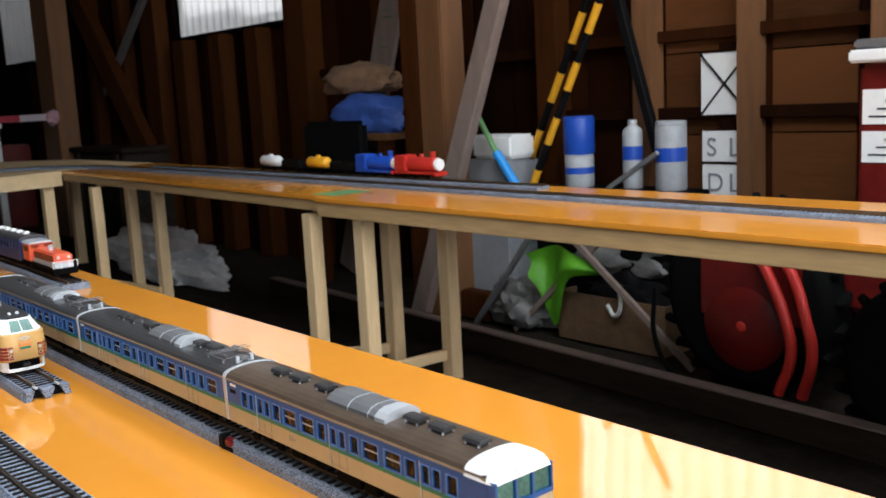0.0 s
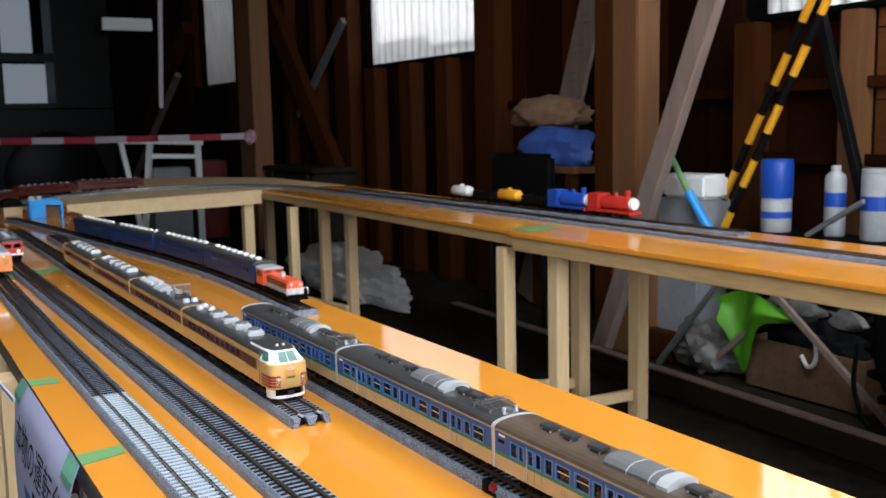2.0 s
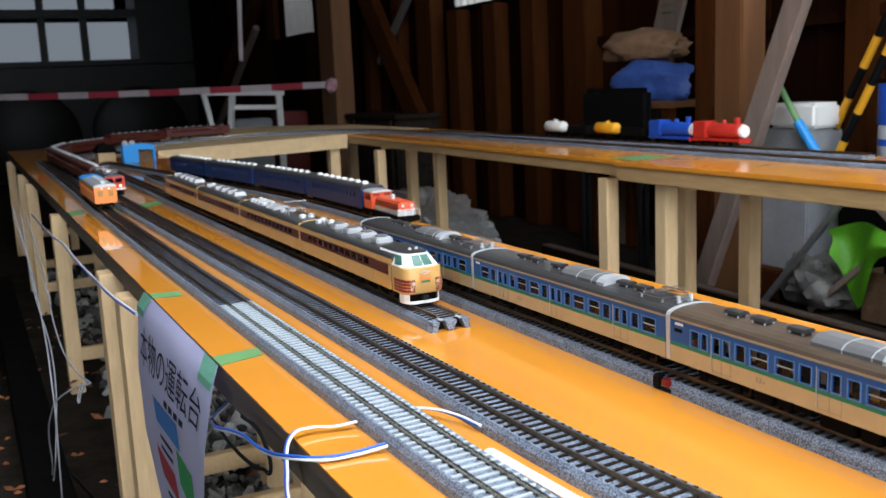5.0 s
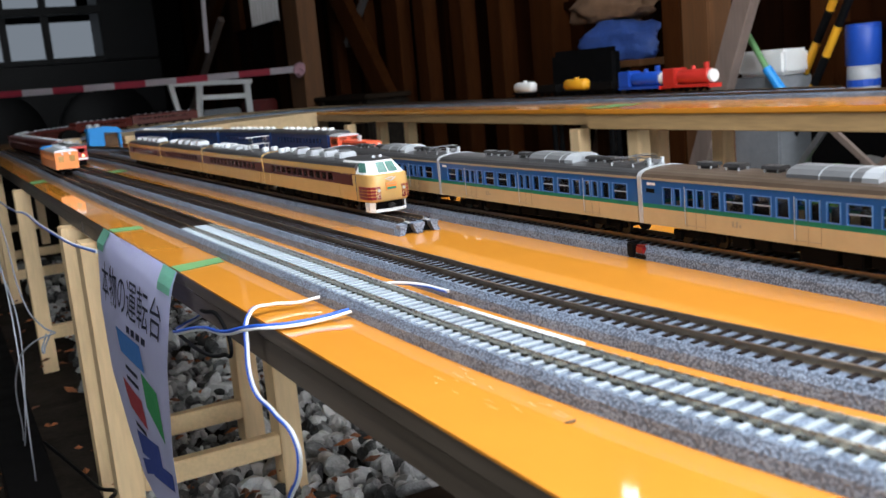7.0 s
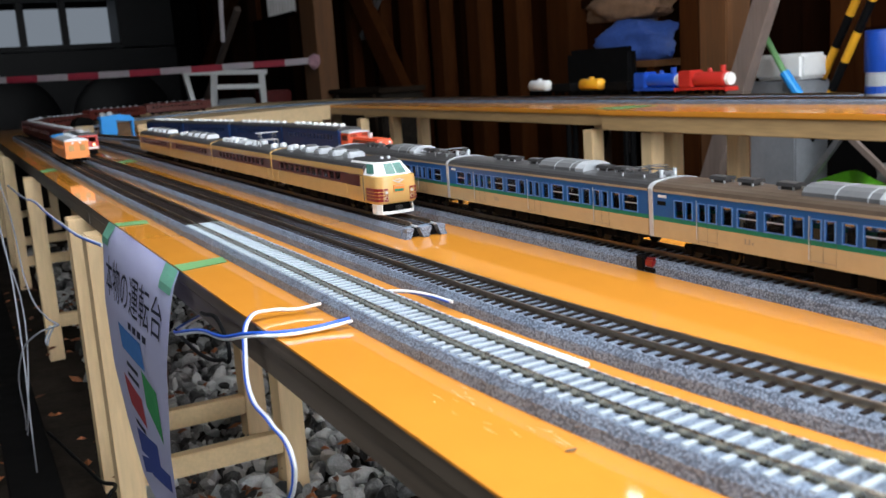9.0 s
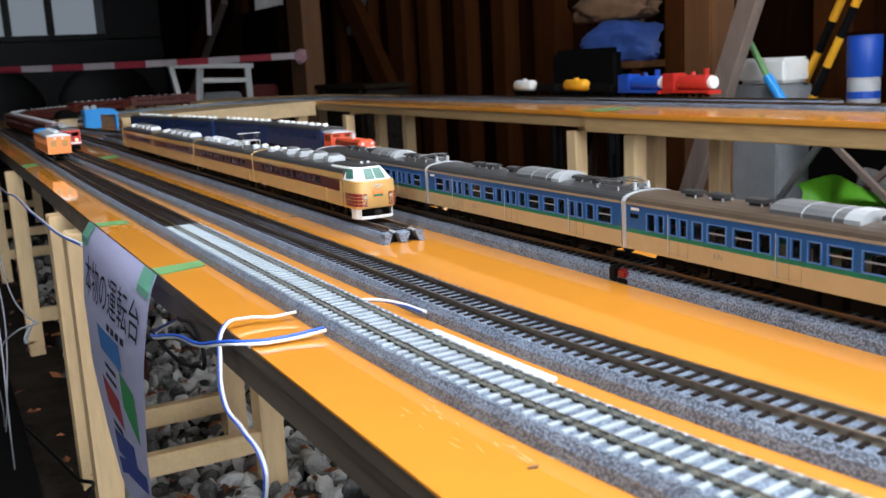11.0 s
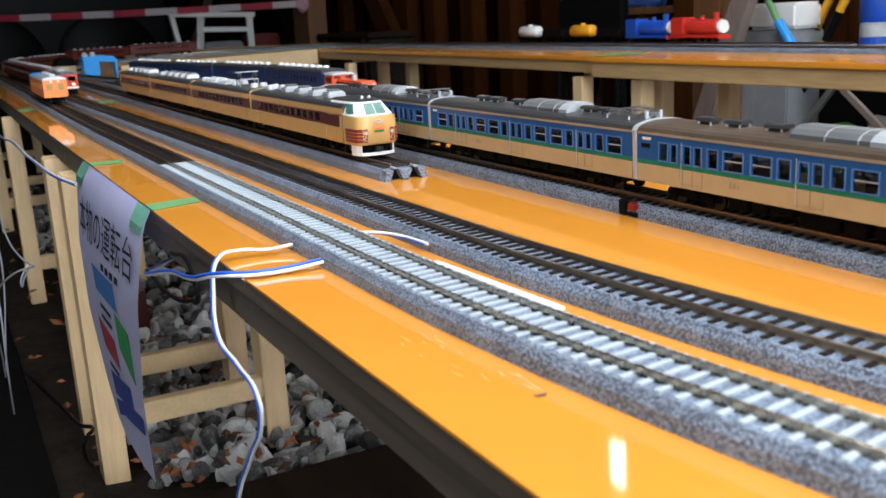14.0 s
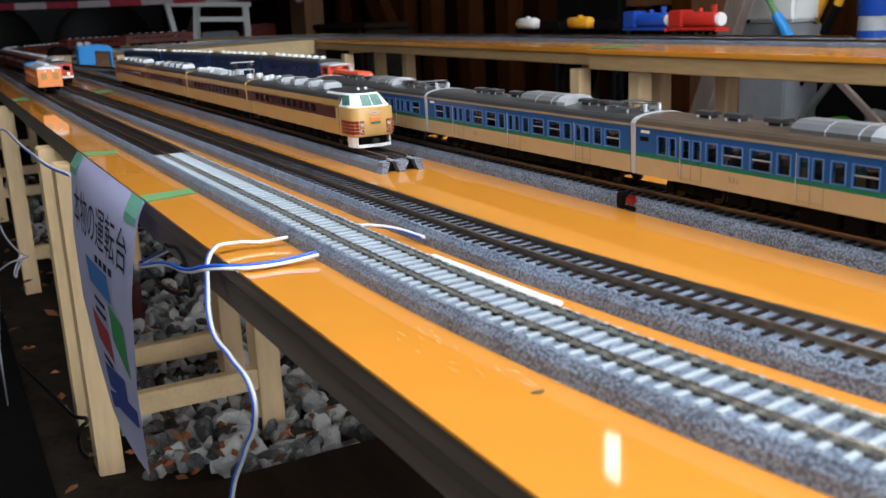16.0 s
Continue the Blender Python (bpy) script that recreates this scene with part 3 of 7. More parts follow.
def far_table(y0, y1, x0, x1, feet, drop, label, skew=0.0):
    """A board on rails and slim legs; its long edges run askew by skew."""
    t = thing("display_table", label, "table")

    def askew(bm):
        for v in bm.verts:
            v.co.x += skew * (v.co.y - y0)
        return bm

    bm = bmesh.new()
    box(bm, x0, x1, y0 + 0.0002, y1 - 0.0002, T2 - 0.0095, T2, 0.0015)
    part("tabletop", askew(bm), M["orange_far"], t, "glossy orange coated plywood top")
    for x in (x0 + 0.004, x1 - 0.022):
        bm = bmesh.new()
        box(bm, x, x + 0.016, y0 + 0.003, y1 - 0.003, T2 - drop, T2 - 0.0099, 0.0012)
        part("side_rail", askew(bm), M["pine_dark"], t, "pale pine edge board")
    for group in feet:
        (xa, ya), (xb, yb) = group[0], group[-1]
        bm = bmesh.new()
        bar(bm, (xa + 0.012, ya, T2 - 0.0255), (x1 - 0.024 + skew * (ya - y0), ya, T2 - 0.0255), 0.026, 0.030, 0.001)
        part("cross_rail", bm, M["pine_flat"], t)
        for x, y in group:
            leg(t, x, y, 0.030, 0.032, T2 - 0.0415)
        bm = bmesh.new()
        bar(bm, (xa + 0.019, ya, 0.030), (xb - 0.019, yb, 0.030), 0.014, 0.022, 0.001)
        part("rung", bm, M["pine_flat"], t)
    return t


far_table(1.11, 2.82, 0.785, 1.130, (((0.808, 1.184), (0.9675, 1.126)), ((0.848, 2.50), (0.950, 2.47), (0.930, 2.22))), 0.032,
          "orange topped display table with slim pine legs", 0.043)
far_table(-1.60, 1.11, 0.768, 1.125, (((0.805, 0.995), (1.010, 0.985)), ((0.800, -0.25), (1.01, -0.25)), ((0.800, -1.2), (1.01, -1.2))), 0.038,
          "orange topped display table nearer the tiller")


def corner_z(x):
    """Rise of the corner board from the near table to the far one."""
    return T + (0.012 * min(1.0, max(0.0, x / 0.185)) if x < 0.185 else 0.012 + 0.013 * min(1.0, (x - 0.185) / 0.675))


def corner_table():
    t = thing("corner_table", "bare pine corner board joining the display tables", "table")

    def board(poly, up, down):
        bm = slab(bmesh.new(), poly, down, up)
        for v in bm.verts:
            v.co.z += corner_z(v.co.x)
        return bm

    part("tabletop", board([(0.187, 2.822), (0.862, 2.822), (1.20, 2.822), (1.20, 3.6), (0.9, 4.1), (0.187, 4.15)], 0.0, -0.0098), M["pine_flat"], t, "unpainted pine plywood top")
    part("side_rail", board([(0.189, 2.826), (0.860, 2.826), (0.862, 2.844), (0.191, 2.844)], -0.0100, -0.050), M["pine_flat"], t, "pale pine edge board")
    for x, y in ((0.25, 2.95), (0.82, 2.87), (1.1, 3.4), (0.25, 4.0)):
        leg(t, x, y, 0.036, 0.036, corner_z(x) - 0.0105)


corner_table()

# ---- railway track ----


EXP_X, COM_X = -0.0545, 0.0035   # centre lines of the express and the commuter train


def resample(path, step):
    out, left = [], 0.0
    for a, b in zip(path, path[1:]):
        a, b = Vector(a), Vector(b)
        length = (b - a).length
        d = left
        while d < length:
            out.append((a.lerp(b, d / length), (b - a).normalized()))
            d += step
        left = d - length
    return out


TIE = {}


def tie_mesh(material, key):
    if key not in TIE:
        bm = bmesh.new()
        box(bm, -0.0122, 0.0122, -0.0011, 0.0011, 0.0, 0.0012)
        me = bpy.data.meshes.new("sleeper")
        bm.to_mesh(me)
        bm.free()
        me.materials.append(material)
        TIE[key] = me
    return TIE[key]


def track(label, path, tie="tie_brown", rail="rail_dark", ballast="ballast", near=None, pitch=0.0072, half=0.0178, g=0.0083):
    """A length of roadbed track: roadbed, two rails, sleepers. near: the span of y whose sleepers are pieces of their own."""
    t = thing("model_railway_track", label, "track")
    path = [(p[0], p[1], T + (p[2] if len(p) > 2 else 0.0)) for p in path]
    w = half
    prof = [(-w, 0.0), (-w + 0.0003, 0.0050), (-w + 0.0022, 0.0085), (w - 0.0022, 0.0085), (w - 0.0003, 0.0050), (w, 0.0)]
    part("roadbed", sweep(bmesh.new(), path, prof), M[ballast], t, "grey speckled plastic roadbed")
    for s in (-1, 1):
        c = s * g
        rp = [(c - 0.0011, 0.0087), (c + 0.0011, 0.0087), (c + 0.0004, 0.0094), (c + 0.0004, 0.0106), (c + 0.0007, 0.0109),
              (c + 0.0007, 0.0115), (c - 0.0007, 0.0115), (c - 0.0007, 0.0109), (c - 0.0004, 0.0106), (c - 0.0004, 0.0094)]
        part("rail", sweep(bmesh.new(), path, rp), M[rail], t, "thin metal rail")
    me = tie_mesh(M[tie], tie)
    rest_v, rest_f = [], []
    for p, d in resample(path, pitch):
        m = Matrix.Translation((p.x, p.y, p.z + 0.0080)) @ Matrix.Rotation(math.atan2(-d.x, d.y), 4, "Z") @ Matrix.Diagonal((half / 0.0150, 1, 1, 1))
        if near and near[0] < p.y < near[1]:
            shared("sleeper", me, t, m)
        else:
            k = len(rest_v)
            rest_v += [m @ v.co for v in me.vertices]
            rest_f += [[k + i for i in f.vertices] for f in me.polygons]
    if rest_v:
        mj = bpy.data.meshes.new("sleepers")
        mj.from_pydata([tuple(v) for v in rest_v], [], rest_f)
        mj.materials.append(M[tie])
        ob = new("sleeper_row", mj)
        ob.parent = t
        ob["kind"] = "stuff"
    return t


def smooth_path(pts, n=8):
    out = []
    for i in range(len(pts) - 1):
        p0, p1, p2, p3 = (Vector(pts[max(0, min(len(pts) - 1, i + k))]) for k in (-1, 0, 1, 2))
        for j in range(n):
            t = j / n
            q = 0.5 * (2 * p1 + (p2 - p0) * t + (2 * p0 - 5 * p1 + 4 * p2 - p3) * t * t + (3 * p1 - p0 - 3 * p2 + p3) * t ** 3)
            out.append((q.x, q.y, 0))
    out.append((*pts[-1], 0))
    return out


P1 = smooth_path([(-0.184, 0.3905), (-0.183, 0.256), (-0.1819, 0.118), (-0.1809, -0.020), (-0.1779, -0.112), (-0.1697, -0.204), (-0.1555, -0.295), (-0.1355, -0.386), (-0.110, -0.476), (-0.079, -0.565)])
P2 = smooth_path([(-0.149, 2.58), (-0.1436, 1.873), (-0.139, 1.308), (-0.1335, 0.838), (-0.1292, 0.4615), (-0.127, 0.178), (-0.1250, -0.010), (-0.1205, -0.104), (-0.1111, -0.198), (-0.0965, -0.291), (-0.0765, -0.384), (-0.0515, -0.475), (-0.021, -0.565)])
P5 = [(0.1251, 0.6618), (0.1324, 0.8749), (0.1308, 1.0842), (0.1178, 1.2862), (0.0962, 1.48), (0.0696, 1.7183), (0.0435, 1.9521), (0.0105, 2.2246), (-0.0218, 2.4908)]
FAR_X, TOY_X, RISE = 0.990, 1.060, T2 - T
R_IN = (FAR_X + 0.149) / 2
ARC = [(-0.149 + R_IN - R_IN * math.cos(a), 2.5802 + 0.62 * math.sin(a) + 0.10 * a / math.pi) for a in [math.pi * k / 60 for k in range(61)]]
ARC = [(x, y, corner_z(x) - T) for x, y in ARC]
track("siding track with pale concrete sleepers beside the paper sign", P1, "tie_white", "rail", "ballast", (-0.50, 0.395), half=0.0178, g=0.0083)
track("weathered siding track carrying the orange railcar", [(-0.1752, 2.7826), (-0.1811, 1.8372), (-0.1838, 1.4617), (-0.1864, 1.0881), (-0.187, 0.7171), (-0.184, 0.391)], near=(0.391, 1.1), half=0.0178, g=0.0083)
track("main line track with brown sleepers", P2, near=(-0.45, 0.80), half=0.0178, g=0.0083)
track("curved main line over the corner table", ARC)
track("main line along the far table", [(FAR_X, 2.679, RISE), (0.960, 1.10, RISE), (0.945, 0.2, RISE), (0.930, -1.4, RISE)])
track("second line along the far table", [(TOY_X, y, RISE) for y in (2.5, 1.8, 1.1, 0.75)])
track("short siding ending in front of the yellow express", [(EXP_X, y, 0) for y in (2.1, 1.5, 1.0, 0.5, 0.232)], half=0.0178, g=0.0083)
track("straight track under the blue and cream commuter train", [(COM_X, y, 0) for y in (1.9, 1.0, 0.0, -0.9)], near=(-0.45, 0.4), half=0.0178, g=0.0083)
P5S = smooth_path(P5)
track("curving siding under the diesel locomotive and navy coaches", P5S[::-1])

# ---- trains ----
HW, ZB, ZG, ZR = 0.0180, 0.0138, 0.0411, 0.0460   # half width, skirt, gutter, roof ridge above the rail


def roof_profile(hw=HW, zg=ZG, zr=ZR, n=10):
    pts = [(-hw - 0.0004, zg)]
    for k in range(1, n):
        a = math.pi * k / n
        pts.append((-hw * math.cos(a), zg + (zr - zg) * math.sin(a) ** 0.75))
    return pts + [(hw + 0.0004, zg)]


def extrude_y(bm, prof, y0, y1):
    a = [bm.verts.new((x, y0, z)) for x, z in prof]
    b = [bm.verts.new((x, y1, z)) for x, z in prof]
    n = len(prof)
    for k in range(n):
        bm.faces.new((a[k], a[(k + 1) % n], b[(k + 1) % n], b[k]))
    bm.faces.new(a)
    bm.faces.new(b[::-1])
    return bm


def side_walls(bm, y0, y1, z0, z1, hw=HW, t=0.0011, ends=True):
    for s in (-1, 1):
        box(bm, s * hw, s * (hw - t), y0, y1, z0, z1)
    if ends:
        box(bm, -hw + t + 0.0001, hw - t - 0.0001, y0, y0 + t, z0, z1)
        box(bm, -hw + t + 0.0001, hw - t - 0.0001, y1 - t, y1, z0, z1)
    return bm


def bogie(parent, y, material, span=0.028, wheel=0.0052):
    b = new("bogie")
    b.parent = parent
    b.location = (0, y, 0.003)
    bm = bmesh.new()
    for s in (-1, 1):
        box(bm, s * 0.0105, s * 0.0125, -span / 2 - 0.006, span / 2 + 0.006, 0.0045, 0.0085, 0.0006)
        for yy in (-span / 2, span / 2):
            box(bm, s * 0.0122, s * 0.0142, yy - 0.003, yy + 0.003, 0.0028, 0.0080, 0.0006)
        box(bm, s * 0.0124, s * 0.0146, -0.005, 0.005, 0.0050, 0.0110, 0.0008)
    box(bm, -0.0104, 0.0104, -0.005, 0.005, 0.0060, 0.0115, 0.0006)
    part("bogie_frame", bm, material, b)
    for yy in (-span / 2, span / 2):
        bm = bmesh.new()
        rod(bm, (-0.0090, yy, wheel), (0.0090, yy, wheel), 0.0013, 8)
        for s in (-1, 1):
            rod(bm, (s * 0.0063, yy, wheel), (s * 0.0082, yy, wheel), wheel, 18)
        part("wheelset", bm, M["wheel"], b, "wheels on an axle, darkened for the shade under the car")
    return b


def vent(parent, y, x=0.0, material=None, w=0.0085, l=0.0120, h=0.0036, z=ZR):
    bm = bmesh.new()
    box(bm, x - w * 0.32, x + w * 0.32, y - l * 0.34, y + l * 0.34, z - 0.0008, z + h * 0.45, 0.0003)
    prof = [(-w / 2, h * 0.42), (-w * 0.42, h * 0.90), (-w * 0.2, h), (w * 0.2, h), (w * 0.42, h * 0.90), (w / 2, h * 0.42)]
    extrude_y(bm, [(x + a, z + b) for a, b in prof], y - l / 2, y + l / 2)
    v = part("roof_vent", bm, material or M["silver"], parent, "small roof ventilator on four feet")
    bm = bmesh.new()
    for sx in (-1, 1):
        for sy in (-1, 1):
            rod(bm, (x + sx * w * 0.40, y + sy * l * 0.38, z - 0.0010), (x + sx * w * 0.40, y + sy * l * 0.38, z + h * 0.42), 0.0006, 6)
    part("foot", bm, M["silver"], v)
    return v


def dome(parent, y, x, r=0.0042, h=0.0042, material=None, z=ZR):
    bm = bmesh.new()
    lathe(bm, [(r, -0.0012), (r, h * 0.5), (r * 0.9, h * 0.8), (r * 0.55, h), (0.0004, h * 1.02)], 14, Matrix.Translation((x, y, z)))
    return part("roof_vent", bm, material or M["silver"], parent, "round silver roof ventilator", True)


def aircon(parent, y, l=0.050, w=0.022, h=0.0068, material=None, end=None):
    ac = new("air_conditioner")
    ac.parent = parent
    ac.location = (0, y, ZR - 0.0020)
    prof = [(-w / 2, 0), (-w / 2, h * 0.45), (-w * 0.38, h * 0.8), (-w * 0.2, h), (w * 0.2, h), (w * 0.38, h * 0.8), (w / 2, h * 0.45), (w / 2, 0)]
    part("casing", extrude_y(bmesh.new(), prof, -l / 2, l / 2), material or M["casing"], ac, "grey casing")
    prof2 = [(x * 1.04, z * 1.03 + 0.0001) for x, z in prof]
    for s in ((-1, 1) if end is None else (end,)):
        y0, y1 = sorted((s * l / 2 * 1.02, s * (l / 2 - l * 0.16)))
        part("end_cover", extrude_y(bmesh.new(), prof2, y0, y1), M["silver"], ac, "pale curved end cover")
    for k in (-0.22, 0.12):
        part("strap", extrude_y(bmesh.new(), [(x * 1.02, z * 1.02) for x, z in prof], k * l - 0.0004, k * l + 0.0004), M["silver"], ac)
    bm = bmesh.new()
    box(bm, -w * 0.62, w * 0.62, -l * 0.56, l * 0.62, -0.0012, 0.0006)
    part("plinth", bm, M["roof"], ac, "flat dark plinth")
    return ac


def pantograph(parent, y, z=ZR):
    p = new("pantograph")
    p.parent = parent
    p.location = (0, y, z)
    bm = bmesh.new()
    for s in (-1, 1):
        bar(bm, (s * 0.011, -0.013, 0.0022), (s * 0.011, 0.013, 0.0022), 0.0006, 0.0006)
        bar(bm, (-0.011, s * 0.010, 0.0022), (0.011, s * 0.010, 0.0022), 0.0006, 0.0006)
        for t in (-1, 1):
            rod(bm, (s * 0.011, t * 0.010, -0.0012), (s * 0.011, t * 0.010, 0.0022), 0.0009, 8)
    part("base_frame", bm, M["panto"], p)
    bm = bmesh.new()
    for s in (-1, 1):
        bar(bm, (s * 0.006, -0.006, 0.0026), (s * 0.009, 0.013, 0.0042), 0.0005, 0.0005)
        bar(bm, (s * 0.009, 0.013, 0.0042), (s * 0.009, -0.010, 0.0056), 0.0006, 0.0006)
        bar(bm, (s * 0.006, 0.006, 0.0026), (s * 0.009, -0.013, 0.0042), 0.0005, 0.0005)
        bar(bm, (s * 0.009, -0.013, 0.0042), (s * 0.009, 0.010, 0.0056), 0.0004, 0.0004)
    part("arm", bm, M["panto"], p, "folded thin metal arms")
    bm = bmesh.new()
    for yy in (-0.003, 0.003):
        bar(bm, (-0.014, yy, 0.0061), (0.014, yy, 0.0061), 0.0007, 0.0005)
    part("shoe", bm, M["panto"], p)
    return p


def underfloor(parent, length, seed):
    r = random.Random(seed)
    bm = bmesh.new()
    box(bm, -0.0138, 0.0138, -length / 2 + 0.004, length / 2 - 0.004, 0.0132, 0.0154)
    y = -length / 2 + 0.062
    while y < length / 2 - 0.066:
        l = r.uniform(0.010, 0.026)
        for s in (-1, 1):
            box(bm, s * 0.0055, s * 0.0145, y, y + l, r.uniform(0.0050, 0.0085), 0.0131, 0.0006)
        y += l + r.uniform(0.001, 0.005)
    part("underframe", bm, M["under"], parent, "black underfloor equipment")


def panes(parent, spans, z0, z1, hw=HW, material=None):
    cache = {}
    for y0, y1 in spans:
        key = round(y1 - y0, 5)
        if key not in cache:
            bm = bmesh.new()
            box(bm, -0.0003, 0.0003, 0, y1 - y0, z0, z1)
            me = bpy.data.meshes.new("window_pane")
            bm.to_mesh(me)
            bm.free()
            me.materials.append(material or M["glass"])
            cache[key] = me
        for s in (-1, 1):
            shared("window_pane", cache[key], parent, Matrix.Translation((s * (hw - 0.0012), y0, 0))).visible_shadow = False


def window_frames(parent, spans, z0, z1, material, hw=HW):
    """A thin raised frame round each window opening."""
    cache = {}
    for y0, y1 in spans:
        w = round(y1 - y0, 5)
        if w not in cache:
            bm = bmesh.new()
            e = 0.00045
            for a in ((-e, 0, z0 - e, z1 + e), (w, w + e, z0 - e, z1 + e), (0, w, z0 - e, z0), (0, w, z1, z1 + e)):
                box(bm, -0.0002, 0.0002, *a)
            me = bpy.data.meshes.new("window_frame")
            bm.to_mesh(me)
            bm.free()
            me.materials.append(material)
            cache[w] = me
        for s in (-1, 1):
            shared("window_frame", cache[w], parent, Matrix.Translation((s * (hw + 0.0003), y0, 0)))


def sash_bars(parent, spans, z, material):
    for y0, y1 in spans:
        for s in (-1, 1):
            bm = bmesh.new()
            box(bm, s * (HW - 0.0013), s * (HW - 0.0007), y0, y1, z - 0.0003, z + 0.0003)
            part("window_bar", bm, material, parent)


def banded_body(parent, length, spans, bands, z0, z1, head, hw=HW):
    """Side walls in coloured bands; spans are the openings between z0 and z1."""
    for nm, a, b, material, label in bands:
        part(nm, side_walls(bmesh.new(), -length / 2, length / 2, a, b, hw), material, parent, label)
    bm = bmesh.new()
    edges = [-length / 2] + [v for s in spans for v in s] + [length / 2]
    for a, b in zip(edges[0::2], edges[1::2]):
        side_walls(bm, a, b, z0, z1, hw, ends=False)
    for y in (-length / 2, length / 2 - 0.0011):
        box(bm, -hw + 0.0012, hw - 0.0012, y, y + 0.0011, z0, z1)
    side_walls(bm, -length / 2, length / 2, z1, ZG, hw)
    part("body", bm, head, parent)
    bm = bmesh.new()
    box(bm, -hw + 0.0013, hw - 0.0013, -length / 2 + 0.0013, length / 2 - 0.0013, ZB + 0.0002, ZB + 0.0012)
    part("floor", bm, M["under"], parent)


def diaphragm(parent, y, material):
    bm = bmesh.new()
    w, t = HW + 0.0002, 0.0016
    prof_o = [(-w, ZB)] + [(x * 1.02, z + 0.0004) for x, z in roof_profile()] + [(w, ZB)]
    prof_i = [(x * 0.80, ZB if z <= ZB else ZB + (z - ZB) * 0.90) for x, z in prof_o]
    rings = [[bm.verts.new((x, y + dy, z)) for x, z in pr] for pr, dy in ((prof_o, -t), (prof_o, t), (prof_i, t), (prof_i, -t))]
    n = len(prof_o)
    for a, b in zip(rings, rings[1:] + rings[:1]):
        for k in range(n - 1):
            bm.faces.new((a[k], a[k + 1], b[k + 1], b[k]))
    return part("gangway", bm, material, parent, "pale gangway frame at the car end")


def seats(parent, length, material, step=0.0165):
    bm = bmesh.new()
    y = -length / 2 + 0.03
    while y < length / 2 - 0.03:
        for s in (-1, 1):
            box(bm, s * 0.0045, s * 0.0135, y, y + 0.0022, 0.018, 0.0285, 0.0004)
        y += step
    part("seat", bm, material, parent, "row of dark seats")


M["seam"] = mat("shadowed_door_joint", (0.10, 0.085, 0.06), 0.6, vary=0.1, scale=60)
M["seat"] = mat("dark_seat_cloth", (0.05, 0.035, 0.03), 0.9, vary=0.3, scale=60)
L = 0.2455


def suburban(front=False, power=False, seed=1):
    t = thing("commuter_train_car", "blue and cream model commuter car with a green waist stripe", "model train", group="blue and cream commuter train")
    rails = (0.0872, 0.0112, -0.0648) if front else (0.0824, 0.0063, -0.0699)
    spans, big = [], []
    for r in rails:
        spans += [(r - 0.0070, r - 0.0015), (r - 0.0150, r - 0.0096), (r - 0.0266, r - 0.0194)]
        wide = [(r - 0.0435, r - 0.0305), (r - 0.0616, r - 0.0488)] if r > -0.06 else [] if front else [(r - 0.0435, r - 0.0303)]
        spans += wide
        big += wide
        if r > -0.06:
            spans.append((r - 0.0728, r - 0.0652))
    first = rails[0]
    spans += [(first + 0.0032, first + 0.0081), (first + 0.0104, first + 0.0173)] if front else [(first + 0.0034, first + 0.0110)]
    if not front:
        spans.append((first + 0.0140, first + 0.0272))
        big.append((first + 0.0140, first + 0.0272))
    spans.sort()
    bands = [("lower_panel", ZB, 0.0236, M["cream"], "cream lower side panel"), ("waist_stripe", 0.0236, 0.0260, M["green"], "dark green stripe"),
             ("window_sill", 0.0260, 0.0266, M["blue"], "")]
    banded_body(t, L, spans, bands, 0.0266, 0.0360, M["blue"])
    panes(t, spans, 0.0266, 0.0360)
    sash_bars(t, big, 0.0313, M["silver"])
    window_frames(t, spans, 0.0266, 0.0360, M["frame_blue"])
    seats(t, L, M["seat"])
    bm = bmesh.new()
    side_walls(bm, -L / 2, L / 2, 0.0398, ZG + 0.0001, HW + 0.0004, 0.0006, False)
    part("gutter", bm, M["gutter"], t, "greyish cream rain gutter")
    bm = bmesh.new()
    box(bm, -HW + 0.0014, HW - 0.0014, -L / 2 + 0.0135, L / 2 - 0.002, 0.0372, 0.0386)
    part("inner_ceiling", bm, M["lining"], t, "pale ceiling inside the car")
    part("roof", extrude_y(bmesh.new(), roof_profile(), -L / 2, L / 2), M["roof_sheen" if front else "roof"], t, "arched roof tinted with a warm brown sheen" if front else "dark grey arched roof", False)
    # door leaves and the bright drip rails beside them
    for r in rails:
        for s in (-1, 1):
            bm = bmesh.new()
            box(bm, s * (HW + 0.0001), s * (HW + 0.0004), r - 0.0003, r, 0.0165, 0.0375)
            part("drip_rail", bm, M["silver"], t, "thin bright rail beside the door")
            bm = bmesh.new()
            for e in (r - 0.0012, r - 0.0084, r - 0.0158):
                box(bm, s * (HW - 0.0002), s * (HW + 0.00012), e, e + 0.0001, ZB + 0.001, 0.0372)
            part("door", bm, M["seam"], t, "door joint")
            bm = bmesh.new()
            box(bm, s * (HW + 0.0001), s * (HW + 0.0003), r - 0.0155, r, 0.0160, 0.0163)
            part("door_step", bm, M["gutter"], t, "pale lower door edge")
    for s in (-1, 1):
        bm = bmesh.new()
        for a, z0, z1 in ((-0.0655, 0.0184, 0.0190), (-0.0640, 0.0184, 0.0214), (-0.0668, 0.0184, 0.0214), (-0.0690, 0.0184, 0.0200)):
            box(bm, s * (HW + 0.0001), s * (HW + 0.0002), a + 0.1155 - 0.0006, a + 0.1155 + 0.0006, z0, z1)
        part("painted_mark", bm, M["gutter"], t, "small brown painted mark")
    if front:
        for s in (-1, 1):
            bm = bmesh.new()
            box(bm, s * (HW - 0.0002), s * (HW + 0.0002), 0.1120, 0.1190, 0.0325, 0.0348)
            part("vent_slot", bm, M["black"], t, "dark slot")
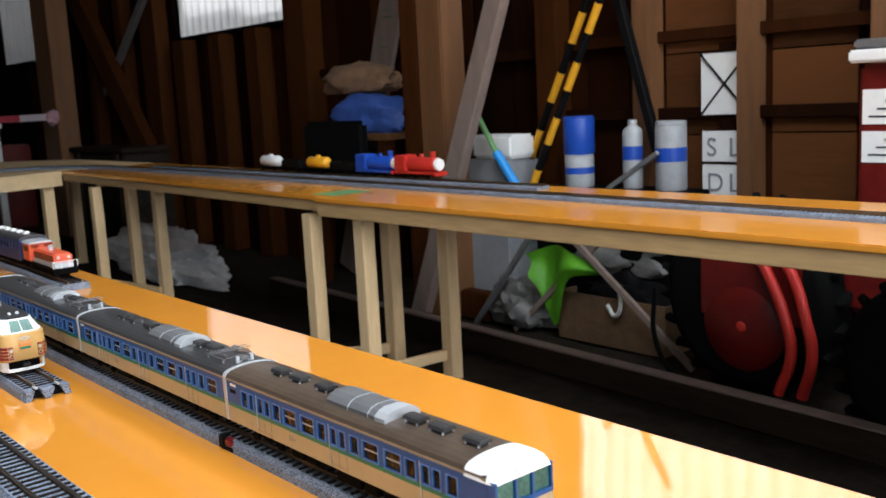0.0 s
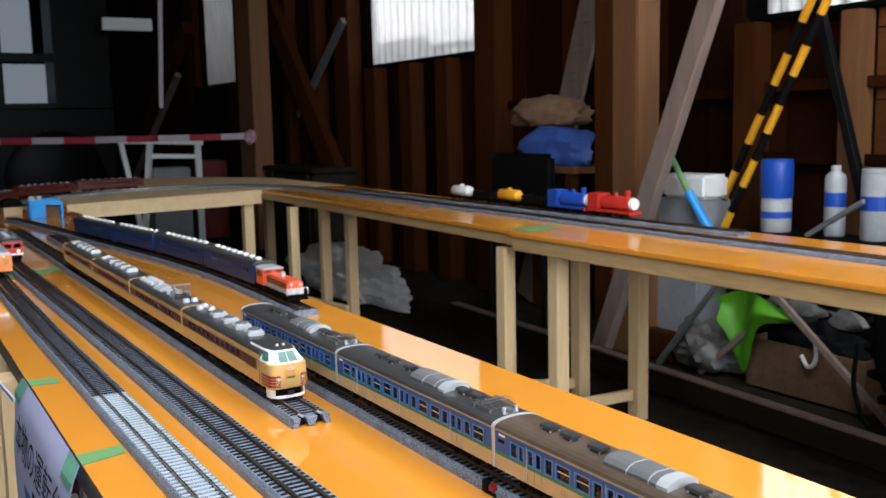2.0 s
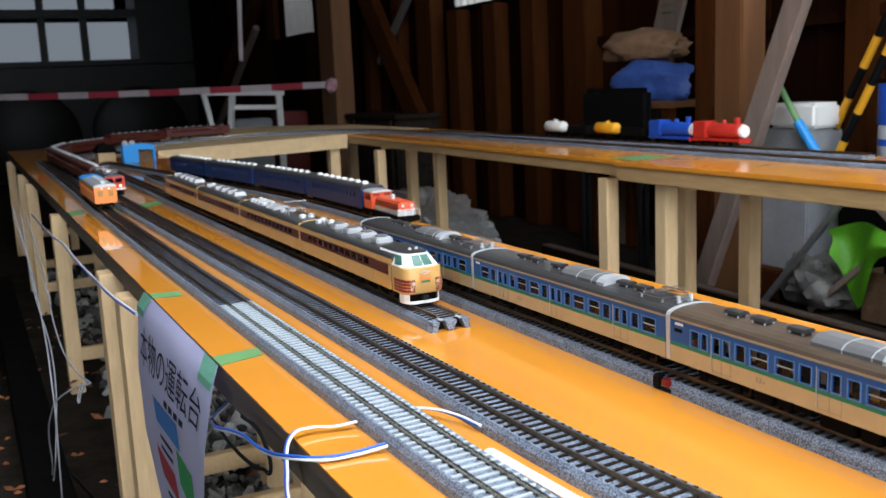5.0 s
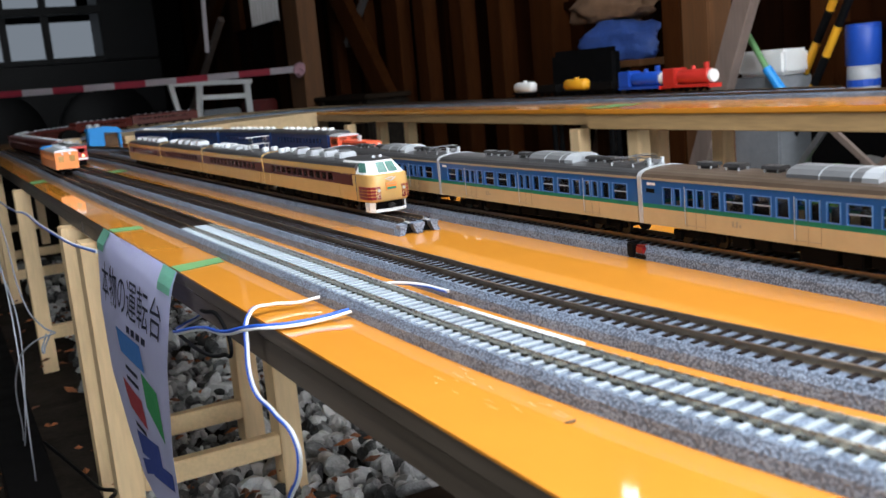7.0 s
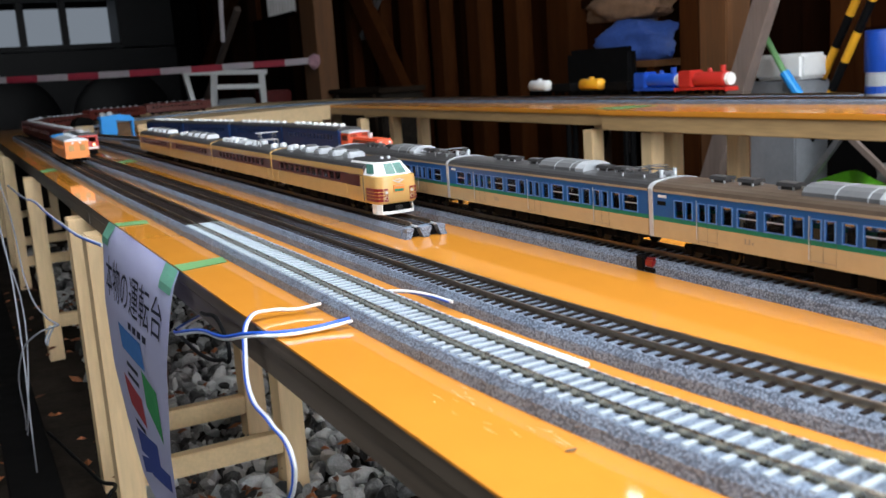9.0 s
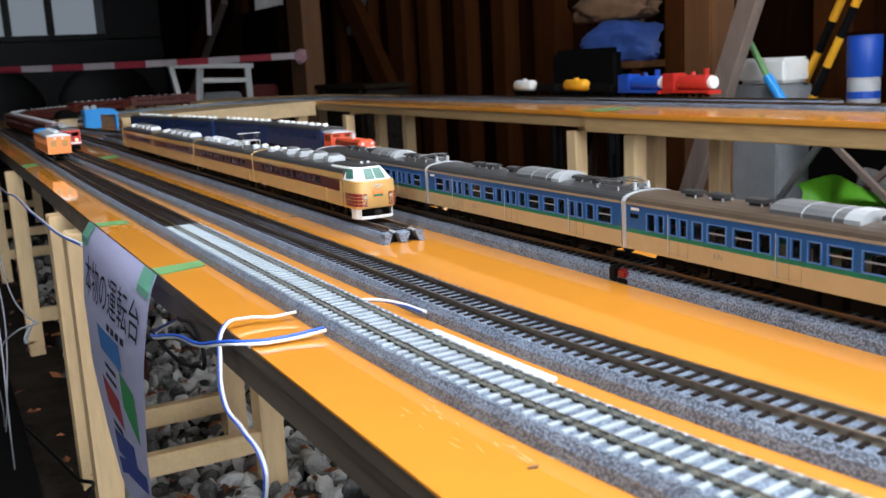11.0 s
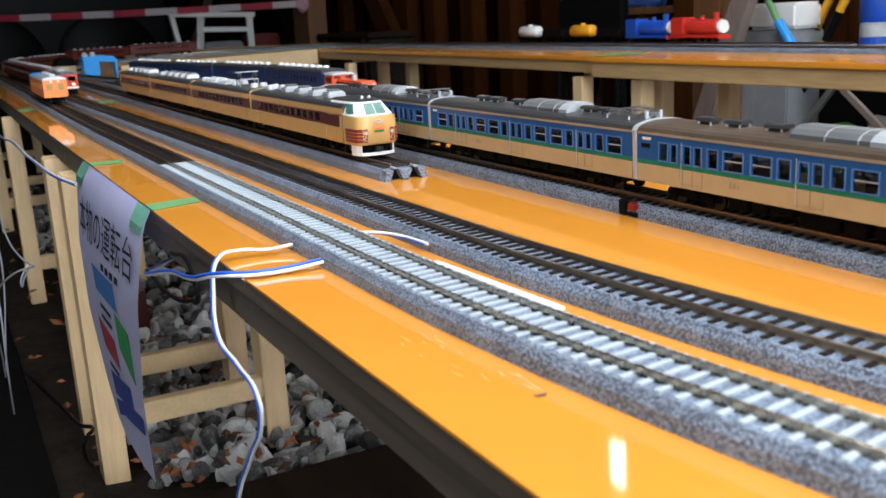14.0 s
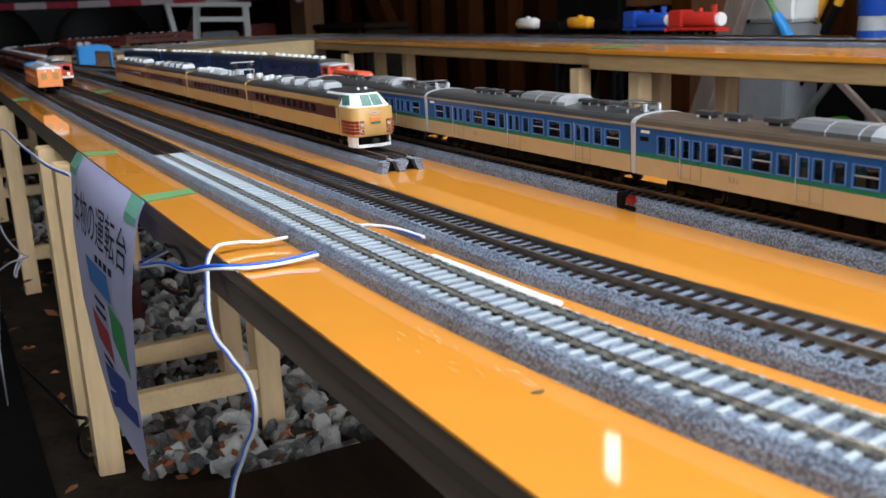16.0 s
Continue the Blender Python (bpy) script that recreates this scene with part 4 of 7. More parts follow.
    for s in (-1, 1):
        bm = bmesh.new()
        box(bm, s * (HW - 0.0002), s * (HW + 0.0002), L / 2 - 0.0115, L / 2 - 0.0045, 0.0368, 0.0384)
        part("side_plate", bm, M["white"], t, "small white plate under the gutter")
    underfloor(t, L, seed)
    for y in (-0.084, 0.084):
        bogie(t, y, M["under"])
    diaphragm(t, L / 2 + 0.0018, M["silver"])
    aircon(t, -0.0245 if power else -0.004, 0.052, end=-1)
    if power:
        vent(t, -0.1165, material=M["casing"], w=0.0070, l=0.0080, h=0.0030)
        pantograph(t, -0.1005).scale = (0.95, 1.0, 0.75)
        for y in (-0.0795, -0.061, 0.020, 0.0495, 0.0685):
            vent(t, y, material=M["roof"])
        bm = bmesh.new()
        for x in (-0.005, 0.005):
            rod(bm, (x, -0.1195, ZR - 0.001), (x, -0.1195, ZR + 0.0042), 0.0013, 10)
        part("insulator", bm, M["silver"], t)
    else:
        for y in (0.086, 0.0655, 0.0385, -0.0415, -0.061, -0.086):
            vent(t, y, material=M["roof"])
    if front:
        n = new("cab_front")
        n.parent = t
        prof = [(-HW - 0.0004, ZB - 0.001)] + roof_profile(HW + 0.0004, ZG, ZR + 0.0004) + [(HW + 0.0004, ZB - 0.001)]
        y0 = -L / 2 + 0.012
        for ob in t.children:   # the cab car is a little shorter in front
            if ob.type == "MESH" and ob.location.length < 1e-6:
                for v in ob.data.vertices:
                    v.co.y = max(v.co.y, y0)
        bm = bmesh.new()
        rings = []
        for yy, drop, sx in ((y0 + 0.014, -0.0002, 1.0), (y0 + 0.004, -0.0002, 1.0), (y0 - 0.001, 0.0005, 0.985), (y0 - 0.004, 0.0018, 0.955), (y0 - 0.0056, 0.0038, 0.90)):
            rings.append([bm.verts.new((x * sx, yy, max(ZG - 0.0020, z - drop) if z > ZG + 0.0001 else ZG - 0.0020)) for x, z in prof if z >= ZG - 0.0005])
        for p, q in zip(rings, rings[1:]):
            for k in range(len(p) - 1):
                bm.faces.new((p[k], p[k + 1], q[k + 1], q[k]))
        bm.faces.new(rings[0])
        bm.faces.new(rings[-1][::-1])
        part("roof_cap", bm, M["white"], n, "white front roof cap", True)
        bm = bmesh.new()
        extrude_y(bm, [(-HW, ZB), (-HW, 0.0262), (HW, 0.0262), (HW, ZB)], y0 - 0.0055, y0 - 0.0002)
        part("front_panel", bm, M["cream"], n, "cream lower front panel")
        bm = bmesh.new()
        extrude_y(bm, [(-HW, 0.0263), (-HW, 0.0285), (HW, 0.0285), (HW, 0.0263)], y0 - 0.0055, y0 - 0.0002)
        for x in (-HW + 0.0006, -0.0052, 0.0052, HW - 0.0006):
            box(bm, x - 0.0006, x + 0.0006, y0 - 0.0055, y0 - 0.0002, 0.0284, 0.0402)
        part("front_frame", bm, M["blue"], n, "blue front window frame")
        bm = bmesh.new()
        box(bm, -HW + 0.0008, HW - 0.0008, y0 - 0.0040, y0 - 0.0032, 0.0285, 0.0402)
        part("windscreen", bm, M["glass_green"], n, "greenish front windscreen")
        for x in (-0.010, 0.010):
            bm = bmesh.new()
            rod(bm, (x, y0 - 0.0064, 0.0225), (x, y0 - 0.0054, 0.0225), 0.0020, 14)
            part("headlight", bm, M["silver"], n)
        bm = bmesh.new()
        box(bm, -0.006, 0.006, y0 - 0.0060, y0 - 0.0054, 0.0412, 0.0436)
        part("destination_board", bm, M["white"], n, "white destination board")
    return t


car_a = suburban(front=True, seed=1)
car_a.matrix_basis = pose(COM_X, -0.1155, CAR)
car_b = suburban(power=True, seed=2)
car_b.matrix_basis = pose(COM_X, 0.1345, CAR)
car_c = copy_thing(car_b, pose(COM_X, 0.3845, CAR))


M["headlight_red"] = mat("dark_red_lamp_panel", (0.20, 0.012, 0.014), 0.3, vary=0.08, scale=60)


def express(cab=False, power=False, seed=1):
    t = thing("express_train_car", "pale yellow model express car with dark red window band", "model train", group="yellow express train")
    spans = []
    y = -L / 2 + (0.052 if cab else 0.026)
    while y < L / 2 - 0.034:
        spans.append((y, y + 0.0125))
        y += 0.0155
    bands = [("lower_panel", ZB, 0.0262, M["yellow_cream"], "pale yellow lower side"), ("band_sill", 0.0262, 0.0280, M["maroon"], "")]
    banded_body(t, L, spans, bands, 0.0280, 0.0345, M["maroon"])
    panes(t, spans, 0.0280, 0.0345)
    seats(t, L, M["seat"])
    bm = bmesh.new()
    side_walls(bm, -L / 2, L / 2, 0.0360, ZG + 0.0001, HW + 0.0003, 0.0008, False)
    part("cornice", bm, M["yellow_cream"], t, "pale yellow strip under the roof")
    part("roof", extrude_y(bmesh.new(), roof_profile(), -L / 2, L / 2), M["roof"], t, "grey arched roof")
    for s in (-1, 1):
        for yy in (-L / 2 + 0.012 + (0.026 if cab else 0), L / 2 - 0.020):
            bm = bmesh.new()
            box(bm, s * (HW + 0.0001), s * (HW + 0.0004), yy, yy + 0.009, ZB + 0.001, 0.0262)
            part("door", bm, M["yellow_cream"], t, "yellow door leaf")
    underfloor(t, L, seed)
    for y in (-0.084, 0.084):
        bogie(t, y, M["under"])
    diaphragm(t, L / 2 + 0.0018, M["yellow_cream"])
    if power:
        aircon(t, 0.010, 0.032, 0.020, 0.0055, M["silver"])
        pantograph(t, -0.060, ZR + 0.002).scale = (0.9, 0.62, 2.0)
        for y in (-0.10, -0.032, 0.05, 0.066, 0.082, 0.10):
            for x in (-0.005, 0.005):
                dome(t, y, x)
    else:
        for y in [-0.061 + 0.036 * k for k in range(4)]:
            bm = bmesh.new()
            box(bm, -0.0080, 0.0080, y - 0.0078, y + 0.0078, ZR - 0.0016, ZR + 0.0048, 0.0014)
            ac = part("air_conditioner", bm, M["silver"], t, "silver rounded cooling unit")
            bm = bmesh.new()
            lathe(bm, [(0.0058, 0.0046), (0.0058, 0.0060), (0.0044, 0.0066), (0.0004, 0.0067)], 16, Matrix.Translation((0, y, ZR)))
            part("lid", bm, M["casing"], ac, "round grille lid")
        for y in (0.084, 0.098, 0.108):
            dome(t, y, 0.004 if y != 0.098 else -0.004)
    return t


def express_nose(t):
    """High-cab nose: a flat rounded front under a faceted cab with a raked windscreen."""
    n = new("cab_front")
    n.parent = t
    y0 = -L / 2 + 0.0065
    w = HW + 0.0002

    # half outlines in plan at rising levels, from the middle of the front round to the side: (share of the width, y)
    low = ((0.0, -0.0345), (0.45, -0.0342), (0.74, -0.0332), (0.90, -0.0310), (0.975, -0.0270), (1.0, -0.0200), (1.0, 0.0270))
    base = ((0.0, -0.0325), (0.50, -0.0322), (0.70, -0.0300), (0.86, -0.0262), (0.95, -0.0215), (0.985, -0.0130), (1.0, 0.0270))
    top = ((0.0, -0.0225), (0.40, -0.0222), (0.53, -0.0195), (0.62, -0.0150), (0.68, -0.0100), (0.72, -0.0030), (0.74, 0.0270))
    cap = ((0.0, -0.0185), (0.33, -0.0182), (0.43, -0.0155), (0.50, -0.0120), (0.55, -0.0070), (0.58, 0.0000), (0.60, 0.0270))

    def ring(half, z, out=0.0, back=0.0):
        pts = [Vector((u * w + out * u, y0 + y - out * (1 - u * u) + back * (0.0345 + y < 0.03), z)) for u, y in half]
        return [Vector((-p.x, p.y, p.z)) for p in pts[:0:-1]] + pts

    def loft(rings, close=True):
        bm = bmesh.new()
        vs = [[bm.verts.new(p) for p in r] for r in rings]
        for a, b in zip(vs, vs[1:]):
            for k in range(len(a) - 1):
                bm.faces.new((a[k], a[k + 1], b[k + 1], b[k]))
        if close:
            bm.faces.new(vs[0][::-1])
            bm.faces.new(vs[-1])
            bm.faces.new([r[0] for r in vs] + [r[-1] for r in vs[::-1]])
        else:
            bmesh.ops.solidify(bm, geom=bm.faces[:], thickness=0.0004)
        return bm

    zl, zb, zt, zc = 0.0352, 0.0360, 0.0462, 0.0480
    part("nose_shell", loft([ring(low, ZB - 0.0004, -0.0008, 0.0016), ring(low, ZB + 0.0016), ring(low, 0.0270), ring(low, zl, -0.0002, 0.0006)]), M["yellow_cream"], n,
         "pale yellow flat nose with rounded corners", True)
    part("nose_ledge", loft([ring(low, zl + 0.0001, -0.0002, 0.0006), ring(base, zb)]), M["yellow_cream"], n, "pale yellow ledge under the windscreen")
    part("windscreen_surround", loft([ring(base, zb + 0.0001), ring(top, zt)]), M["white"], n, "white faceted windscreen surround")
    part("roof_cap", loft([ring(top, zt + 0.0001), ring(cap, zc)]), M["roof"], n, "dark grey cab roof", True)

    def pane(a, b, f0, f1, v0, v1):
        """A slab on the cab's skin between outline points a and b."""
        p, q, r_, s_ = ring(base, zb)[a], ring(base, zb)[b], ring(top, zt)[b], ring(top, zt)[a]
        nrm = (q - p).cross(s_ - p).normalized()
        if nrm.z < 0:
            nrm = -nrm
        at = lambda f, v: p.lerp(q, f).lerp(s_.lerp(r_, f), v)
        bm = bmesh.new()
        lo = [at(f0, v0), at(f1, v0), at(f1, v1), at(f0, v1)]
        vs = [bm.verts.new(c + nrm * 0.0005) for c in lo] + [bm.verts.new(c - nrm * 0.0004) for c in lo]
        bm.faces.new(vs[:4])
        bm.faces.new(vs[:3:-1])
        for k in range(4):
            bm.faces.new((vs[k], vs[4 + k], vs[4 + (k + 1) % 4], vs[(k + 1) % 4]))
        bmesh.ops.recalc_face_normals(bm, faces=bm.faces[:])
        return bm

    mid = 6
    for s in (-1, 1):
        part("windscreen", pane(mid, mid + s, 0.05, 0.97, 0.10, 0.86), M["glass_green"], n, "greenish raked windscreen")
        part("side_window", pane(mid + 4 * s, mid + 5 * s, 0.02, 0.90, 0.14, 0.84), M["glass_green"], n, "greenish cab side window")
        part("corner_window", pane(mid + 3 * s, mid + 4 * s, 0.30, 0.96, 0.16, 0.82), M["glass_green"], n, "small corner window")
    for x in (-0.003, 0.003):
        bm = bmesh.new()
        lathe(bm, [(0.0014, 0.0), (0.0016, 0.0014), (0.0009, 0.0022)], 12, Matrix.Translation((x, y0 - 0.0120, zc - 0.0002)))
        part("roof_lamp", bm, M["silver"], n, "small roof lamp", True)
    side = ((0.52, -0.0341), (0.74, -0.0332), (0.90, -0.0310), (0.975, -0.0270), (1.0, -0.0200), (1.0, -0.0120))

    def wrap(s, out, z0, z1, pts=side):
        """A strip that follows the nose round its corner."""
        prof = []
        for k, (u, y) in enumerate(pts):
            a, b = pts[max(0, k - 1)], pts[min(len(pts) - 1, k + 1)]
            d = Vector(((b[1] - a[1]), -(b[0] - a[0]) * w, 0)).normalized()
            prof.append((Vector((u * w, y0 + y, 0)) + d * out * (1 if d.x > 0 or d.y < 0 else -1), Vector((u * w, y0 + y, 0)) - d * 0.0003))
        bm = bmesh.new()
        rows = [[bm.verts.new((s * p.x, p.y, z)) for p, z in ((o, z0), (o, z1), (i, z1), (i, z0))] for o, i in prof]
        for a, b in zip(rows, rows[1:]):
            for k in range(4):
                bm.faces.new((a[k], a[(k + 1) % 4], b[(k + 1) % 4], b[k]))
        bm.faces.new(rows[0])
        bm.faces.new(rows[-1][::-1])
        bmesh.ops.recalc_face_normals(bm, faces=bm.faces[:])
        return bm

    for s in (-1, 1):
        hp = part("headlight_panel", wrap(s, 0.0005, 0.0158, 0.0262), M["headlight_red"], n, "dark red ribbed headlight panel")
        for k in range(3):
            z = 0.0182 + 0.0026 * k
            part("rib", wrap(s, 0.0008, z, z + 0.0004), M["yellow_cream"], hp, "cream rib across the headlight panel")
        part("rib", wrap(s, 0.0008, 0.0158, 0.0262, ((0.70, -0.0334), (0.72, -0.0333))), M["yellow_cream"], hp, "upright cream rib")
        for z in (0.0186, 0.0232):
            c = Vector((s * 0.61 * w, y0 - 0.0343, z))
            bm = bmesh.new()
            rod(bm, c, c + Vector((0, -0.0008, 0)), 0.0016, 16)
            hl = part("headlight", bm, M["cream"], n, "round headlight with pale rim")
            bm = bmesh.new()
            rod(bm, c + Vector((0, -0.0009, 0)), c + Vector((0, -0.0012, 0)), 0.0010, 14)
            part("lens", bm, M["headlight_red"] if z < 0.02 else M["silver"], hl, "small lens")
    for s in (-1, 1):
        part("window_band", wrap(s, 0.0004, 0.0262, 0.0350, ((1.0, 0.0010), (1.0, 0.0266))), M["maroon"], n, "dark red window band")
        part("cab_door", wrap(s, 0.0004, ZB + 0.0010, 0.0345, ((1.0, -0.0062), (1.0, -0.0058))), M["seam"], n, "cab door joint")
    yf = y0 - 0.0346
    bm = bmesh.new()
    for a, b in (((-0.0044, 0.0324), (0.0, 0.0302)), ((0.0044, 0.0324), (0.0, 0.0302)), ((-0.0024, 0.0328), (0.0024, 0.0328))):
        bar(bm, (a[0], yf, a[1]), (b[0], yf - 0.0002, b[1]), 0.0006, 0.0007)
    part("emblem", bm, M["silver"], n, "small silver chevron")
    bm = bmesh.new()
    box(bm, -0.0046, 0.0046, yf - 0.0006, yf + 0.0006, 0.0228, 0.0288)
    hs = part("headboard", bm, M["orange_paint"], n, "small coloured headboard")
    bm = bmesh.new()
    box(bm, -0.0040, 0.0040, yf - 0.0009, yf - 0.0005, 0.0233, 0.0252)
    part("headboard_stripe", bm, M["green"], hs)
    bm = bmesh.new()
    box(bm, -0.0040, 0.0040, yf - 0.0009, yf - 0.0005, 0.0272, 0.0279)
    part("headboard_stripe", bm, M["cream"], hs)
    for nm, half, z0, z1 in (("skirt", ((0.0, -0.0325), (0.45, -0.0320), (0.72, -0.0300), (0.86, -0.0255), (0.90, -0.0180)), 0.0052, 0.0076),
                             ("skirt_side", ((0.72, -0.0298), (0.86, -0.0253), (0.90, -0.0178)), 0.0077, ZB - 0.0006)):
        for s in (-1, 1):
            part(nm, wrap(s, 0.0006, z0, z1, half), M["white"], n, "white front skirt")
    # solid black block in place of the gap's shade
    bm = bmesh.new()
    box(bm, -0.0112, 0.0112, y0 - 0.0296, y0 - 0.0250, 0.0060, ZB - 0.0005)
    part("gap_block", bm, M["under"], n, "black block standing for the shaded gap over the skirt")
    bm = bmesh.new()
    box(bm, -0.0030, 0.0030, y0 - 0.0345, y0 - 0.0297, 0.0080, 0.0118, 0.0008)
    part("coupler", bm, M["wheel"], n)


ycab = express(cab=True, seed=3)
express_nose(ycab)
ycab.matrix_basis = pose(EXP_X, 0.4190, CAR)
ypow = express(power=True, seed=4)
ypow.matrix_basis = pose(EXP_X, 0.6690, CAR)
ymid = express(seed=5)
ymid.matrix_basis = pose(EXP_X, 0.9190, CAR)
copy_thing(ymid, pose(EXP_X, 1.1690, CAR))


def on_path(path, d):
    """The place and heading, a distance d along a path."""
    for a, b in zip(path, path[1:]):
        a, b = Vector(a), Vector(b)
        l = (b - a).length
        if d <= l:
            return a.lerp(b, d / l), math.degrees(math.atan2(-(b - a).x, (b - a).y))
        d -= l
    return Vector(path[-1]), 0.0


def coach(name, label, body, roof, group, vents, band=None, length=L):
    t = thing(name, label, "model train", group=group)
    spans = []
    y = -length / 2 + 0.022
    while y < length / 2 - 0.030:
        spans.append((y, y + 0.0085))
        y += 0.0140
    bands = [("lower_panel", ZB - 0.001, 0.0275, body, "")]
    banded_body(t, length, spans, bands, 0.0275, 0.0350, body)
    panes(t, spans, 0.0275, 0.0350)
    if band:
        part("waist_stripe", side_walls(bmesh.new(), -length / 2, length / 2, 0.0235, 0.0252, HW + 0.0003, 0.0005, False), band, t, "pale stripe")
    part("roof", extrude_y(bmesh.new(), roof_profile(), -length / 2, length / 2), roof, t, "arched roof")
    underfloor(t, length, len(label))
    for y in (-0.084, 0.084):
        bogie(t, y, M["under"])
    for k in range(8):
        y = -length / 2 + 0.026 + k * (length - 0.052) / 7
        dome(t, y, 0.0, 0.0046, 0.0034, vents)
    return t


navy = coach("passenger_coach", "navy blue model passenger coach with pale roof ventilators", M["navy"], M["roof"], "navy coaches", M["white"])
p, a = on_path(P5S, 0.295)
navy.matrix_basis = pose(p.x, p.y, CAR + p.z, 0, 0, a)
for d in (0.548, 0.801, 1.054):
    p, a = on_path(P5S, d)
    copy_thing(navy, pose(p.x, p.y, CAR + p.z, 0, 0, a))


def diesel():
    """Centre-cab diesel: two hoods, a raised cab, white band and end steps."""
    t = thing("diesel_locomotive", "orange and white centre cab model diesel locomotive", "model train")
    bm = bmesh.new()
    box(bm, -0.0155, 0.0155, -0.084, 0.084, 0.0120, 0.0155, 0.0006)
    part("running_board", bm, M["under"], t, "black running board")
    for y0, y1 in ((-0.080, 0.012), (0.046, 0.080)):
        bm = bmesh.new()
        box(bm, -0.0115, 0.0115, y0, y1, 0.0156, 0.0220)
        h = part("hood_base", bm, M["silver"], t, "pale grey hood band")
        bm = bmesh.new()
        box(bm, -0.0115, 0.0115, y0, y1, 0.0221, 0.0335, 0.0022)
        part("hood", bm, M["vermilion"], t, "vermilion engine hood")
        k = y0 + 0.006
        while k < y1 - 0.008:
            for s in (-1, 1):
                bm = bmesh.new()
                box(bm, s * 0.0116, s * 0.0119, k, k + 0.005, 0.0240, 0.0310)
                part("louvre", bm, M["maroon"], t, "dark red side louvre")
            k += 0.0075
    bm = bmesh.new()
    box(bm, -0.0155, 0.0155, 0.0125, 0.0455, 0.0156, 0.0390, 0.0012)
    part("cab", bm, M["vermilion"], t, "vermilion cab")
    bm = bmesh.new()
    for s in (-1, 1):
        box(bm, s * 0.0156, s * 0.0159, 0.018, 0.040, 0.0285, 0.0360)
        box(bm, s * 0.0035, s * 0.0130, 0.0118, 0.0122, 0.0338, 0.0375)
    part("cab_window", bm, M["glass"], t)
    part("cab_roof", extrude_y(bmesh.new(), roof_profile(0.0160, 0.0390, 0.0420), 0.0110, 0.0470), M["silver"], t, "grey cab roof")
    bm = bmesh.new()
    rod(bm, (0, -0.030, 0.0335), (0, -0.030, 0.0400), 0.0032, 12)
    part("exhaust", bm, M["silver"], t)
    for s in (-1, 1):
        bm = bmesh.new()
        box(bm, -0.0150, 0.0150, s * 0.0845, s * 0.0860, 0.0080, 0.0150, 0.0006)
        part("buffer_beam", bm, M["under"], t, "black end beam")
        bm = bmesh.new()
        for x in (-0.0152, -0.005, 0.005, 0.0152):
            rod(bm, (x, s * 0.0855, 0.0158), (x, s * 0.0855, 0.0245), 0.0005, 6)
        bar(bm, (-0.0152, s * 0.0855, 0.0245), (0.0152, s * 0.0855, 0.0245), 0.0008, 0.0008)
        part("handrail", bm, M["white"], t)
        bm = bmesh.new()
        for x in (-0.0065, 0.0065):
            rod(bm, (x, s * 0.0795, 0.0290), (x, s * 0.0812, 0.0290), 0.0020, 12)
        part("headlight", bm, M["silver"], t)
    for y in (-0.055, 0.055):
        bogie(t, y, M["under"])
    bm = bmesh.new()
    box(bm, -0.010, 0.010, -0.030, 0.030, 0.0050, 0.0118, 0.001)
    part("fuel_tank", bm, M["under"], t)
    return t


dl = diesel()
p, a = on_path(P5S, 0.118)
dl.matrix_basis = pose(p.x, p.y, CAR + p.z, 0, 0, a)


def electric():
    t = thing("electric_locomotive", "red model electric locomotive with grey roof and white cab band", "model train")
    ln = 0.200
    part("body", side_walls(bmesh.new(), -ln / 2, ln / 2, 0.0135, 0.0400), M["red"], t, "red body")
    bm = bmesh.new()
    side_walls(bm, -ln / 2 - 0.0004, ln / 2 + 0.0004, 0.0150, 0.0185, HW + 0.0004, 0.0006)
    part("waist_stripe", bm, M["white"], t, "white stripe round the body")
    part("roof", extrude_y(bmesh.new(), roof_profile(HW, 0.040, 0.0435), -ln / 2, ln / 2), M["roof"], t, "grey roof")
    for s in (-1, 1):
        bm = bmesh.new()
        for x in (-0.0080, 0.0080):
            box(bm, x - 0.0060, x + 0.0060, s * (ln / 2), s * (ln / 2 + 0.0006), 0.0285, 0.0365)
        part("windscreen", bm, M["glass"], t, "cab windscreen")
        bm = bmesh.new()
        for x in (-0.0100, 0.0100):
            rod(bm, (x, s * ln / 2, 0.0225), (x, s * (ln / 2 + 0.0015), 0.0225), 0.0022, 12)
        part("headlight", bm, M["lamp"] if s < 0 else M["silver"], t, "round headlight")
        bm = bmesh.new()
        box(bm, -0.0150, 0.0150, s * (ln / 2 + 0.0005), s * (ln / 2 + 0.003), 0.0050, 0.0140, 0.0006)
        part("buffer_beam", bm, M["under"], t)
        bm = bmesh.new()
        for k in range(5):
            box(bm, s * (HW + 0.0002), s * (HW + 0.0005), -0.055 + k * 0.024, -0.040 + k * 0.024, 0.0270, 0.0345)
        part("louvre", bm, M["silver"], t)
    for y in (-0.060, 0.060):
        pantograph(t, y, 0.0435)
        bogie(t, y, M["under"])
    for y in (-0.025, 0.0, 0.025):
        vent(t, y, z=0.0435)
    return t


el = electric()
el.matrix_basis = pose(-0.1415, 1.53, CAR)
MAIN = [(-0.1412, 1.51, 0), (-0.1436, 1.873, 0), (-0.149, 2.579, 0)] + ARC
mc = coach("passenger_coach", "dark red brown model passenger coach with pale roof ventilators", M["maroon"], M["maroon"], "dark red coaches", M["silver"])
p, a = on_path(MAIN, 0.262)
mc.matrix_basis = pose(p.x, p.y, CAR + p.z, 0, 0, a)
for d in (0.515, 0.768, 1.021, 1.274, 1.527, 1.780, 2.033):
    p, a = on_path(MAIN, d)
    copy_thing(mc, pose(p.x, p.y, CAR + p.z, 0, 0, a))


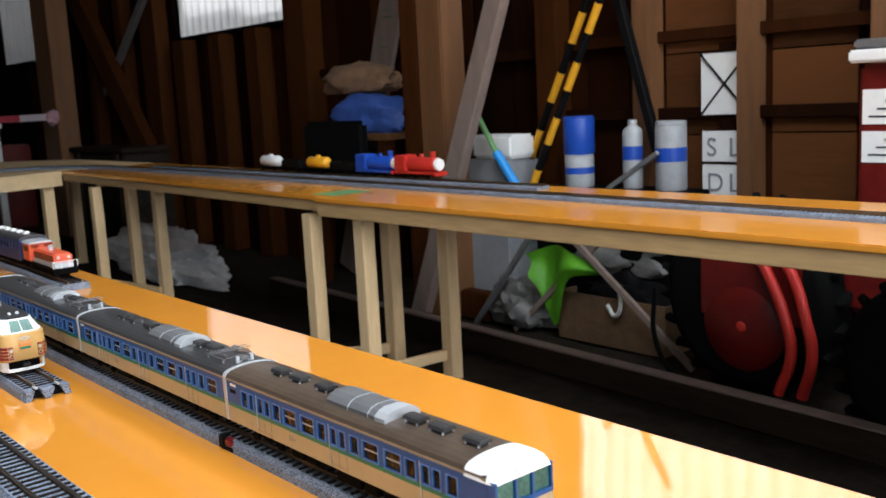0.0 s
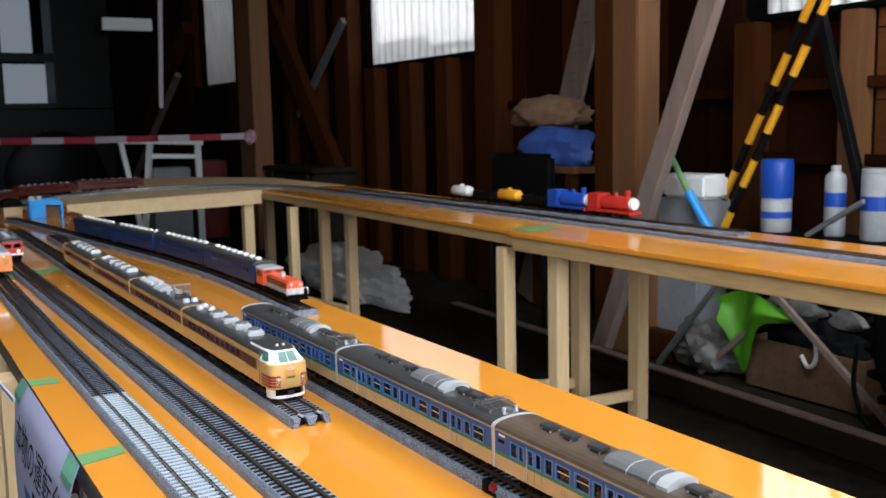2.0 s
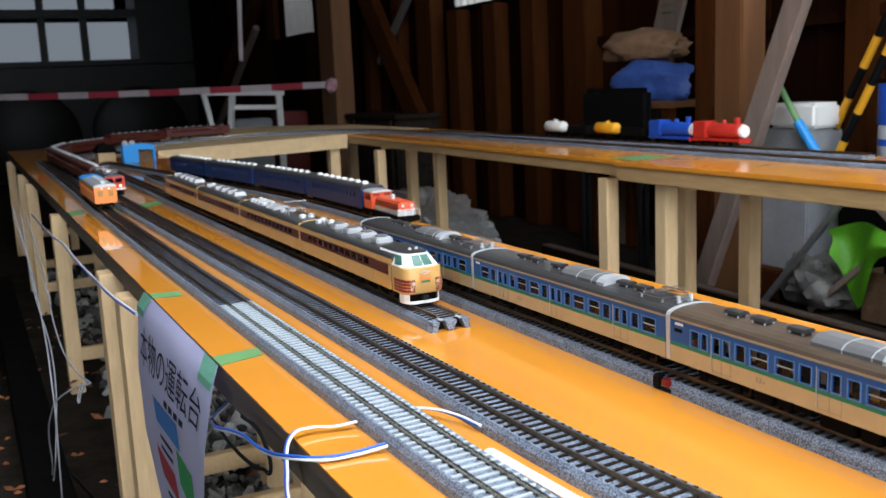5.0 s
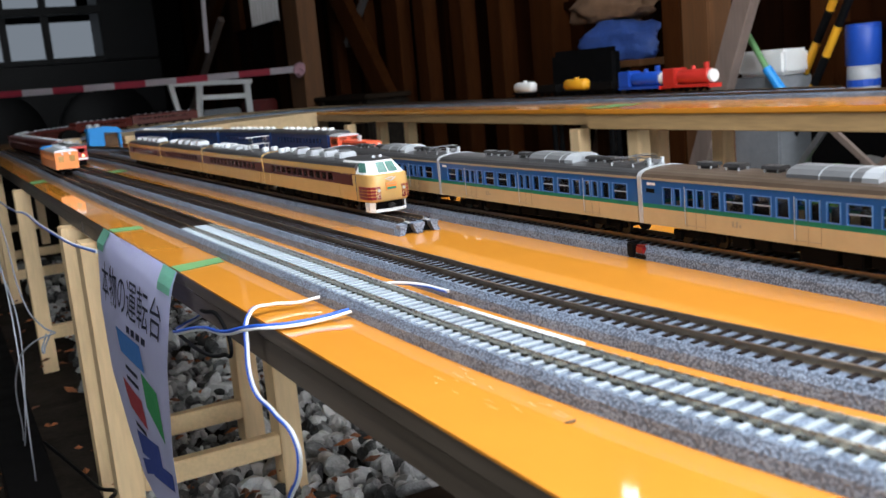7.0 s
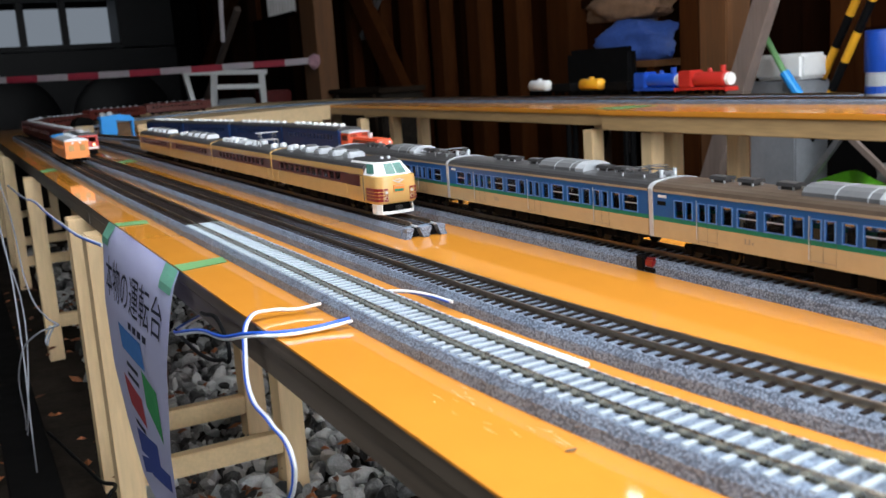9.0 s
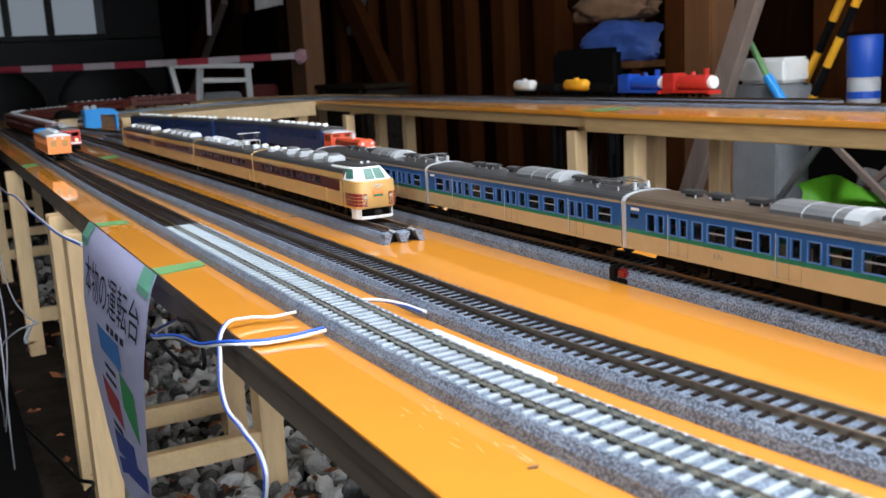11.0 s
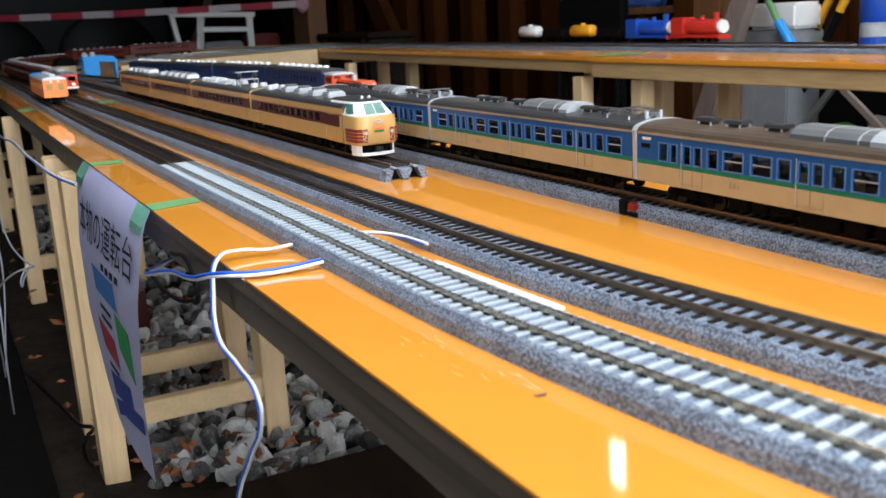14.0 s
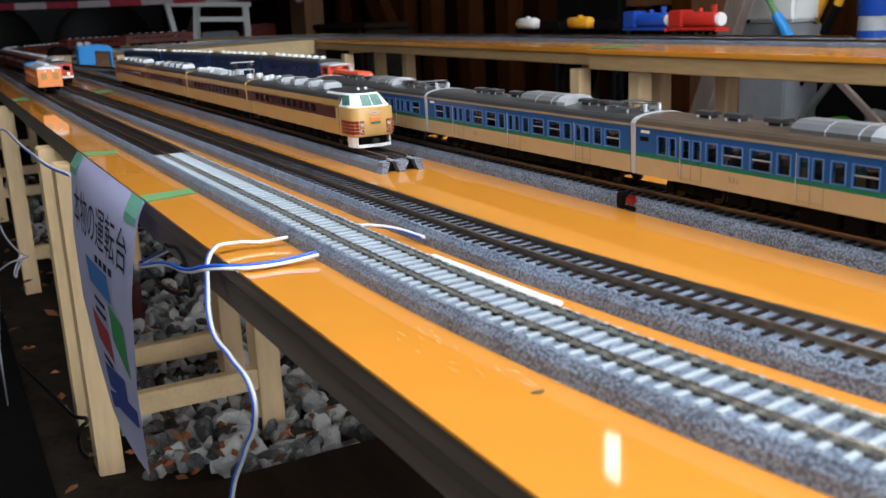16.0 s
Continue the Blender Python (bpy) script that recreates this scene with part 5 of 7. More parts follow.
# yellowish reflections of the two panes, put into their colour
M["glass_yellow_sheen"] = mat("yellow_reflecting_window", (0.42, 0.22, 0.06), 0.15, vary=0.3, scale=150)


def railcar():
    t = thing("diesel_railcar", "orange model railcar with silver roof and a blue rear roof panel", "model train")
    ln = 0.235
    spans = [(-ln / 2 + 0.020 + 0.0175 * k, -ln / 2 + 0.031 + 0.0175 * k) for k in range(11)]
    banded_body(t, ln, spans, [("lower_panel", ZB, 0.0275, M["orange_paint"], "orange lower side")], 0.0275, 0.0350, M["orange_paint"])
    panes(t, spans, 0.0275, 0.0350)
    part("roof", extrude_y(bmesh.new(), roof_profile(), -ln / 2, ln / 2), M["silver"], t, "silver grey roof")
    part("roof_panel", extrude_y(bmesh.new(), [(x * 1.02, z + 0.0006) for x, z in roof_profile()], ln / 2 - 0.06, ln / 2), M["sky_blue"], t, "bright blue roof panel")
    bm = bmesh.new()
    for x in (-0.0085, 0.0085):
        box(bm, x - 0.0040, x + 0.0040, -ln / 2 - 0.0005, -ln / 2 - 0.0001, 0.0255, 0.0350)
    part("windscreen", bm, M["glass_yellow_sheen"], t, "pair of front windows")
    for x in (-0.0055, 0.0055):
        bm = bmesh.new()
        rod(bm, (x, -ln / 2 - 0.0015, 0.0385), (x, -ln / 2, 0.0385), 0.0017, 12)
        part("headlight", bm, M["white"], t)
    underfloor(t, ln, 9)
    for y in (-0.080, 0.080):
        bogie(t, y, M["under"])
    for k in range(6):
        vent(t, -0.09 + k * 0.024)
    return t


rc = railcar()
rc.matrix_basis = pose(-0.1840, 1.335, CAR, 0, 0, -0.5)


def wagon(kind, y, material, label):
    t = thing("toy_" + kind, label, "toy train", group="small toy engines and wagons")
    bm = bmesh.new()
    if kind == "tank_wagon":
        box(bm, -0.011, 0.011, -0.034, 0.034, 0.0070, 0.0095, 0.0006)
        part("chassis", bm, M["under"], t)
        bm = bmesh.new()
        lathe(bm, [(0.002, -0.031), (0.008, -0.030), (0.0105, -0.027), (0.0105, 0.027), (0.008, 0.030), (0.002, 0.031)], 20,
              Matrix.Translation((0, 0, 0.0195)) @ Matrix.Rotation(math.pi / 2, 4, "X"))
        part("tank", bm, material, t, "", True)
        bm = bmesh.new()
        rod(bm, (0, 0, 0.0285), (0, 0, 0.0330), 0.0045, 14)
        part("dome", bm, material, t)
    elif kind == "wagon":
        box(bm, -0.012, 0.012, -0.032, 0.032, 0.0070, 0.0100, 0.0006)
        part("chassis", bm, M["under"], t)
        bm = bmesh.new()
        side_walls(bm, -0.030, 0.030, 0.0101, 0.0225, 0.0125, 0.0012)
        part("body", bm, material, t)
        bm = bmesh.new()
        box(bm, -0.0110, 0.0110, -0.0285, 0.0285, 0.0101, 0.0190, 0.002)
        part("load", bm, M["roof"], t)
    else:
        box(bm, -0.0125, 0.0125, -0.050, 0.050, 0.0070, 0.0115, 0.0006)
        part("running_board", bm, material, t)
        bm = bmesh.new()
        lathe(bm, [(0.002, -0.048), (0.010, -0.046), (0.0115, -0.044), (0.0115, 0.018), (0.009, 0.019), (0.002, 0.0192)], 22,
              Matrix.Translation((0, 0, 0.0225)) @ Matrix.Rotation(math.pi / 2, 4, "X") @ Matrix.Rotation(math.pi, 4, "X"))
        part("boiler", bm, material, t, "", True)
        bm = bmesh.new()
        box(bm, -0.0135, 0.0135, 0.020, 0.048, 0.0116, 0.0370, 0.0015)
        part("cab", bm, material, t)
        bm = bmesh.new()
        rod(bm, (0, -0.036, 0.033), (0, -0.036, 0.0430), 0.0040, 14, 0.0048)
        part("chimney", bm, material, t)
        bm = bmesh.new()
        rod(bm, (0, -0.008, 0.033), (0, -0.008, 0.0390), 0.0042, 14, 0.0030)
        part("steam_dome", bm, material, t)
        bm = bmesh.new()
        rod(bm, (0, -0.0480, 0.0225), (0, -0.0525, 0.0225), 0.0102, 22, 0.0092)
        part("smokebox_door", bm, M["white"], t, "plain white round front")
        bm = bmesh.new()
        box(bm, -0.0130, 0.0130, -0.0540, -0.0505, 0.0050, 0.0110, 0.0006)
        part("buffer_beam", bm, M["red"], t)
    for yy in ((-0.022, 0.022) if kind != "steam_engine" else (-0.030, 0.0, 0.030)):
        w = bmesh.new()
        rod(w, (-0.0090, yy, 0.0050), (0.0090, yy, 0.0050), 0.0012, 8)
        for s in (-1, 1):
            rod(w, (s * 0.0065, yy, 0.0050), (s * 0.0085, yy, 0.0050), 0.0050, 16)
        part("wheelset", w, M["under"], t)
    t.matrix_basis = pose(TOY_X, y, RAIL + RISE) @ Matrix.Scale(1.38, 4)
    return t


wagon("steam_engine", 1.125, M["red"], "toy red steam engine with a plain white front")
wagon("steam_engine", 1.276, M["deep_blue"], "toy blue steam engine with a plain white front")
wagon("wagon", 1.410, M["black"], "toy black open wagon on the far track")
wagon("tank_wagon", 1.526, M["yellow"], "toy yellow tank wagon with a dome")
wagon("wagon", 1.637, M["black"], "toy dark open wagon with a grey load")
wagon("tank_wagon", 1.758, M["white"], "toy white tank wagon with a dome")

# ---- things on and round the near table ----


def strip(name, pts, z, material, label, category, h=0.0004):
    return tagged(mesh_ob(name, slab(bmesh.new(), pts, z, z + h), material), label, category)


strip("masking_tape", [(-0.2375, 0.502), (-0.2104, 0.497), (-0.2096, 0.521), (-0.2375, 0.527)], T + 0.0004, M["tape_green"], "strip of green masking tape holding the paper sign", "tape")
strip("masking_tape", [(-0.2375, 0.234), (-0.2035, 0.2435), (-0.2015, 0.2645), (-0.2375, 0.26)], T + 0.0004, M["tape_green"], "strip of green masking tape holding the paper sign", "tape")
strip("masking_tape", [(-0.2375, 1.273), (-0.2126, 1.2914), (-0.213, 1.3507), (-0.2375, 1.332)], T + 0.0004, M["tape_green"], "short strip of green tape on the orange board", "tape")
strip("masking_tape", [(-0.168, 1.277), (-0.1556, 1.2868), (-0.1561, 1.3429), (-0.168, 1.334)], T + 0.0004, M["tape_green"], "short strip of green tape between the tracks", "tape")
strip("masking_tape", [(-0.1204, 1.2933), (-0.0756, 1.3254), (-0.076, 1.3835), (-0.1208, 1.3502)], T + 0.0004, M["tape_green"], "short strip of green tape beside the siding", "tape")
strip("masking_tape", [(0.800, 1.085), (0.895, 1.085), (0.895, 1.165), (0.800, 1.165)], T2 + 0.0004, M["tape_green"], "green tape over the far table joint", "tape")
strip("masking_tape", [(1.10, 2.25), (1.15, 2.25), (1.15, 2.45), (1.10, 2.45)], T2 + 0.0004, M["tape_white"], "pale tape on the far table board", "tape")


def ribbed_strip():
    """A thin strip of white foam cord with fine ribs."""
    a, b = Vector((-0.1548, -0.0135, T + 0.0016)), Vector((-0.1490, -0.1098, T + 0.0016))
    d = (b - a).normalized()
    side = Vector((d.y, -d.x, 0))
    bm = bmesh.new()
    rings = []
    n = 140
    for k in range(n + 1):
        r = 0.82 + 0.18 * abs(math.sin(math.pi * k / 4))
        c = a.lerp(b, k / n)
        rings.append([bm.verts.new(c + side * (0.0036 * r * math.cos(t)) + Vector((0, 0, 0.0015 * r * math.sin(t)))) for t in [2 * math.pi * j / 10 for j in range(10)]])
    for p, q in zip(rings, rings[1:]):
        for j in range(10):
            bm.faces.new((p[j], p[(j + 1) % 10], q[(j + 1) % 10], q[j]))
    bm.faces.new(rings[0][::-1])
    bm.faces.new(rings[-1])
    tagged(mesh_ob("white_strip", bm, M["white"], smooth=True), "thin ribbed white foam strip lying between the tracks", "foam strip")


ribbed_strip()


def scuff(x, y, r, label):
    bm = bmesh.new()
    pts = [(x + r * (1 + 0.5 * math.sin(3 * a)) * math.cos(a), y + 0.5 * r * math.sin(a)) for a in [2 * math.pi * k / 10 for k in range(10)]]
    return tagged(mesh_ob("chip", slab(bm, pts, T + 0.0003, T + 0.0006), M["card"]), label, "scratch")


scuff(-0.2013, -0.1749, 0.0020, "small brown chip in the orange coating")


def along(points, v):
    """A point at v on a chain of (v, x, y, z)."""
    for p, q in zip(points, points[1:]):
        if v <= q[0]:
            break
    k = (v - p[0]) / (q[0] - p[0])
    return Vector(p[1:]).lerp(Vector(q[1:]), k)


SHEET_L = ((0.0, -0.2392, 0.540, T + 0.0006), (0.06, -0.2480, 0.536, 0.349), (0.32, -0.256, 0.516, 0.293), (0.62, -0.258, 0.494, 0.234), (0.84, -0.258, 0.440, 0.186), (1.0, -0.258, 0.395, 0.160))
SHEET_R = ((0.0, -0.2392, 0.234, T + 0.0006), (0.05, -0.2480, 0.214, 0.354), (0.14, -0.2540, 0.204, 0.340), (0.36, -0.257, 0.224, 0.298), (0.70, -0.257, 0.252, 0.224), (1.0, -0.254, 0.266, 0.152))


def paper_point(u, v):
    p = along(SHEET_L, v).lerp(along(SHEET_R, v), u)
    p.x -= 0.002 * math.sin(math.pi * u) * min(1.0, v * 3)
    return p


def sheet_patch(bm, quad, out, n=6):
    """A patch of the hanging sheet between the corners quad (u, v), lifted by out."""
    a, b, c, d = (Vector(q) for q in quad)
    rows = []
    for i in range(n + 1):
        row = []
        for j in range(n + 1):
            q = a.lerp(b, j / n).lerp(d.lerp(c, j / n), i / n)
            p = paper_point(q.x, q.y)
            nrm = (paper_point(q.x + 0.01, q.y) - p).cross(paper_point(q.x, q.y + 0.01) - p).normalized()
            if nrm.x > 0:
                nrm = -nrm
            row.append(bm.verts.new(p + nrm * out))
        rows.append(row)
    for r0, r1 in zip(rows, rows[1:]):
        for k in range(n):
            bm.faces.new((r0[k], r0[k + 1], r1[k + 1], r1[k]))
    return bm


def paper_sign():
    t = thing("paper_sign", "curling white paper sign taped to the table edge", "sign")
    bm = sheet_patch(bmesh.new(), ((0, 0), (1, 0), (1, 1), (0, 1)), 0.0, 24)
    bmesh.ops.solidify(bm, geom=bm.faces[:], thickness=0.0003)
    part("sheet", bm, M["paper"], t, "white sheet", True)
    for nm, quad, material in (("blue_figure", ((0.30, 0.36), (0.68, 0.36), (0.72, 0.46), (0.34, 0.46)), "print_blue"),
                               ("green_figure", ((0.66, 0.47), (0.86, 0.50), (0.92, 0.68), (0.70, 0.60)), "print_green"),
                               ("red_figure", ((0.30, 0.58), (0.62, 0.60), (0.66, 0.70), (0.36, 0.68)), "print_red"),
                               ("navy_arrow", ((0.36, 0.76), (0.80, 0.72), (0.80, 0.80), (0.36, 0.84)), "print_navy"),
                               ("navy_arrow", ((0.30, 0.87), (0.62, 0.81), (0.62, 0.86), (0.30, 0.93)), "print_navy"),
                               ("navy_arrow", ((0.55, 0.81), (0.96, 0.78), (0.96, 0.84), (0.55, 0.88)), "print_navy")):
        part(nm, sheet_patch(bmesh.new(), quad, 0.0006), M[material], t)
    for k in range(4):
        part("print_line", sheet_patch(bmesh.new(), ((0.50 + 0.07 * k, 0.315), (0.55 + 0.07 * k, 0.315), (0.55 + 0.07 * k, 0.345), (0.50 + 0.07 * k, 0.345)), 0.0006, 1), M["ink"], t)
    for z in (0.50, 0.545, 0.72):
        part("print_line", sheet_patch(bmesh.new(), ((0.40, z), (0.60, z), (0.60, z + 0.018), (0.40, z + 0.018)), 0.0006, 2), M["ink"], t)
    # the heading, wrapped onto the sheet
    cu = bpy.data.curves.new("heading", "FONT")
    cu.body, cu.size = "本物の運転台", 1.0
    tmp = bpy.data.objects.new("heading", cu)
    me = bpy.data.meshes.new_from_object(tmp)
    bpy.data.objects.remove(tmp)
    bm = bmesh.new()
    bm.from_mesh(me)
    bmesh.ops.triangulate(bm, faces=bm.faces[:])
    xs = [v.co.x for v in bm.verts]
    ys = [v.co.y for v in bm.verts]
    x0, x1, y0, y1 = min(xs), max(xs), min(ys), max(ys)
    for v in bm.verts:
        u, w = 0.07 + 0.86 * (v.co.x - x0) / (x1 - x0), 0.285 - 0.165 * (v.co.y - y0) / (y1 - y0)
        p = paper_point(u, w)
        nrm = (paper_point(u + 0.01, w) - p).cross(paper_point(u, w + 0.01) - p).normalized()
        v.co = p + (nrm if nrm.x < 0 else -nrm) * 0.0007
    part("heading", bm, M["ink"], t, "black printed heading")
    for u0 in (0.0, 0.87):
        bm = sheet_patch(bmesh.new(), ((u0, 0.0), (u0 + 0.13, 0.0), (u0 + 0.12, 0.085), (u0, 0.085)), 0.0010, 3)
        bmesh.ops.solidify(bm, geom=bm.faces[:], thickness=0.0002)
        part("tape_end", bm, M["tape_pale"], t, "pale green masking tape folded over the edge")


paper_sign()


def wire(name, pts, label, mats=("wire_blue", "wire_white"), r=0.0009, lift=0.0004):
    t = thing(name, label, "wire")
    for k, mt in enumerate(mats):
        off = Vector((0.0006, -0.0016, lift)) * (k - (len(mats) - 1) / 2)
        tube("strand", [Vector(p) + off for p in pts], r, M[mt], t, "blue sheath" if "blue" in mt else "white sheath")
    return t


wire("feeder_wire", [(-0.2005, 0.061, T + 0.004), (-0.2136, 0.0633, T + 0.003), (-0.2263, 0.0665, T + 0.004), (-0.2394, 0.0621, T + 0.003), (-0.246, 0.054, 0.345),
                     (-0.249, 0.041, 0.330), (-0.249, 0.008, 0.324), (-0.249, -0.022, 0.317), (-0.249, -0.023, 0.309), (-0.249, 0.000, 0.282), (-0.249, 0.038, 0.239), (-0.252, 0.054, 0.168), (-0.262, 0.056, 0.080), (-0.27, 0.06, G)],
     "white and blue feeder wire hanging over the table edge")
wire("feeder_wire", [(-0.1998, 0.0184, T + 0.004), (-0.218, 0.0197, T + 0.0025), (-0.2343, 0.0219, T + 0.0025), (-0.246, 0.034, 0.3615), (-0.250, 0.076, 0.351), (-0.249, 0.133, 0.342),
                     (-0.245, 0.243, 0.317), (-0.205, 0.33, 0.305)], "blue and white feeder wire lying across the table edge", lift=-0.0012)
wire("feeder_wire", [(-0.1440, 0.0155, T + 0.004), (-0.149, 0.0388, T + 0.005), (-0.1563, 0.0541, T + 0.005), (-0.1655, 0.0652, T + 0.004)], "short feeder wire between two tracks")
wire("power_cord", [(-0.245, 0.244, 0.318), (-0.248, 0.142, 0.324), (-0.249, 0.091, 0.335), (-0.249, 0.075, 0.341), (-0.248, 0.090, 0.353), (-0.245, 0.151, 0.349)], "thin black cord looped under the table", ("black",), 0.0012)
wire("feeder_wire", [(-0.252, 2.17, 0.272), (-0.254, 1.523, 0.297), (-0.254, 1.301, 0.312), (-0.254, 1.031, 0.317), (-0.252, 0.863, 0.321), (-0.252, 0.718, 0.327), (-0.250, 0.535, 0.340)], "blue and white wire strung along the table edge", r=0.0016)


def red_coupler():
    t = thing("track_feeder_plug", "small black plug with a red tip let into the roadbed", "plug")
    bm = bmesh.new()
    box(bm, COM_X - 0.0192, COM_X - 0.0130, 0.0165, 0.0232, T + 0.0004, T + 0.0094, 0.0008)
    box(bm, COM_X - 0.0186, COM_X - 0.0130, 0.0070, 0.0164, T + 0.0004, T + 0.0030, 0.0006)
    part("plug_body", bm, M["black"], t)
    bm = bmesh.new()
    box(bm, COM_X - 0.0188, COM_X - 0.0130, 0.0078, 0.0160, T + 0.0031, T + 0.0086, 0.0012)
    part("plug_tip", bm, M["headlight_red"], t, "red tip")


red_coupler()


def track_end():
    """The open end of the roadbed: a thin shell with two arched cut-outs and the bare rail ends."""
    t = thing("track_end_joint", "bare grey end face of the roadbed with rail joiners", "track end")
    for x in (EXP_X - 0.0083, EXP_X + 0.0083):
        bm = bmesh.new()
        box(bm, x - 0.0013, x + 0.0013, 0.2240, 0.2318, T + 0.0087, T + 0.0100, 0.0003)
        part("rail_joiner", bm, M["silver"], t)
    for c, lo, hi in ((-0.0142, (-0.0036, 0.0012), (-0.0022, 0.0040)), (0.0, (-0.0022, 0.0022), (-0.0050, 0.0050)), (0.0142, (-0.0012, 0.0036), (-0.0040, 0.0022))):
        x = EXP_X + c
        prof = [(x + lo[0], T + 0.0002), (x + lo[1], T + 0.0002), (x + hi[1] * 0.75, T + 0.0046), (x + hi[1], T + 0.0066), (x + hi[1], T + 0.0082), (x + hi[0], T + 0.0082), (x + hi[0], T + 0.0066), (x + hi[0] * 0.85, T + 0.0046)]
        part("end_lug", extrude_y(bmesh.new(), prof, 0.2235, 0.2318), M["ballast"], t, "grey plastic lug")
    # black plate paints the shade inside the open end
    bm = bmesh.new()
    box(bm, EXP_X - 0.0150, EXP_X + 0.0150, 0.2306, 0.2316, T + 0.0003, T + 0.0080)
    part("shade_plate", bm, M["black"], t, "black plate standing for the shaded space under the roadbed")


track_end()


def blue_portal():
    t = thing("blue_engine_shed", "bright blue plastic portal shed beside the tracks", "toy structure", (0.075, 2.50, T), 8)
    bm = bmesh.new()
    box(bm, -0.060, -0.004, -0.016, 0.020, 0.0, 0.056, 0.004)
    part("tower", bm, M["sky_blue"], t, "solid blue tower")
    prof = [(-0.062, 0.0565), (0.058, 0.0440), (0.060, 0.0520), (0.045, 0.0660), (0.005, 0.0720), (-0.062, 0.0680)]
    part("beam", extrude_y(bmesh.new(), prof, -0.018, 0.022), M["sky_blue"], t, "arched blue beam")
    bm = bmesh.new()
    box(bm, 0.050, 0.058, -0.016, 0.020, 0.0, 0.0436, 0.002)
    part("upright", bm, M["sky_blue"], t)
    bm = bmesh.new()
    box(bm, -0.0035, 0.0495, 0.004, 0.020, 0.0, 0.0430, 0.001)
    part("shed_front", bm, M["card"], t, "brown front in the opening")
    for x in (-0.048, -0.022):
        bm = bmesh.new()
        lathe(bm, [(0.011, 0.0690), (0.011, 0.078), (0.006, 0.083), (0.001, 0.083)], 14, Matrix.Translation((x, 0, 0)))
        part("cap", bm, M["silver"], t, "silver cap")
    for ob in t.children:
        ob.data.transform(Matrix.Scale(0.8, 4))


blue_portal()


def dark_vehicle():
    """A small dark rail vehicle, simplified to a rounded top and a cream front."""
    t = thing("model_house", "small dark rail vehicle with a cream front, simplified", "model building", (0.000, 2.66, T), 5)
    bm = bmesh.new()
    box(bm, -0.026, 0.026, -0.022, 0.030, 0.0, 0.028, 0.001)
    part("wall", bm, M["cream"], t, "cream front block")
    prof = [(0.030 * math.cos(math.pi * k / 8), 0.0282 + 0.026 * math.sin(math.pi * k / 8)) for k in range(9)]
    part("roof", extrude_y(bmesh.new(), prof, -0.025, 0.034), M["rubber"], t, "black rounded roof")


dark_vehicle()

# ---- floor by the near table ----


def stones():
    """Ballast stones heaped on the floor under and beside the near table."""
    r = random.Random(11)
    base = bmesh.new()
    bmesh.ops.create_icosphere(base, subdivisions=2, radius=1)
    tv = [v.co.copy() for v in base.verts]
    tf = [[v.index for v in f.verts] for f in base.faces]
    base.free()
    verts, faces = [], []
    for k in range(6200):
        x, y = r.uniform(-0.19, 0.85), r.uniform(0.36, 3.0)
        if k >= 3600:
            x, y = r.uniform(-0.205, 0.45), r.uniform(0.36, 1.35)
        if y < 0.535 or y < 0.62 and x < -0.13:
            continue
        s = 0.0065 + 0.0155 * r.random() ** 1.8
        z = G + r.uniform(-0.006, 0.010)
        q = Euler((r.uniform(0, 6), r.uniform(0, 6), r.uniform(0, 6))).to_matrix()
        sc = Vector((s * r.uniform(0.8, 1.3), s * r.uniform(0.7, 1.1), s * r.uniform(0.5, 0.8)))
        b0 = len(verts)
        cuts = [(Vector((r.gauss(0, 1), r.gauss(0, 1), r.gauss(0, 1))).normalized(), r.uniform(0.38, 0.80)) for _ in range(9)]
        for v in tv:
            p = v.copy()
            for n, d in cuts:
                over = p.dot(n) - d
                if over > 0:
                    p -= over * n
            p = q @ Vector((p.x * sc.x, p.y * sc.y, p.z * sc.z)) * 1.25
            verts.append((x + p.x, y + p.y, z + p.z))
        faces += [[b0 + i for i in f] for f in tf]
    me = bpy.data.meshes.new("ballast_stones")
    me.from_pydata(verts, [], faces)
    me.materials.append(M["stone"])
    tagged(new("ballast_stones", me), "broken grey ballast stones strewn over the floor", "stones", "", "stuff")
    verts, faces = [], []
    for k in range(330):
        x, y, z = r.uniform(-0.6, 0.3), r.uniform(0.56, 2.2), G + r.uniform(0.012, 0.032)
        a, s = r.uniform(0, 6.28), r.uniform(0.006, 0.015)
        u = Vector((math.cos(a), math.sin(a), r.uniform(-0.3, 0.3))) * s
        w = Vector((-math.sin(a), math.cos(a), r.uniform(-0.3, 0.3))) * s * 0.5
        c = Vector((x, y, z))
        b0 = len(verts)
        verts += [tuple(c - u), tuple(c + w), tuple(c + u), tuple(c - w), tuple(c + Vector((0, 0, 0.004)))]
        faces += [[b0, b0 + 1, b0 + 4], [b0 + 1, b0 + 2, b0 + 4], [b0 + 2, b0 + 3, b0 + 4], [b0 + 3, b0, b0 + 4]]
    for k in range(22):
        x, y, z = r.uniform(-0.21, 0.0), r.uniform(0.545, 0.66), G + r.uniform(0.014, 0.026)
        a, s = r.uniform(0, 6.28), r.uniform(0.006, 0.012)
        u = Vector((math.cos(a), math.sin(a), r.uniform(-0.9, 0.9))) * s
        w = Vector((-math.sin(a), math.cos(a), r.uniform(-0.8, 0.8))) * s * 0.55
        c = Vector((x, y, z))
        b0 = len(verts)
        verts += [tuple(c - u), tuple(c + w), tuple(c + u), tuple(c - w), tuple(c + Vector((0, 0, 0.006)))]
        faces += [[b0, b0 + 1, b0 + 4], [b0 + 1, b0 + 2, b0 + 4], [b0 + 2, b0 + 3, b0 + 4], [b0 + 3, b0, b0 + 4]]
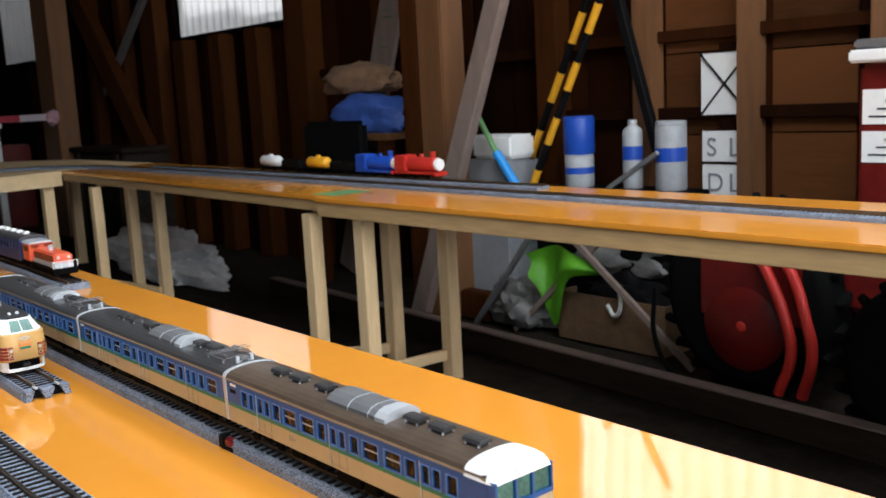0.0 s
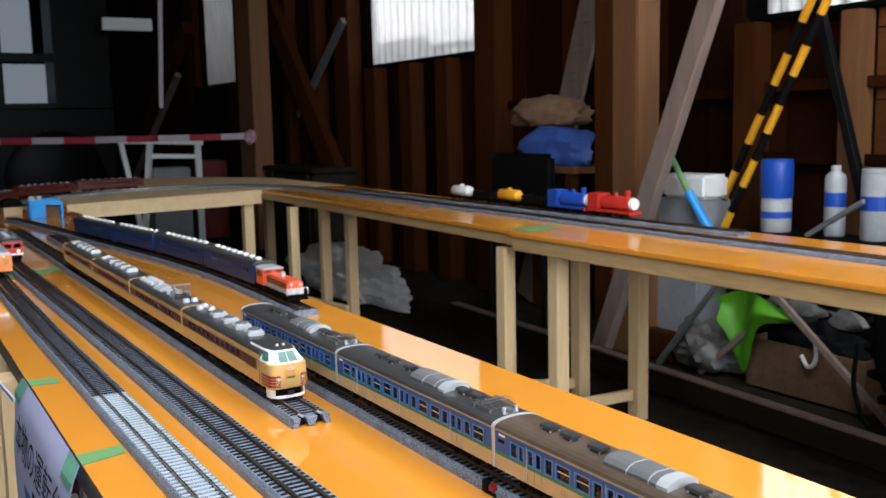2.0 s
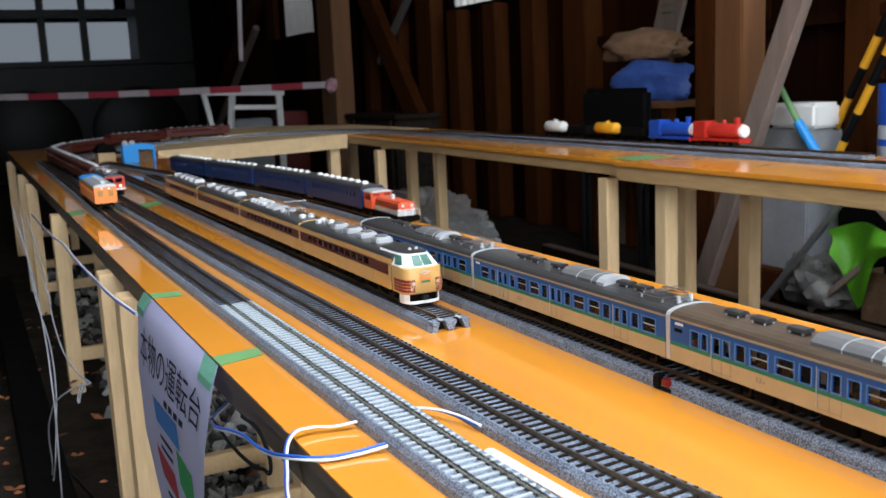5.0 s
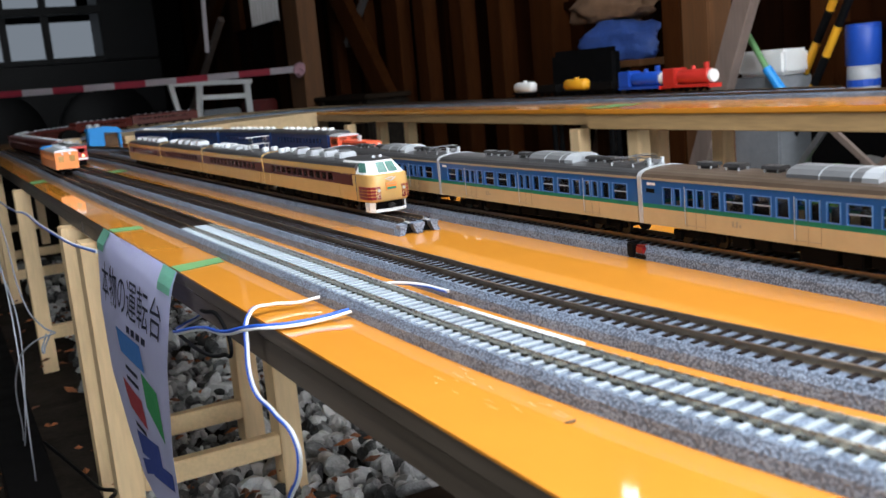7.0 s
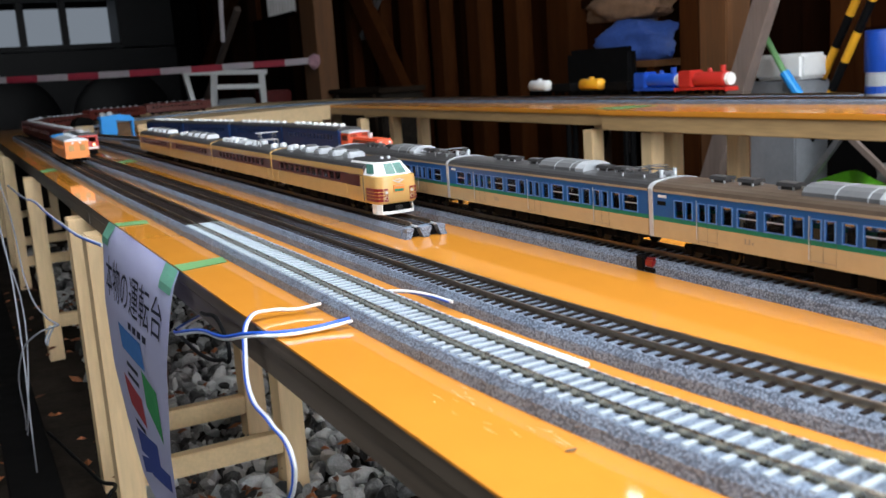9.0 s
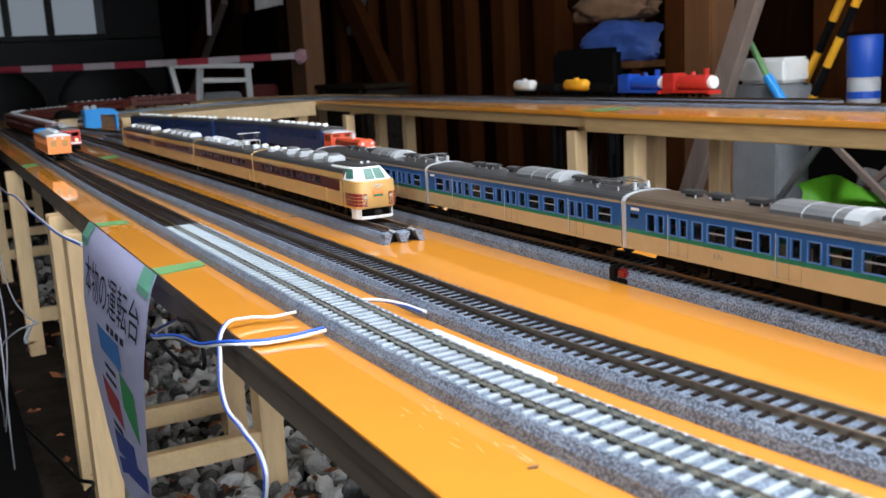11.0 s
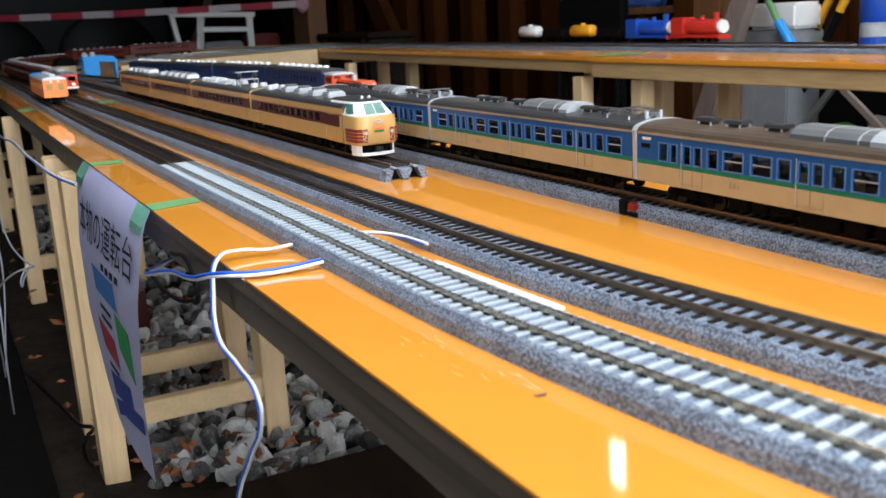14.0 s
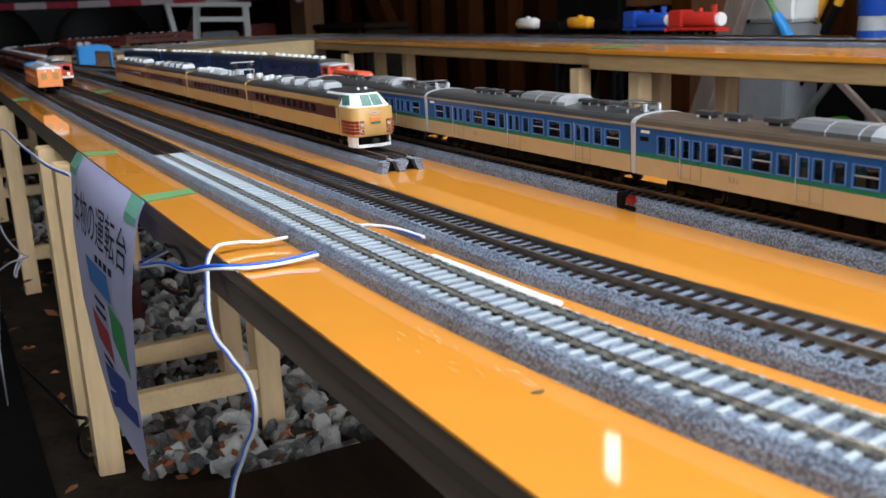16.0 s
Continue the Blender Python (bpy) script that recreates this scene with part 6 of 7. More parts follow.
    me = bpy.data.meshes.new("fallen_leaves")
    me.from_pydata(verts, [], faces)
    me.materials.append(M["leaf"])
    tagged(new("fallen_leaves", me), "dry rust-brown leaves scattered among the stones", "leaves", "", "stuff")


stones()
bm = bmesh.new()
box(bm, -0.22, 0.55, -0.9, 0.52, G + 0.004, G + 0.026, 0.004)
tagged(mesh_ob("floor_board", bm, M["sill"]), "dark weathered board lying on the floor", "board")
leaning_bar("floor_sleeper", (-0.335, 2.6, 0.012), (-0.335, 0.2, 0.012), 0.055, 0.075, M["dark_room"], "black timber lying along the table", "beam")
wire("power_cord", [(-0.262, 0.640, 0.010), (-0.272, 0.600, 0.045), (-0.270, 0.585, 0.068), (-0.262, 0.60, 0.068), (-0.266, 0.70, 0.040), (-0.275, 0.82, 0.022), (-0.30, 1.0, 0.012)], "black cord tied round the table leg", ("black",), 0.0022)


def white_cords():
    t = thing("extension_cords", "tangle of greyed white extension cords hanging beside the table", "cord")
    for pts in ([(-0.304, 1.328, 0.363), (-0.302, 1.088, 0.310), (-0.304, 0.841, 0.245), (-0.296, 0.726, 0.237), (-0.289, 0.662, 0.241)],
                [(-0.289, 0.662, 0.241), (-0.309, 0.680, 0.232), (-0.330, 0.760, 0.180), (-0.330, 0.86, 0.08), (-0.330, 0.90, 0.055)],
                [(-0.292, 0.678, 0.239), (-0.300, 0.672, 0.227), (-0.304, 0.664, 0.221), (-0.297, 0.678, 0.238)],
                [(-0.329, 1.187, 0.392), (-0.322, 0.929, 0.306), (-0.326, 0.72, 0.21), (-0.330, 0.70, 0.12), (-0.330, 0.74, 0.054)],
                [(-0.314, 1.285, 0.373), (-0.319, 1.039, 0.282), (-0.312, 0.90, 0.20), (-0.325, 0.85, 0.10), (-0.330, 0.88, 0.054)]):
        tube("cord", pts, 0.0010, M["faded_ink"], t)


white_cords()


def lamp_stand():
    t = thing("control_stand", "white control box on a black steel stand", "control box", (-0.43, 1.66, G))
    bm = bmesh.new()
    box(bm, -0.06, 0.06, -0.06, 0.06, 0.35, 0.46, 0.008)
    part("control_box", bm, M["white"], t, "white plastic control box")
    for x in (-0.05, 0.05):
        for y in (-0.05, 0.05):
            bm = bmesh.new()
            box(bm, x - 0.008, x + 0.008, y - 0.008, y + 0.008, -0.010, 0.3498)
            part("leg", bm, M["black"], t, "black steel leg")


lamp_stand()
bm = bmesh.new()
box(bm, -0.20, -0.10, 1.14, 1.30, G, 0.075, 0.01)
tagged(mesh_ob("red_crate", bm, M["maroon"]), "dull red plastic crate standing under the table", "crate")

# ---- against the plank wall ----


def panel_sign(name, y0, y1, z0, z1, label):
    t = thing(name, label, "sign")
    bm = bmesh.new()
    box(bm, XW - 0.034, XW - 0.030, y0, y1, z0, z1, 0.002)
    part("panel", bm, M["white"], t, "white painted panel")
    return t


s1 = panel_sign("cross_sign", 0.662, 0.791, 0.498, 0.641, "white square sign with a black diagonal cross")
for a, b in (((0.662, 0.498), (0.791, 0.641)), ((0.662, 0.641), (0.791, 0.498))):
    bm = bmesh.new()
    bar(bm, (XW - 0.0355, a[0], a[1]), (XW - 0.0355, b[0], b[1]), 0.008, 0.0022)
    part("cross_bar", bm, M["black"], s1, "black diagonal bar")
bm = bmesh.new()
box(bm, XW - 0.030, XW - 0.003, 0.705, 0.745, 0.25, 0.66)
part("batten", bm, M["plank"], s1, "dark wooden batten")


def letters(parent, text, y, z, size):
    """Letters read from the tables, standing on a panel at y (their left edge)."""
    cu = bpy.data.curves.new("letter", "FONT")
    cu.body, cu.size, cu.extrude = text, size, 0.0004
    tmp = bpy.data.objects.new("letter", cu)
    me = bpy.data.meshes.new_from_object(tmp)
    bpy.data.objects.remove(tmp)
    bm = bmesh.new()
    bm.from_mesh(me)
    bpy.data.meshes.remove(me)
    for v in bm.verts:
        v.co = Vector((XW - 0.0352 - v.co.z, y - v.co.x, z + v.co.y))
    part("letter", bm, M["faded_ink"], parent, "faded grey letter")


for z0, z1, word in ((0.390, 0.464, "SL"), (0.308, 0.386, "DL")):
    s2 = panel_sign("stop_mark_sign", 0.670, 0.789, z0, z1, "white sign panel lettered " + word + " in faded grey")
    letters(s2, word[0], 0.776, z0 + 0.014, 0.062)
    letters(s2, word[1], 0.718, z0 + 0.014, 0.062)

bm = bmesh.new()
box(bm, 1.46, 1.60, 0.735, 1.16, G, 0.333, 0.004)
tagged(mesh_ob("low_shelf", bm, M["dark_room"]), "dark low cabinet against the plank wall", "shelf")


def can(y, z1, r, material, cap, label, x=1.55, z0=0.3335, band=None, neck=False):
    t = thing("bottle", label, "bottle", (x, y, z0), group="bottles on the low shelf")
    h = z1 - z0
    if neck:
        prof = [(r * 0.94, 0.0), (r, 0.004), (r, h * 0.80), (r * 0.9, h * 0.86), (r * 0.42, h * 0.92), (r * 0.40, h * 0.94)]
    else:
        prof = [(r * 0.95, 0.0), (r, 0.003), (r, h * 0.90), (r * 0.97, h * 0.935)]
    part("container", lathe(bmesh.new(), prof, 24), material, t, "", True)
    k = 0.46 if neck else 0.985
    part("cap", lathe(bmesh.new(), [(r * k, h * 0.942), (r * k, h * 0.99), (r * k * 0.9, h)], 20), cap, t)
    if band:
        lathe(b := bmesh.new(), [(r * 1.015, h * 0.42), (r * 1.015, h * 0.62)], 20)
        part("label_band", b, band, t, "blue printed band")


can(1.066, 0.508, 0.039, M["deep_blue"], M["deep_blue"], "deep blue round can standing on a white tin", 1.530, 0.4145)
can(1.058, 0.414, 0.036, M["white_dim"], M["white_dim"], "white tin with a blue label under the blue can", 1.520, band=M["deep_blue"])
can(0.912, 0.496, 0.024, M["white_dim"], M["silver"], "slim white spray bottle with blue band", 1.545, band=M["deep_blue"], neck=True)
can(0.803, 0.492, 0.036, M["white_dim"], M["white_dim"], "white round tin with blue label", 1.545, band=M["deep_blue"])


def striped_pole(a, b, n, first, label, r=0.0100):
    t = thing("striped_pole", label, "pole")
    a, b = Vector(a), Vector(b)
    for k in range(n):
        bm = bmesh.new()
        rod(bm, a.lerp(b, k / n), a.lerp(b, (k + 1) / n), r, 14)
        part("stripe", bm, M["yellow"] if (k + first) % 2 else M["black"], t, "yellow band" if (k + first) % 2 else "black band")


striped_pole((1.50, 1.392, G), (1.50, 0.790, 1.10), 17, 0, "black and yellow striped crossing pole leaning on the wall")
striped_pole((1.54, 1.470, G), (1.54, 0.975, 0.90), 13, 1, "second black and yellow striped pole leaning behind")
leaning_bar("black_pole", (1.58, 0.735, G + 0.006), (1.58, 1.045, 1.02), 0.022, 0.022, M["black"], "bent black steel pole leaning on the wall", "pole")
leaning_bar("grey_stick", (1.475, 0.935, 0.336), (1.50, 0.805, 0.423), 0.012, 0.012, M["metal"], "short grey metal stick on the shelf", "stick")


def brush():
    t = thing("long_brush", "long brush with pale green stick and blue handle", "brush")
    bm = bmesh.new()
    rod(bm, (1.42, 1.330, 0.540), (1.42, 1.250, 0.424), 0.0075, 10)
    part("stick", bm, M["tape_green"], t, "pale green stick")
    bm = bmesh.new()
    rod(bm, (1.42, 1.2495, 0.4232), (1.42, 1.165, 0.320), 0.0120, 12)
    part("handle", bm, M["sky_blue"], t, "bright blue handle")


brush()
bm = bmesh.new()
box(bm, 1.44, 1.56, 1.235, 1.395, G, 0.402, 0.004)
tagged(mesh_ob("grey_cabinet", bm, M["concrete"]), "grey box cabinet standing on the floor", "cabinet")
bm = bmesh.new()
box(bm, 1.45, 1.54, 1.225, 1.375, 0.404, 0.466, 0.008)
tagged(mesh_ob("white_container", bm, M["white"]), "white plastic container on the grey cabinet", "container")
bm = bmesh.new()
box(bm, 1.445, 1.465, 1.405, 1.590, G, 0.30, 0.002)
tagged(mesh_ob("leaning_board", bm, M["concrete"]), "pale grey panel leaning behind the table legs", "panel")
bm = bmesh.new()
box(bm, 1.385, 1.43, 1.27, 1.42, G, 0.055, 0.004)
tagged(mesh_ob("wood_offcut", bm, M["stud"]), "reddish brown wood block on the floor", "wood block")


def lumpy(name, centre, size, material, label, category, seed, rough=0.35, detail=3, flat=True):
    bm = bmesh.new()
    bmesh.ops.create_icosphere(bm, subdivisions=detail + 1, radius=1)
    for v in bm.verts:
        d = v.co.normalized()
        k = 1 + rough * noise.noise(d * 1.7 + Vector((seed, 0, 0))) + rough * 0.5 * noise.noise(d * 4.5 + Vector((0, seed, 0))) + rough * 0.25 * noise.noise(d * 11 + Vector((0, 0, seed)))
        p = Vector((d.x * size[0] * k, d.y * size[1] * k, d.z * size[2] * k))
        if flat:
            p.z = max(p.z, -size[2] * 0.55)
        v.co = Vector(centre) + p
    return tagged(mesh_ob(name, bm, material, smooth=True), label, category)


bag = lumpy("plastic_bag", (1.18, 2.80, 0.030), (0.12, 0.40, 0.105), M["bag"], "crumpled translucent white plastic bag on the floor", "plastic bag", 3, 0.45, 4)
bm = bmesh.new()
bmesh.ops.create_icosphere(bm, subdivisions=3, radius=0.035, matrix=Matrix.Translation((1.15, 2.82, 0.125)))
for v in bm.verts:
    v.co += Vector((0.4, 0.7, 1.0)) * 0.025 * noise.noise(v.co * 30)
part("knot", bm, M["bag"], bag, "twisted bag neck", True)
lumpy("grey_sheet", (1.50, 0.90, 0.185), (0.05, 0.20, 0.095), M["grey_plastic"], "crumpled grey plastic sheet behind the carton", "plastic sheet", 8, 0.5)
lumpy("grey_cloth", (1.42, 1.17, 0.030), (0.06, 0.10, 0.075), M["grey_plastic"], "grey cloth bundle on the floor", "cloth", 5, 0.4)
lumpy("blue_vinyl_bag", (1.52, 1.94, 0.515), (0.06, 0.185, 0.080), M["blue_bag"], "bulging blue vinyl bag on the wooden stand", "bag", 6, 0.25)
lumpy("brown_sack", (1.55, 2.00, 0.630), (0.055, 0.195, 0.060), M["brown_bag"], "brown cloth sack on top of the blue bag", "sack", 7, 0.25)


def wood_stand():
    t = thing("wooden_stand", "rough wooden stand against the plank wall", "stand")
    bm = bmesh.new()
    box(bm, 1.44, 1.62, 1.74, 2.16, 0.452, 0.472, 0.002)
    part("top", bm, M["post"], t)
    for x in (1.46, 1.60):
        for y in (1.77, 2.13):
            bm = bmesh.new()
            box(bm, x - 0.015, x + 0.015, y - 0.015, y + 0.015, G, 0.4518)
            part("leg", bm, M["stud"], t)


wood_stand()


def black_seat():
    t = thing("black_chair", "black plastic chair with a rounded back", "chair", (0, 0, 0))
    bm = bmesh.new()
    box(bm, 1.37, 1.40, 1.762, 2.085, 0.33, 0.515, 0.014)
    part("backrest", bm, M["black"], t, "black rounded backrest")
    bm = bmesh.new()
    box(bm, 1.352, 1.369, 1.762, 2.085, 0.30, 0.332, 0.006)
    part("seat", bm, M["black"], t)
    for x in (1.360, 1.385):
        for y in (1.78, 2.065):
            bm = bmesh.new()
            rod(bm, (x, y, G), (x, y, 0.2998), 0.009, 10)
            part("leg", bm, M["black"], t)


black_seat()


def lettered_plank():
    t = thing("lettered_plank", "pale weathered plank with green marks leaning on the wall", "plank")
    a, b = Vector((1.635, 2.25, G)), Vector((1.635, 1.83, 1.12))
    bm = bmesh.new()
    bar(bm, a, b, 0.016, 0.112, 0.002)
    part("board", bm, M["beam"], t, "pale grey board")
    for k, z in enumerate((0.74, 0.83, 0.92)):
        bm = bmesh.new()
        c = a.lerp(b, (z - a.z) / (b.z - a.z))
        for dz, w in ((0.0, 0.046), (0.024, 0.036)):
            bar(bm, (c.x - 0.0095, c.y - w / 2, c.z + dz), (c.x - 0.0095, c.y + w / 2, c.z + dz), 0.009, 0.001)
        part("mark", bm, M["print_green"], t, "faded green mark")


lettered_plank()


def green_sheet():
    bm = bmesh.new()
    n = 14
    vs = {}
    for i in range(n + 1):
        for j in range(n + 1):
            u, v = i / n, j / n
            y = 1.115 - 0.235 * u - 0.03 * v * (1 - u)
            top = 0.160 + 0.052 * math.sin(math.pi * (u * 0.8 + 0.12)) - 0.012 * u
            low = 0.140 - 0.135 * math.exp(-((u - 0.30) / 0.20) ** 2) + 0.01 * u
            z = top + (low - top) * v
            x = 1.375 + 0.020 * math.sin(7 * u) + 0.012 * math.sin(5 * v + 3 * u) - 0.01 * v
            vs[i, j] = bm.verts.new((x, y, z))
    for i in range(n):
        for j in range(n):
            bm.faces.new((vs[i, j], vs[i + 1, j], vs[i + 1, j + 1], vs[i, j + 1]))
    bmesh.ops.solidify(bm, geom=bm.faces[:], thickness=0.001)
    return tagged(mesh_ob("green_plastic_sheet", bm, M["lime"], smooth=True), "lime green plastic sheet draped over the carton", "plastic sheet")


green_sheet()


def carton():
    t = thing("cardboard_box", "open brown cardboard box full of scraps", "box")
    x0, x1, y0, y1, z1 = 1.395, 1.53, 0.715, 1.030, 0.095
    for nm, a in (("front", (x0, x0 + 0.005, y0, y1)), ("back", (x1 - 0.005, x1, y0, y1)), ("side", (x0 + 0.0055, x1 - 0.0055, y0, y0 + 0.005)),
                  ("side", (x0 + 0.0055, x1 - 0.0055, y1 - 0.005, y1))):
        bm = bmesh.new()
        box(bm, *a, G, z1)
        part(nm, bm, M["card"], t)
    bm = bmesh.new()
    box(bm, x0 + 0.0055, x1 - 0.0055, y0 + 0.0055, y1 - 0.0055, G, G + 0.005)
    part("bottom", bm, M["card"], t)
    lumpy("scrap_bundle", (1.465, 0.87, 0.06), (0.050, 0.13, 0.075), M["black"], "dark plastic scraps in the carton", "scraps", 12, 0.5)
    tube("scrap_strap", [(1.388, 0.845, 0.135), (1.380, 0.825, 0.105), (1.384, 0.845, 0.060), (1.388, 0.87, 0.080)], 0.005, M["white"])


carton()
tagged(bpy.data.objects["scrap_strap"], "white plastic strap hanging from the carton", "strap")


def tiller():
    """A red walk-behind tiller: upright tank panel, hood, wheel guard, curved handles and two tyres."""
    t = thing("garden_tiller", "worn red garden tiller with black tyres", "machine")

    def add(nm, bm, material, label="", smooth=False):
        return part(nm, bm, material, t, label, smooth)

    bm = bmesh.new()
    box(bm, 1.37, 1.50, 0.160, 0.284, 0.26, 0.592, 0.008)
    up = add("upright_panel", bm, M["machine_red"], "red upright panel")
    for z0, z1 in ((0.488, 0.548), (0.422, 0.476)):
        bm = bmesh.new()
        box(bm, 1.3672, 1.3698, 0.185, 0.274, z0, z1)
        part("notice", bm, M["white"], up, "white notice sticker")
        for k in range(3):
            bm = bmesh.new()
            box(bm, 1.3662, 1.3671, 0.195, 0.262 - 0.014 * k, z0 + 0.012 + 0.013 * k, z0 + 0.015 + 0.013 * k)
            part("print_line", bm, M["ink"], up)
    bm = bmesh.new()
    box(bm, 1.35, 1.52, 0.150, 0.294, 0.594, 0.616, 0.004)
    add("top_band", bm, M["white"], "white top band")
    bm = bmesh.new()
    box(bm, 1.36, 1.51, 0.155, 0.289, 0.617, 0.634, 0.004)
    add("lid", bm, M["metal"], "grey lid")
    bm = bmesh.new()
    box(bm, 1.33, 1.46, 0.02, 0.50, 0.150, 0.262, 0.020)
    add("hood", bm, M["machine_red"], "red engine hood")
    hub = Matrix.Translation((1.275, 0.455, 0.115)) @ Matrix.Rotation(math.pi / 2, 4, "Y")
    add("wheel_cover", lathe(bmesh.new(), [(0.02, 0.0), (0.076, 0.002), (0.090, 0.012), (0.090, 0.036), (0.076, 0.048), (0.02, 0.050)], 32, hub), M["machine_red"], "round red wheel cover", True)
    bm = bmesh.new()
    box(bm, 1.278, 1.284, 0.335, 0.545, 0.130, 0.290, 0.002)
    add("guard_plate", bm, M["machine_red"], "flat red guard plate")
    add("hub", lathe(bmesh.new(), [(0.005, -0.001), (0.010, -0.001), (0.011, 0.0)], 16, hub), M["red"], "red hub", True)

    def tyre(c, r, w):
        prof = []
        for k in range(13):
            a = math.pi * k / 12
            prof.append((r - 0.036 + 0.036 * math.sin(a), -w * math.cos(a)))
        m = Matrix.Translation(c) @ Matrix.Rotation(math.pi / 2, 4, "Y")
        ty = add("tyre", lathe(bmesh.new(), prof, 36, m), M["rubber"], "black rubber tyre", True)
        for k in range(22):
            a = 2 * math.pi * k / 22
            b = bmesh.new()
            box(b, -0.007, 0.007, -w * 0.85, w * 0.85, -0.007, 0.010, 0.002)
            b.transform(Matrix.Translation(c) @ Matrix.Rotation(a, 4, "X") @ Matrix.Translation((0, 0, r)) @ Matrix.Rotation(math.pi / 2 + 0.5, 4, "Z"))
            part("lug", b, M["rubber"], ty)
        add("rim", lathe(bmesh.new(), [(0.01, -w * 0.3), (r * 0.5, -w * 0.2), (r * 0.55, 0.0)], 24, m), M["metal"], "dull rim", True)

    tyre((1.335, 0.460, G + 0.185), 0.185, 0.050)
    tyre((1.20, 0.075, G + 0.140), 0.140, 0.042)
    for dx, y1, y2, y3 in ((0.0, 0.418, 0.356, 0.371), (0.004, 0.372, 0.318, 0.327)):
        tube("handle_bar", [(1.27 + dx, y1, 0.262), (1.265 + dx, y1 - 0.030, 0.215), (1.26 + dx, y2, 0.149), (1.26 + dx, y2 - 0.012, 0.085), (1.265 + dx, y3, 0.004)],
             0.0105, M["red"], t, "curved red guard bar")
    tube("cable", [(1.26, 0.64, 0.17), (1.245, 0.63, 0.07), (1.245, 0.58, 0.0), (1.26, 0.52, G)], 0.005, M["rubber"], t, "black cable")


tiller()
lumpy("red_cover", (1.44, 0.40, 0.285), (0.06, 0.12, 0.045), M["machine_red"], "crumpled red cover lying on the tiller hood", "cover", 15, 0.3)

# ---- the far dark corner ----


def barrier_tape():
    t = thing("barrier_tape", "red and white barrier tape tied to the post", "barrier tape")
    a, b = Vector((1.325, 4.19, 0.570)), Vector((-2.0, 6.10, 0.700))
    n = 24
    for k in range(n):
        p, q = a.lerp(b, k / n), a.lerp(b, (k + 1) / n)
        p.z -= 0.05 * math.sin(math.pi * k / n)
        q.z -= 0.05 * math.sin(math.pi * (k + 1) / n)
        bm = bmesh.new()
        v = [bm.verts.new(p + Vector((0, 0, 0.016))), bm.verts.new(q + Vector((0, 0, 0.016))), bm.verts.new(q - Vector((0, 0, 0.016))), bm.verts.new(p - Vector((0, 0, 0.016)))]
        bm.faces.new(v)
        bmesh.ops.solidify(bm, geom=bm.faces[:], thickness=0.0006)
        part("tape_length", bm, M["pink"] if k % 2 else M["tape_white"], t, "red length" if k % 2 else "white length")
    bm = bmesh.new()
    bmesh.ops.create_icosphere(bm, subdivisions=3, radius=0.044, matrix=Matrix.Translation((1.315, 4.20, 0.565)) @ Matrix.Diagonal((0.6, 1.3, 0.8, 1)))
    for v in bm.verts:
        v.co += Vector((1, 1, 1)) * 0.012 * noise.noise(v.co * 45)
    part("knot", bm, M["tape_pink"], t, "pale pink knot", True)


barrier_tape()


def folding_table():
    t = thing("white_frame_stand", "white steel frame stand in the far corner", "stand", (0, 0, 0))
    for a, b in (((0.80, 4.8, 0.56), (0.90, 4.8, G)), ((0.96, 4.8, 0.56), (0.91, 4.85, G)), ((0.80, 4.8, 0.555), (1.25, 4.8, 0.535)), ((0.96, 4.8, 0.47), (1.20, 4.8, 0.46)), ((1.22, 4.8, 0.535), (1.22, 4.8, G))):
        bm = bmesh.new()
        bar(bm, a, b, 0.034, 0.026, 0.002)
        part("frame_bar", bm, M["white"], t)


folding_table()
bm = bmesh.new()
box(bm, 0.98, 1.19, 4.85, 5.05, G, 0.40, 0.01)
tagged(mesh_ob("blue_bin", bm, M["concrete"]), "pale blue grey bin beside the frame stand", "bin")
bm = bmesh.new()
box(bm, 1.26, 1.42, 4.90, 5.10, G, 0.43, 0.01)
tagged(mesh_ob("red_carton", bm, M["machine_red"]), "dark red carton in the far corner", "carton")
bm = bmesh.new()
box(bm, 1.38, 1.60, 3.55, 4.15, G, 0.395, 0.01)
crate = tagged(mesh_ob("grey_crate", bm, M["earth"]), "dusty dark crate by the post", "crate")
bm = bmesh.new()
box(bm, 1.365, 1.60, 3.53, 4.17, 0.397, 0.42, 0.004)
part("lid", bm, M["sill"], crate, "dusty lid")
for y in (3.62, 4.08):
    bm = bmesh.new()
    box(bm, 1.365, 1.378, y - 0.025, y + 0.025, G, 0.394, 0.002)
    part("batten", bm, M["sill"], crate)


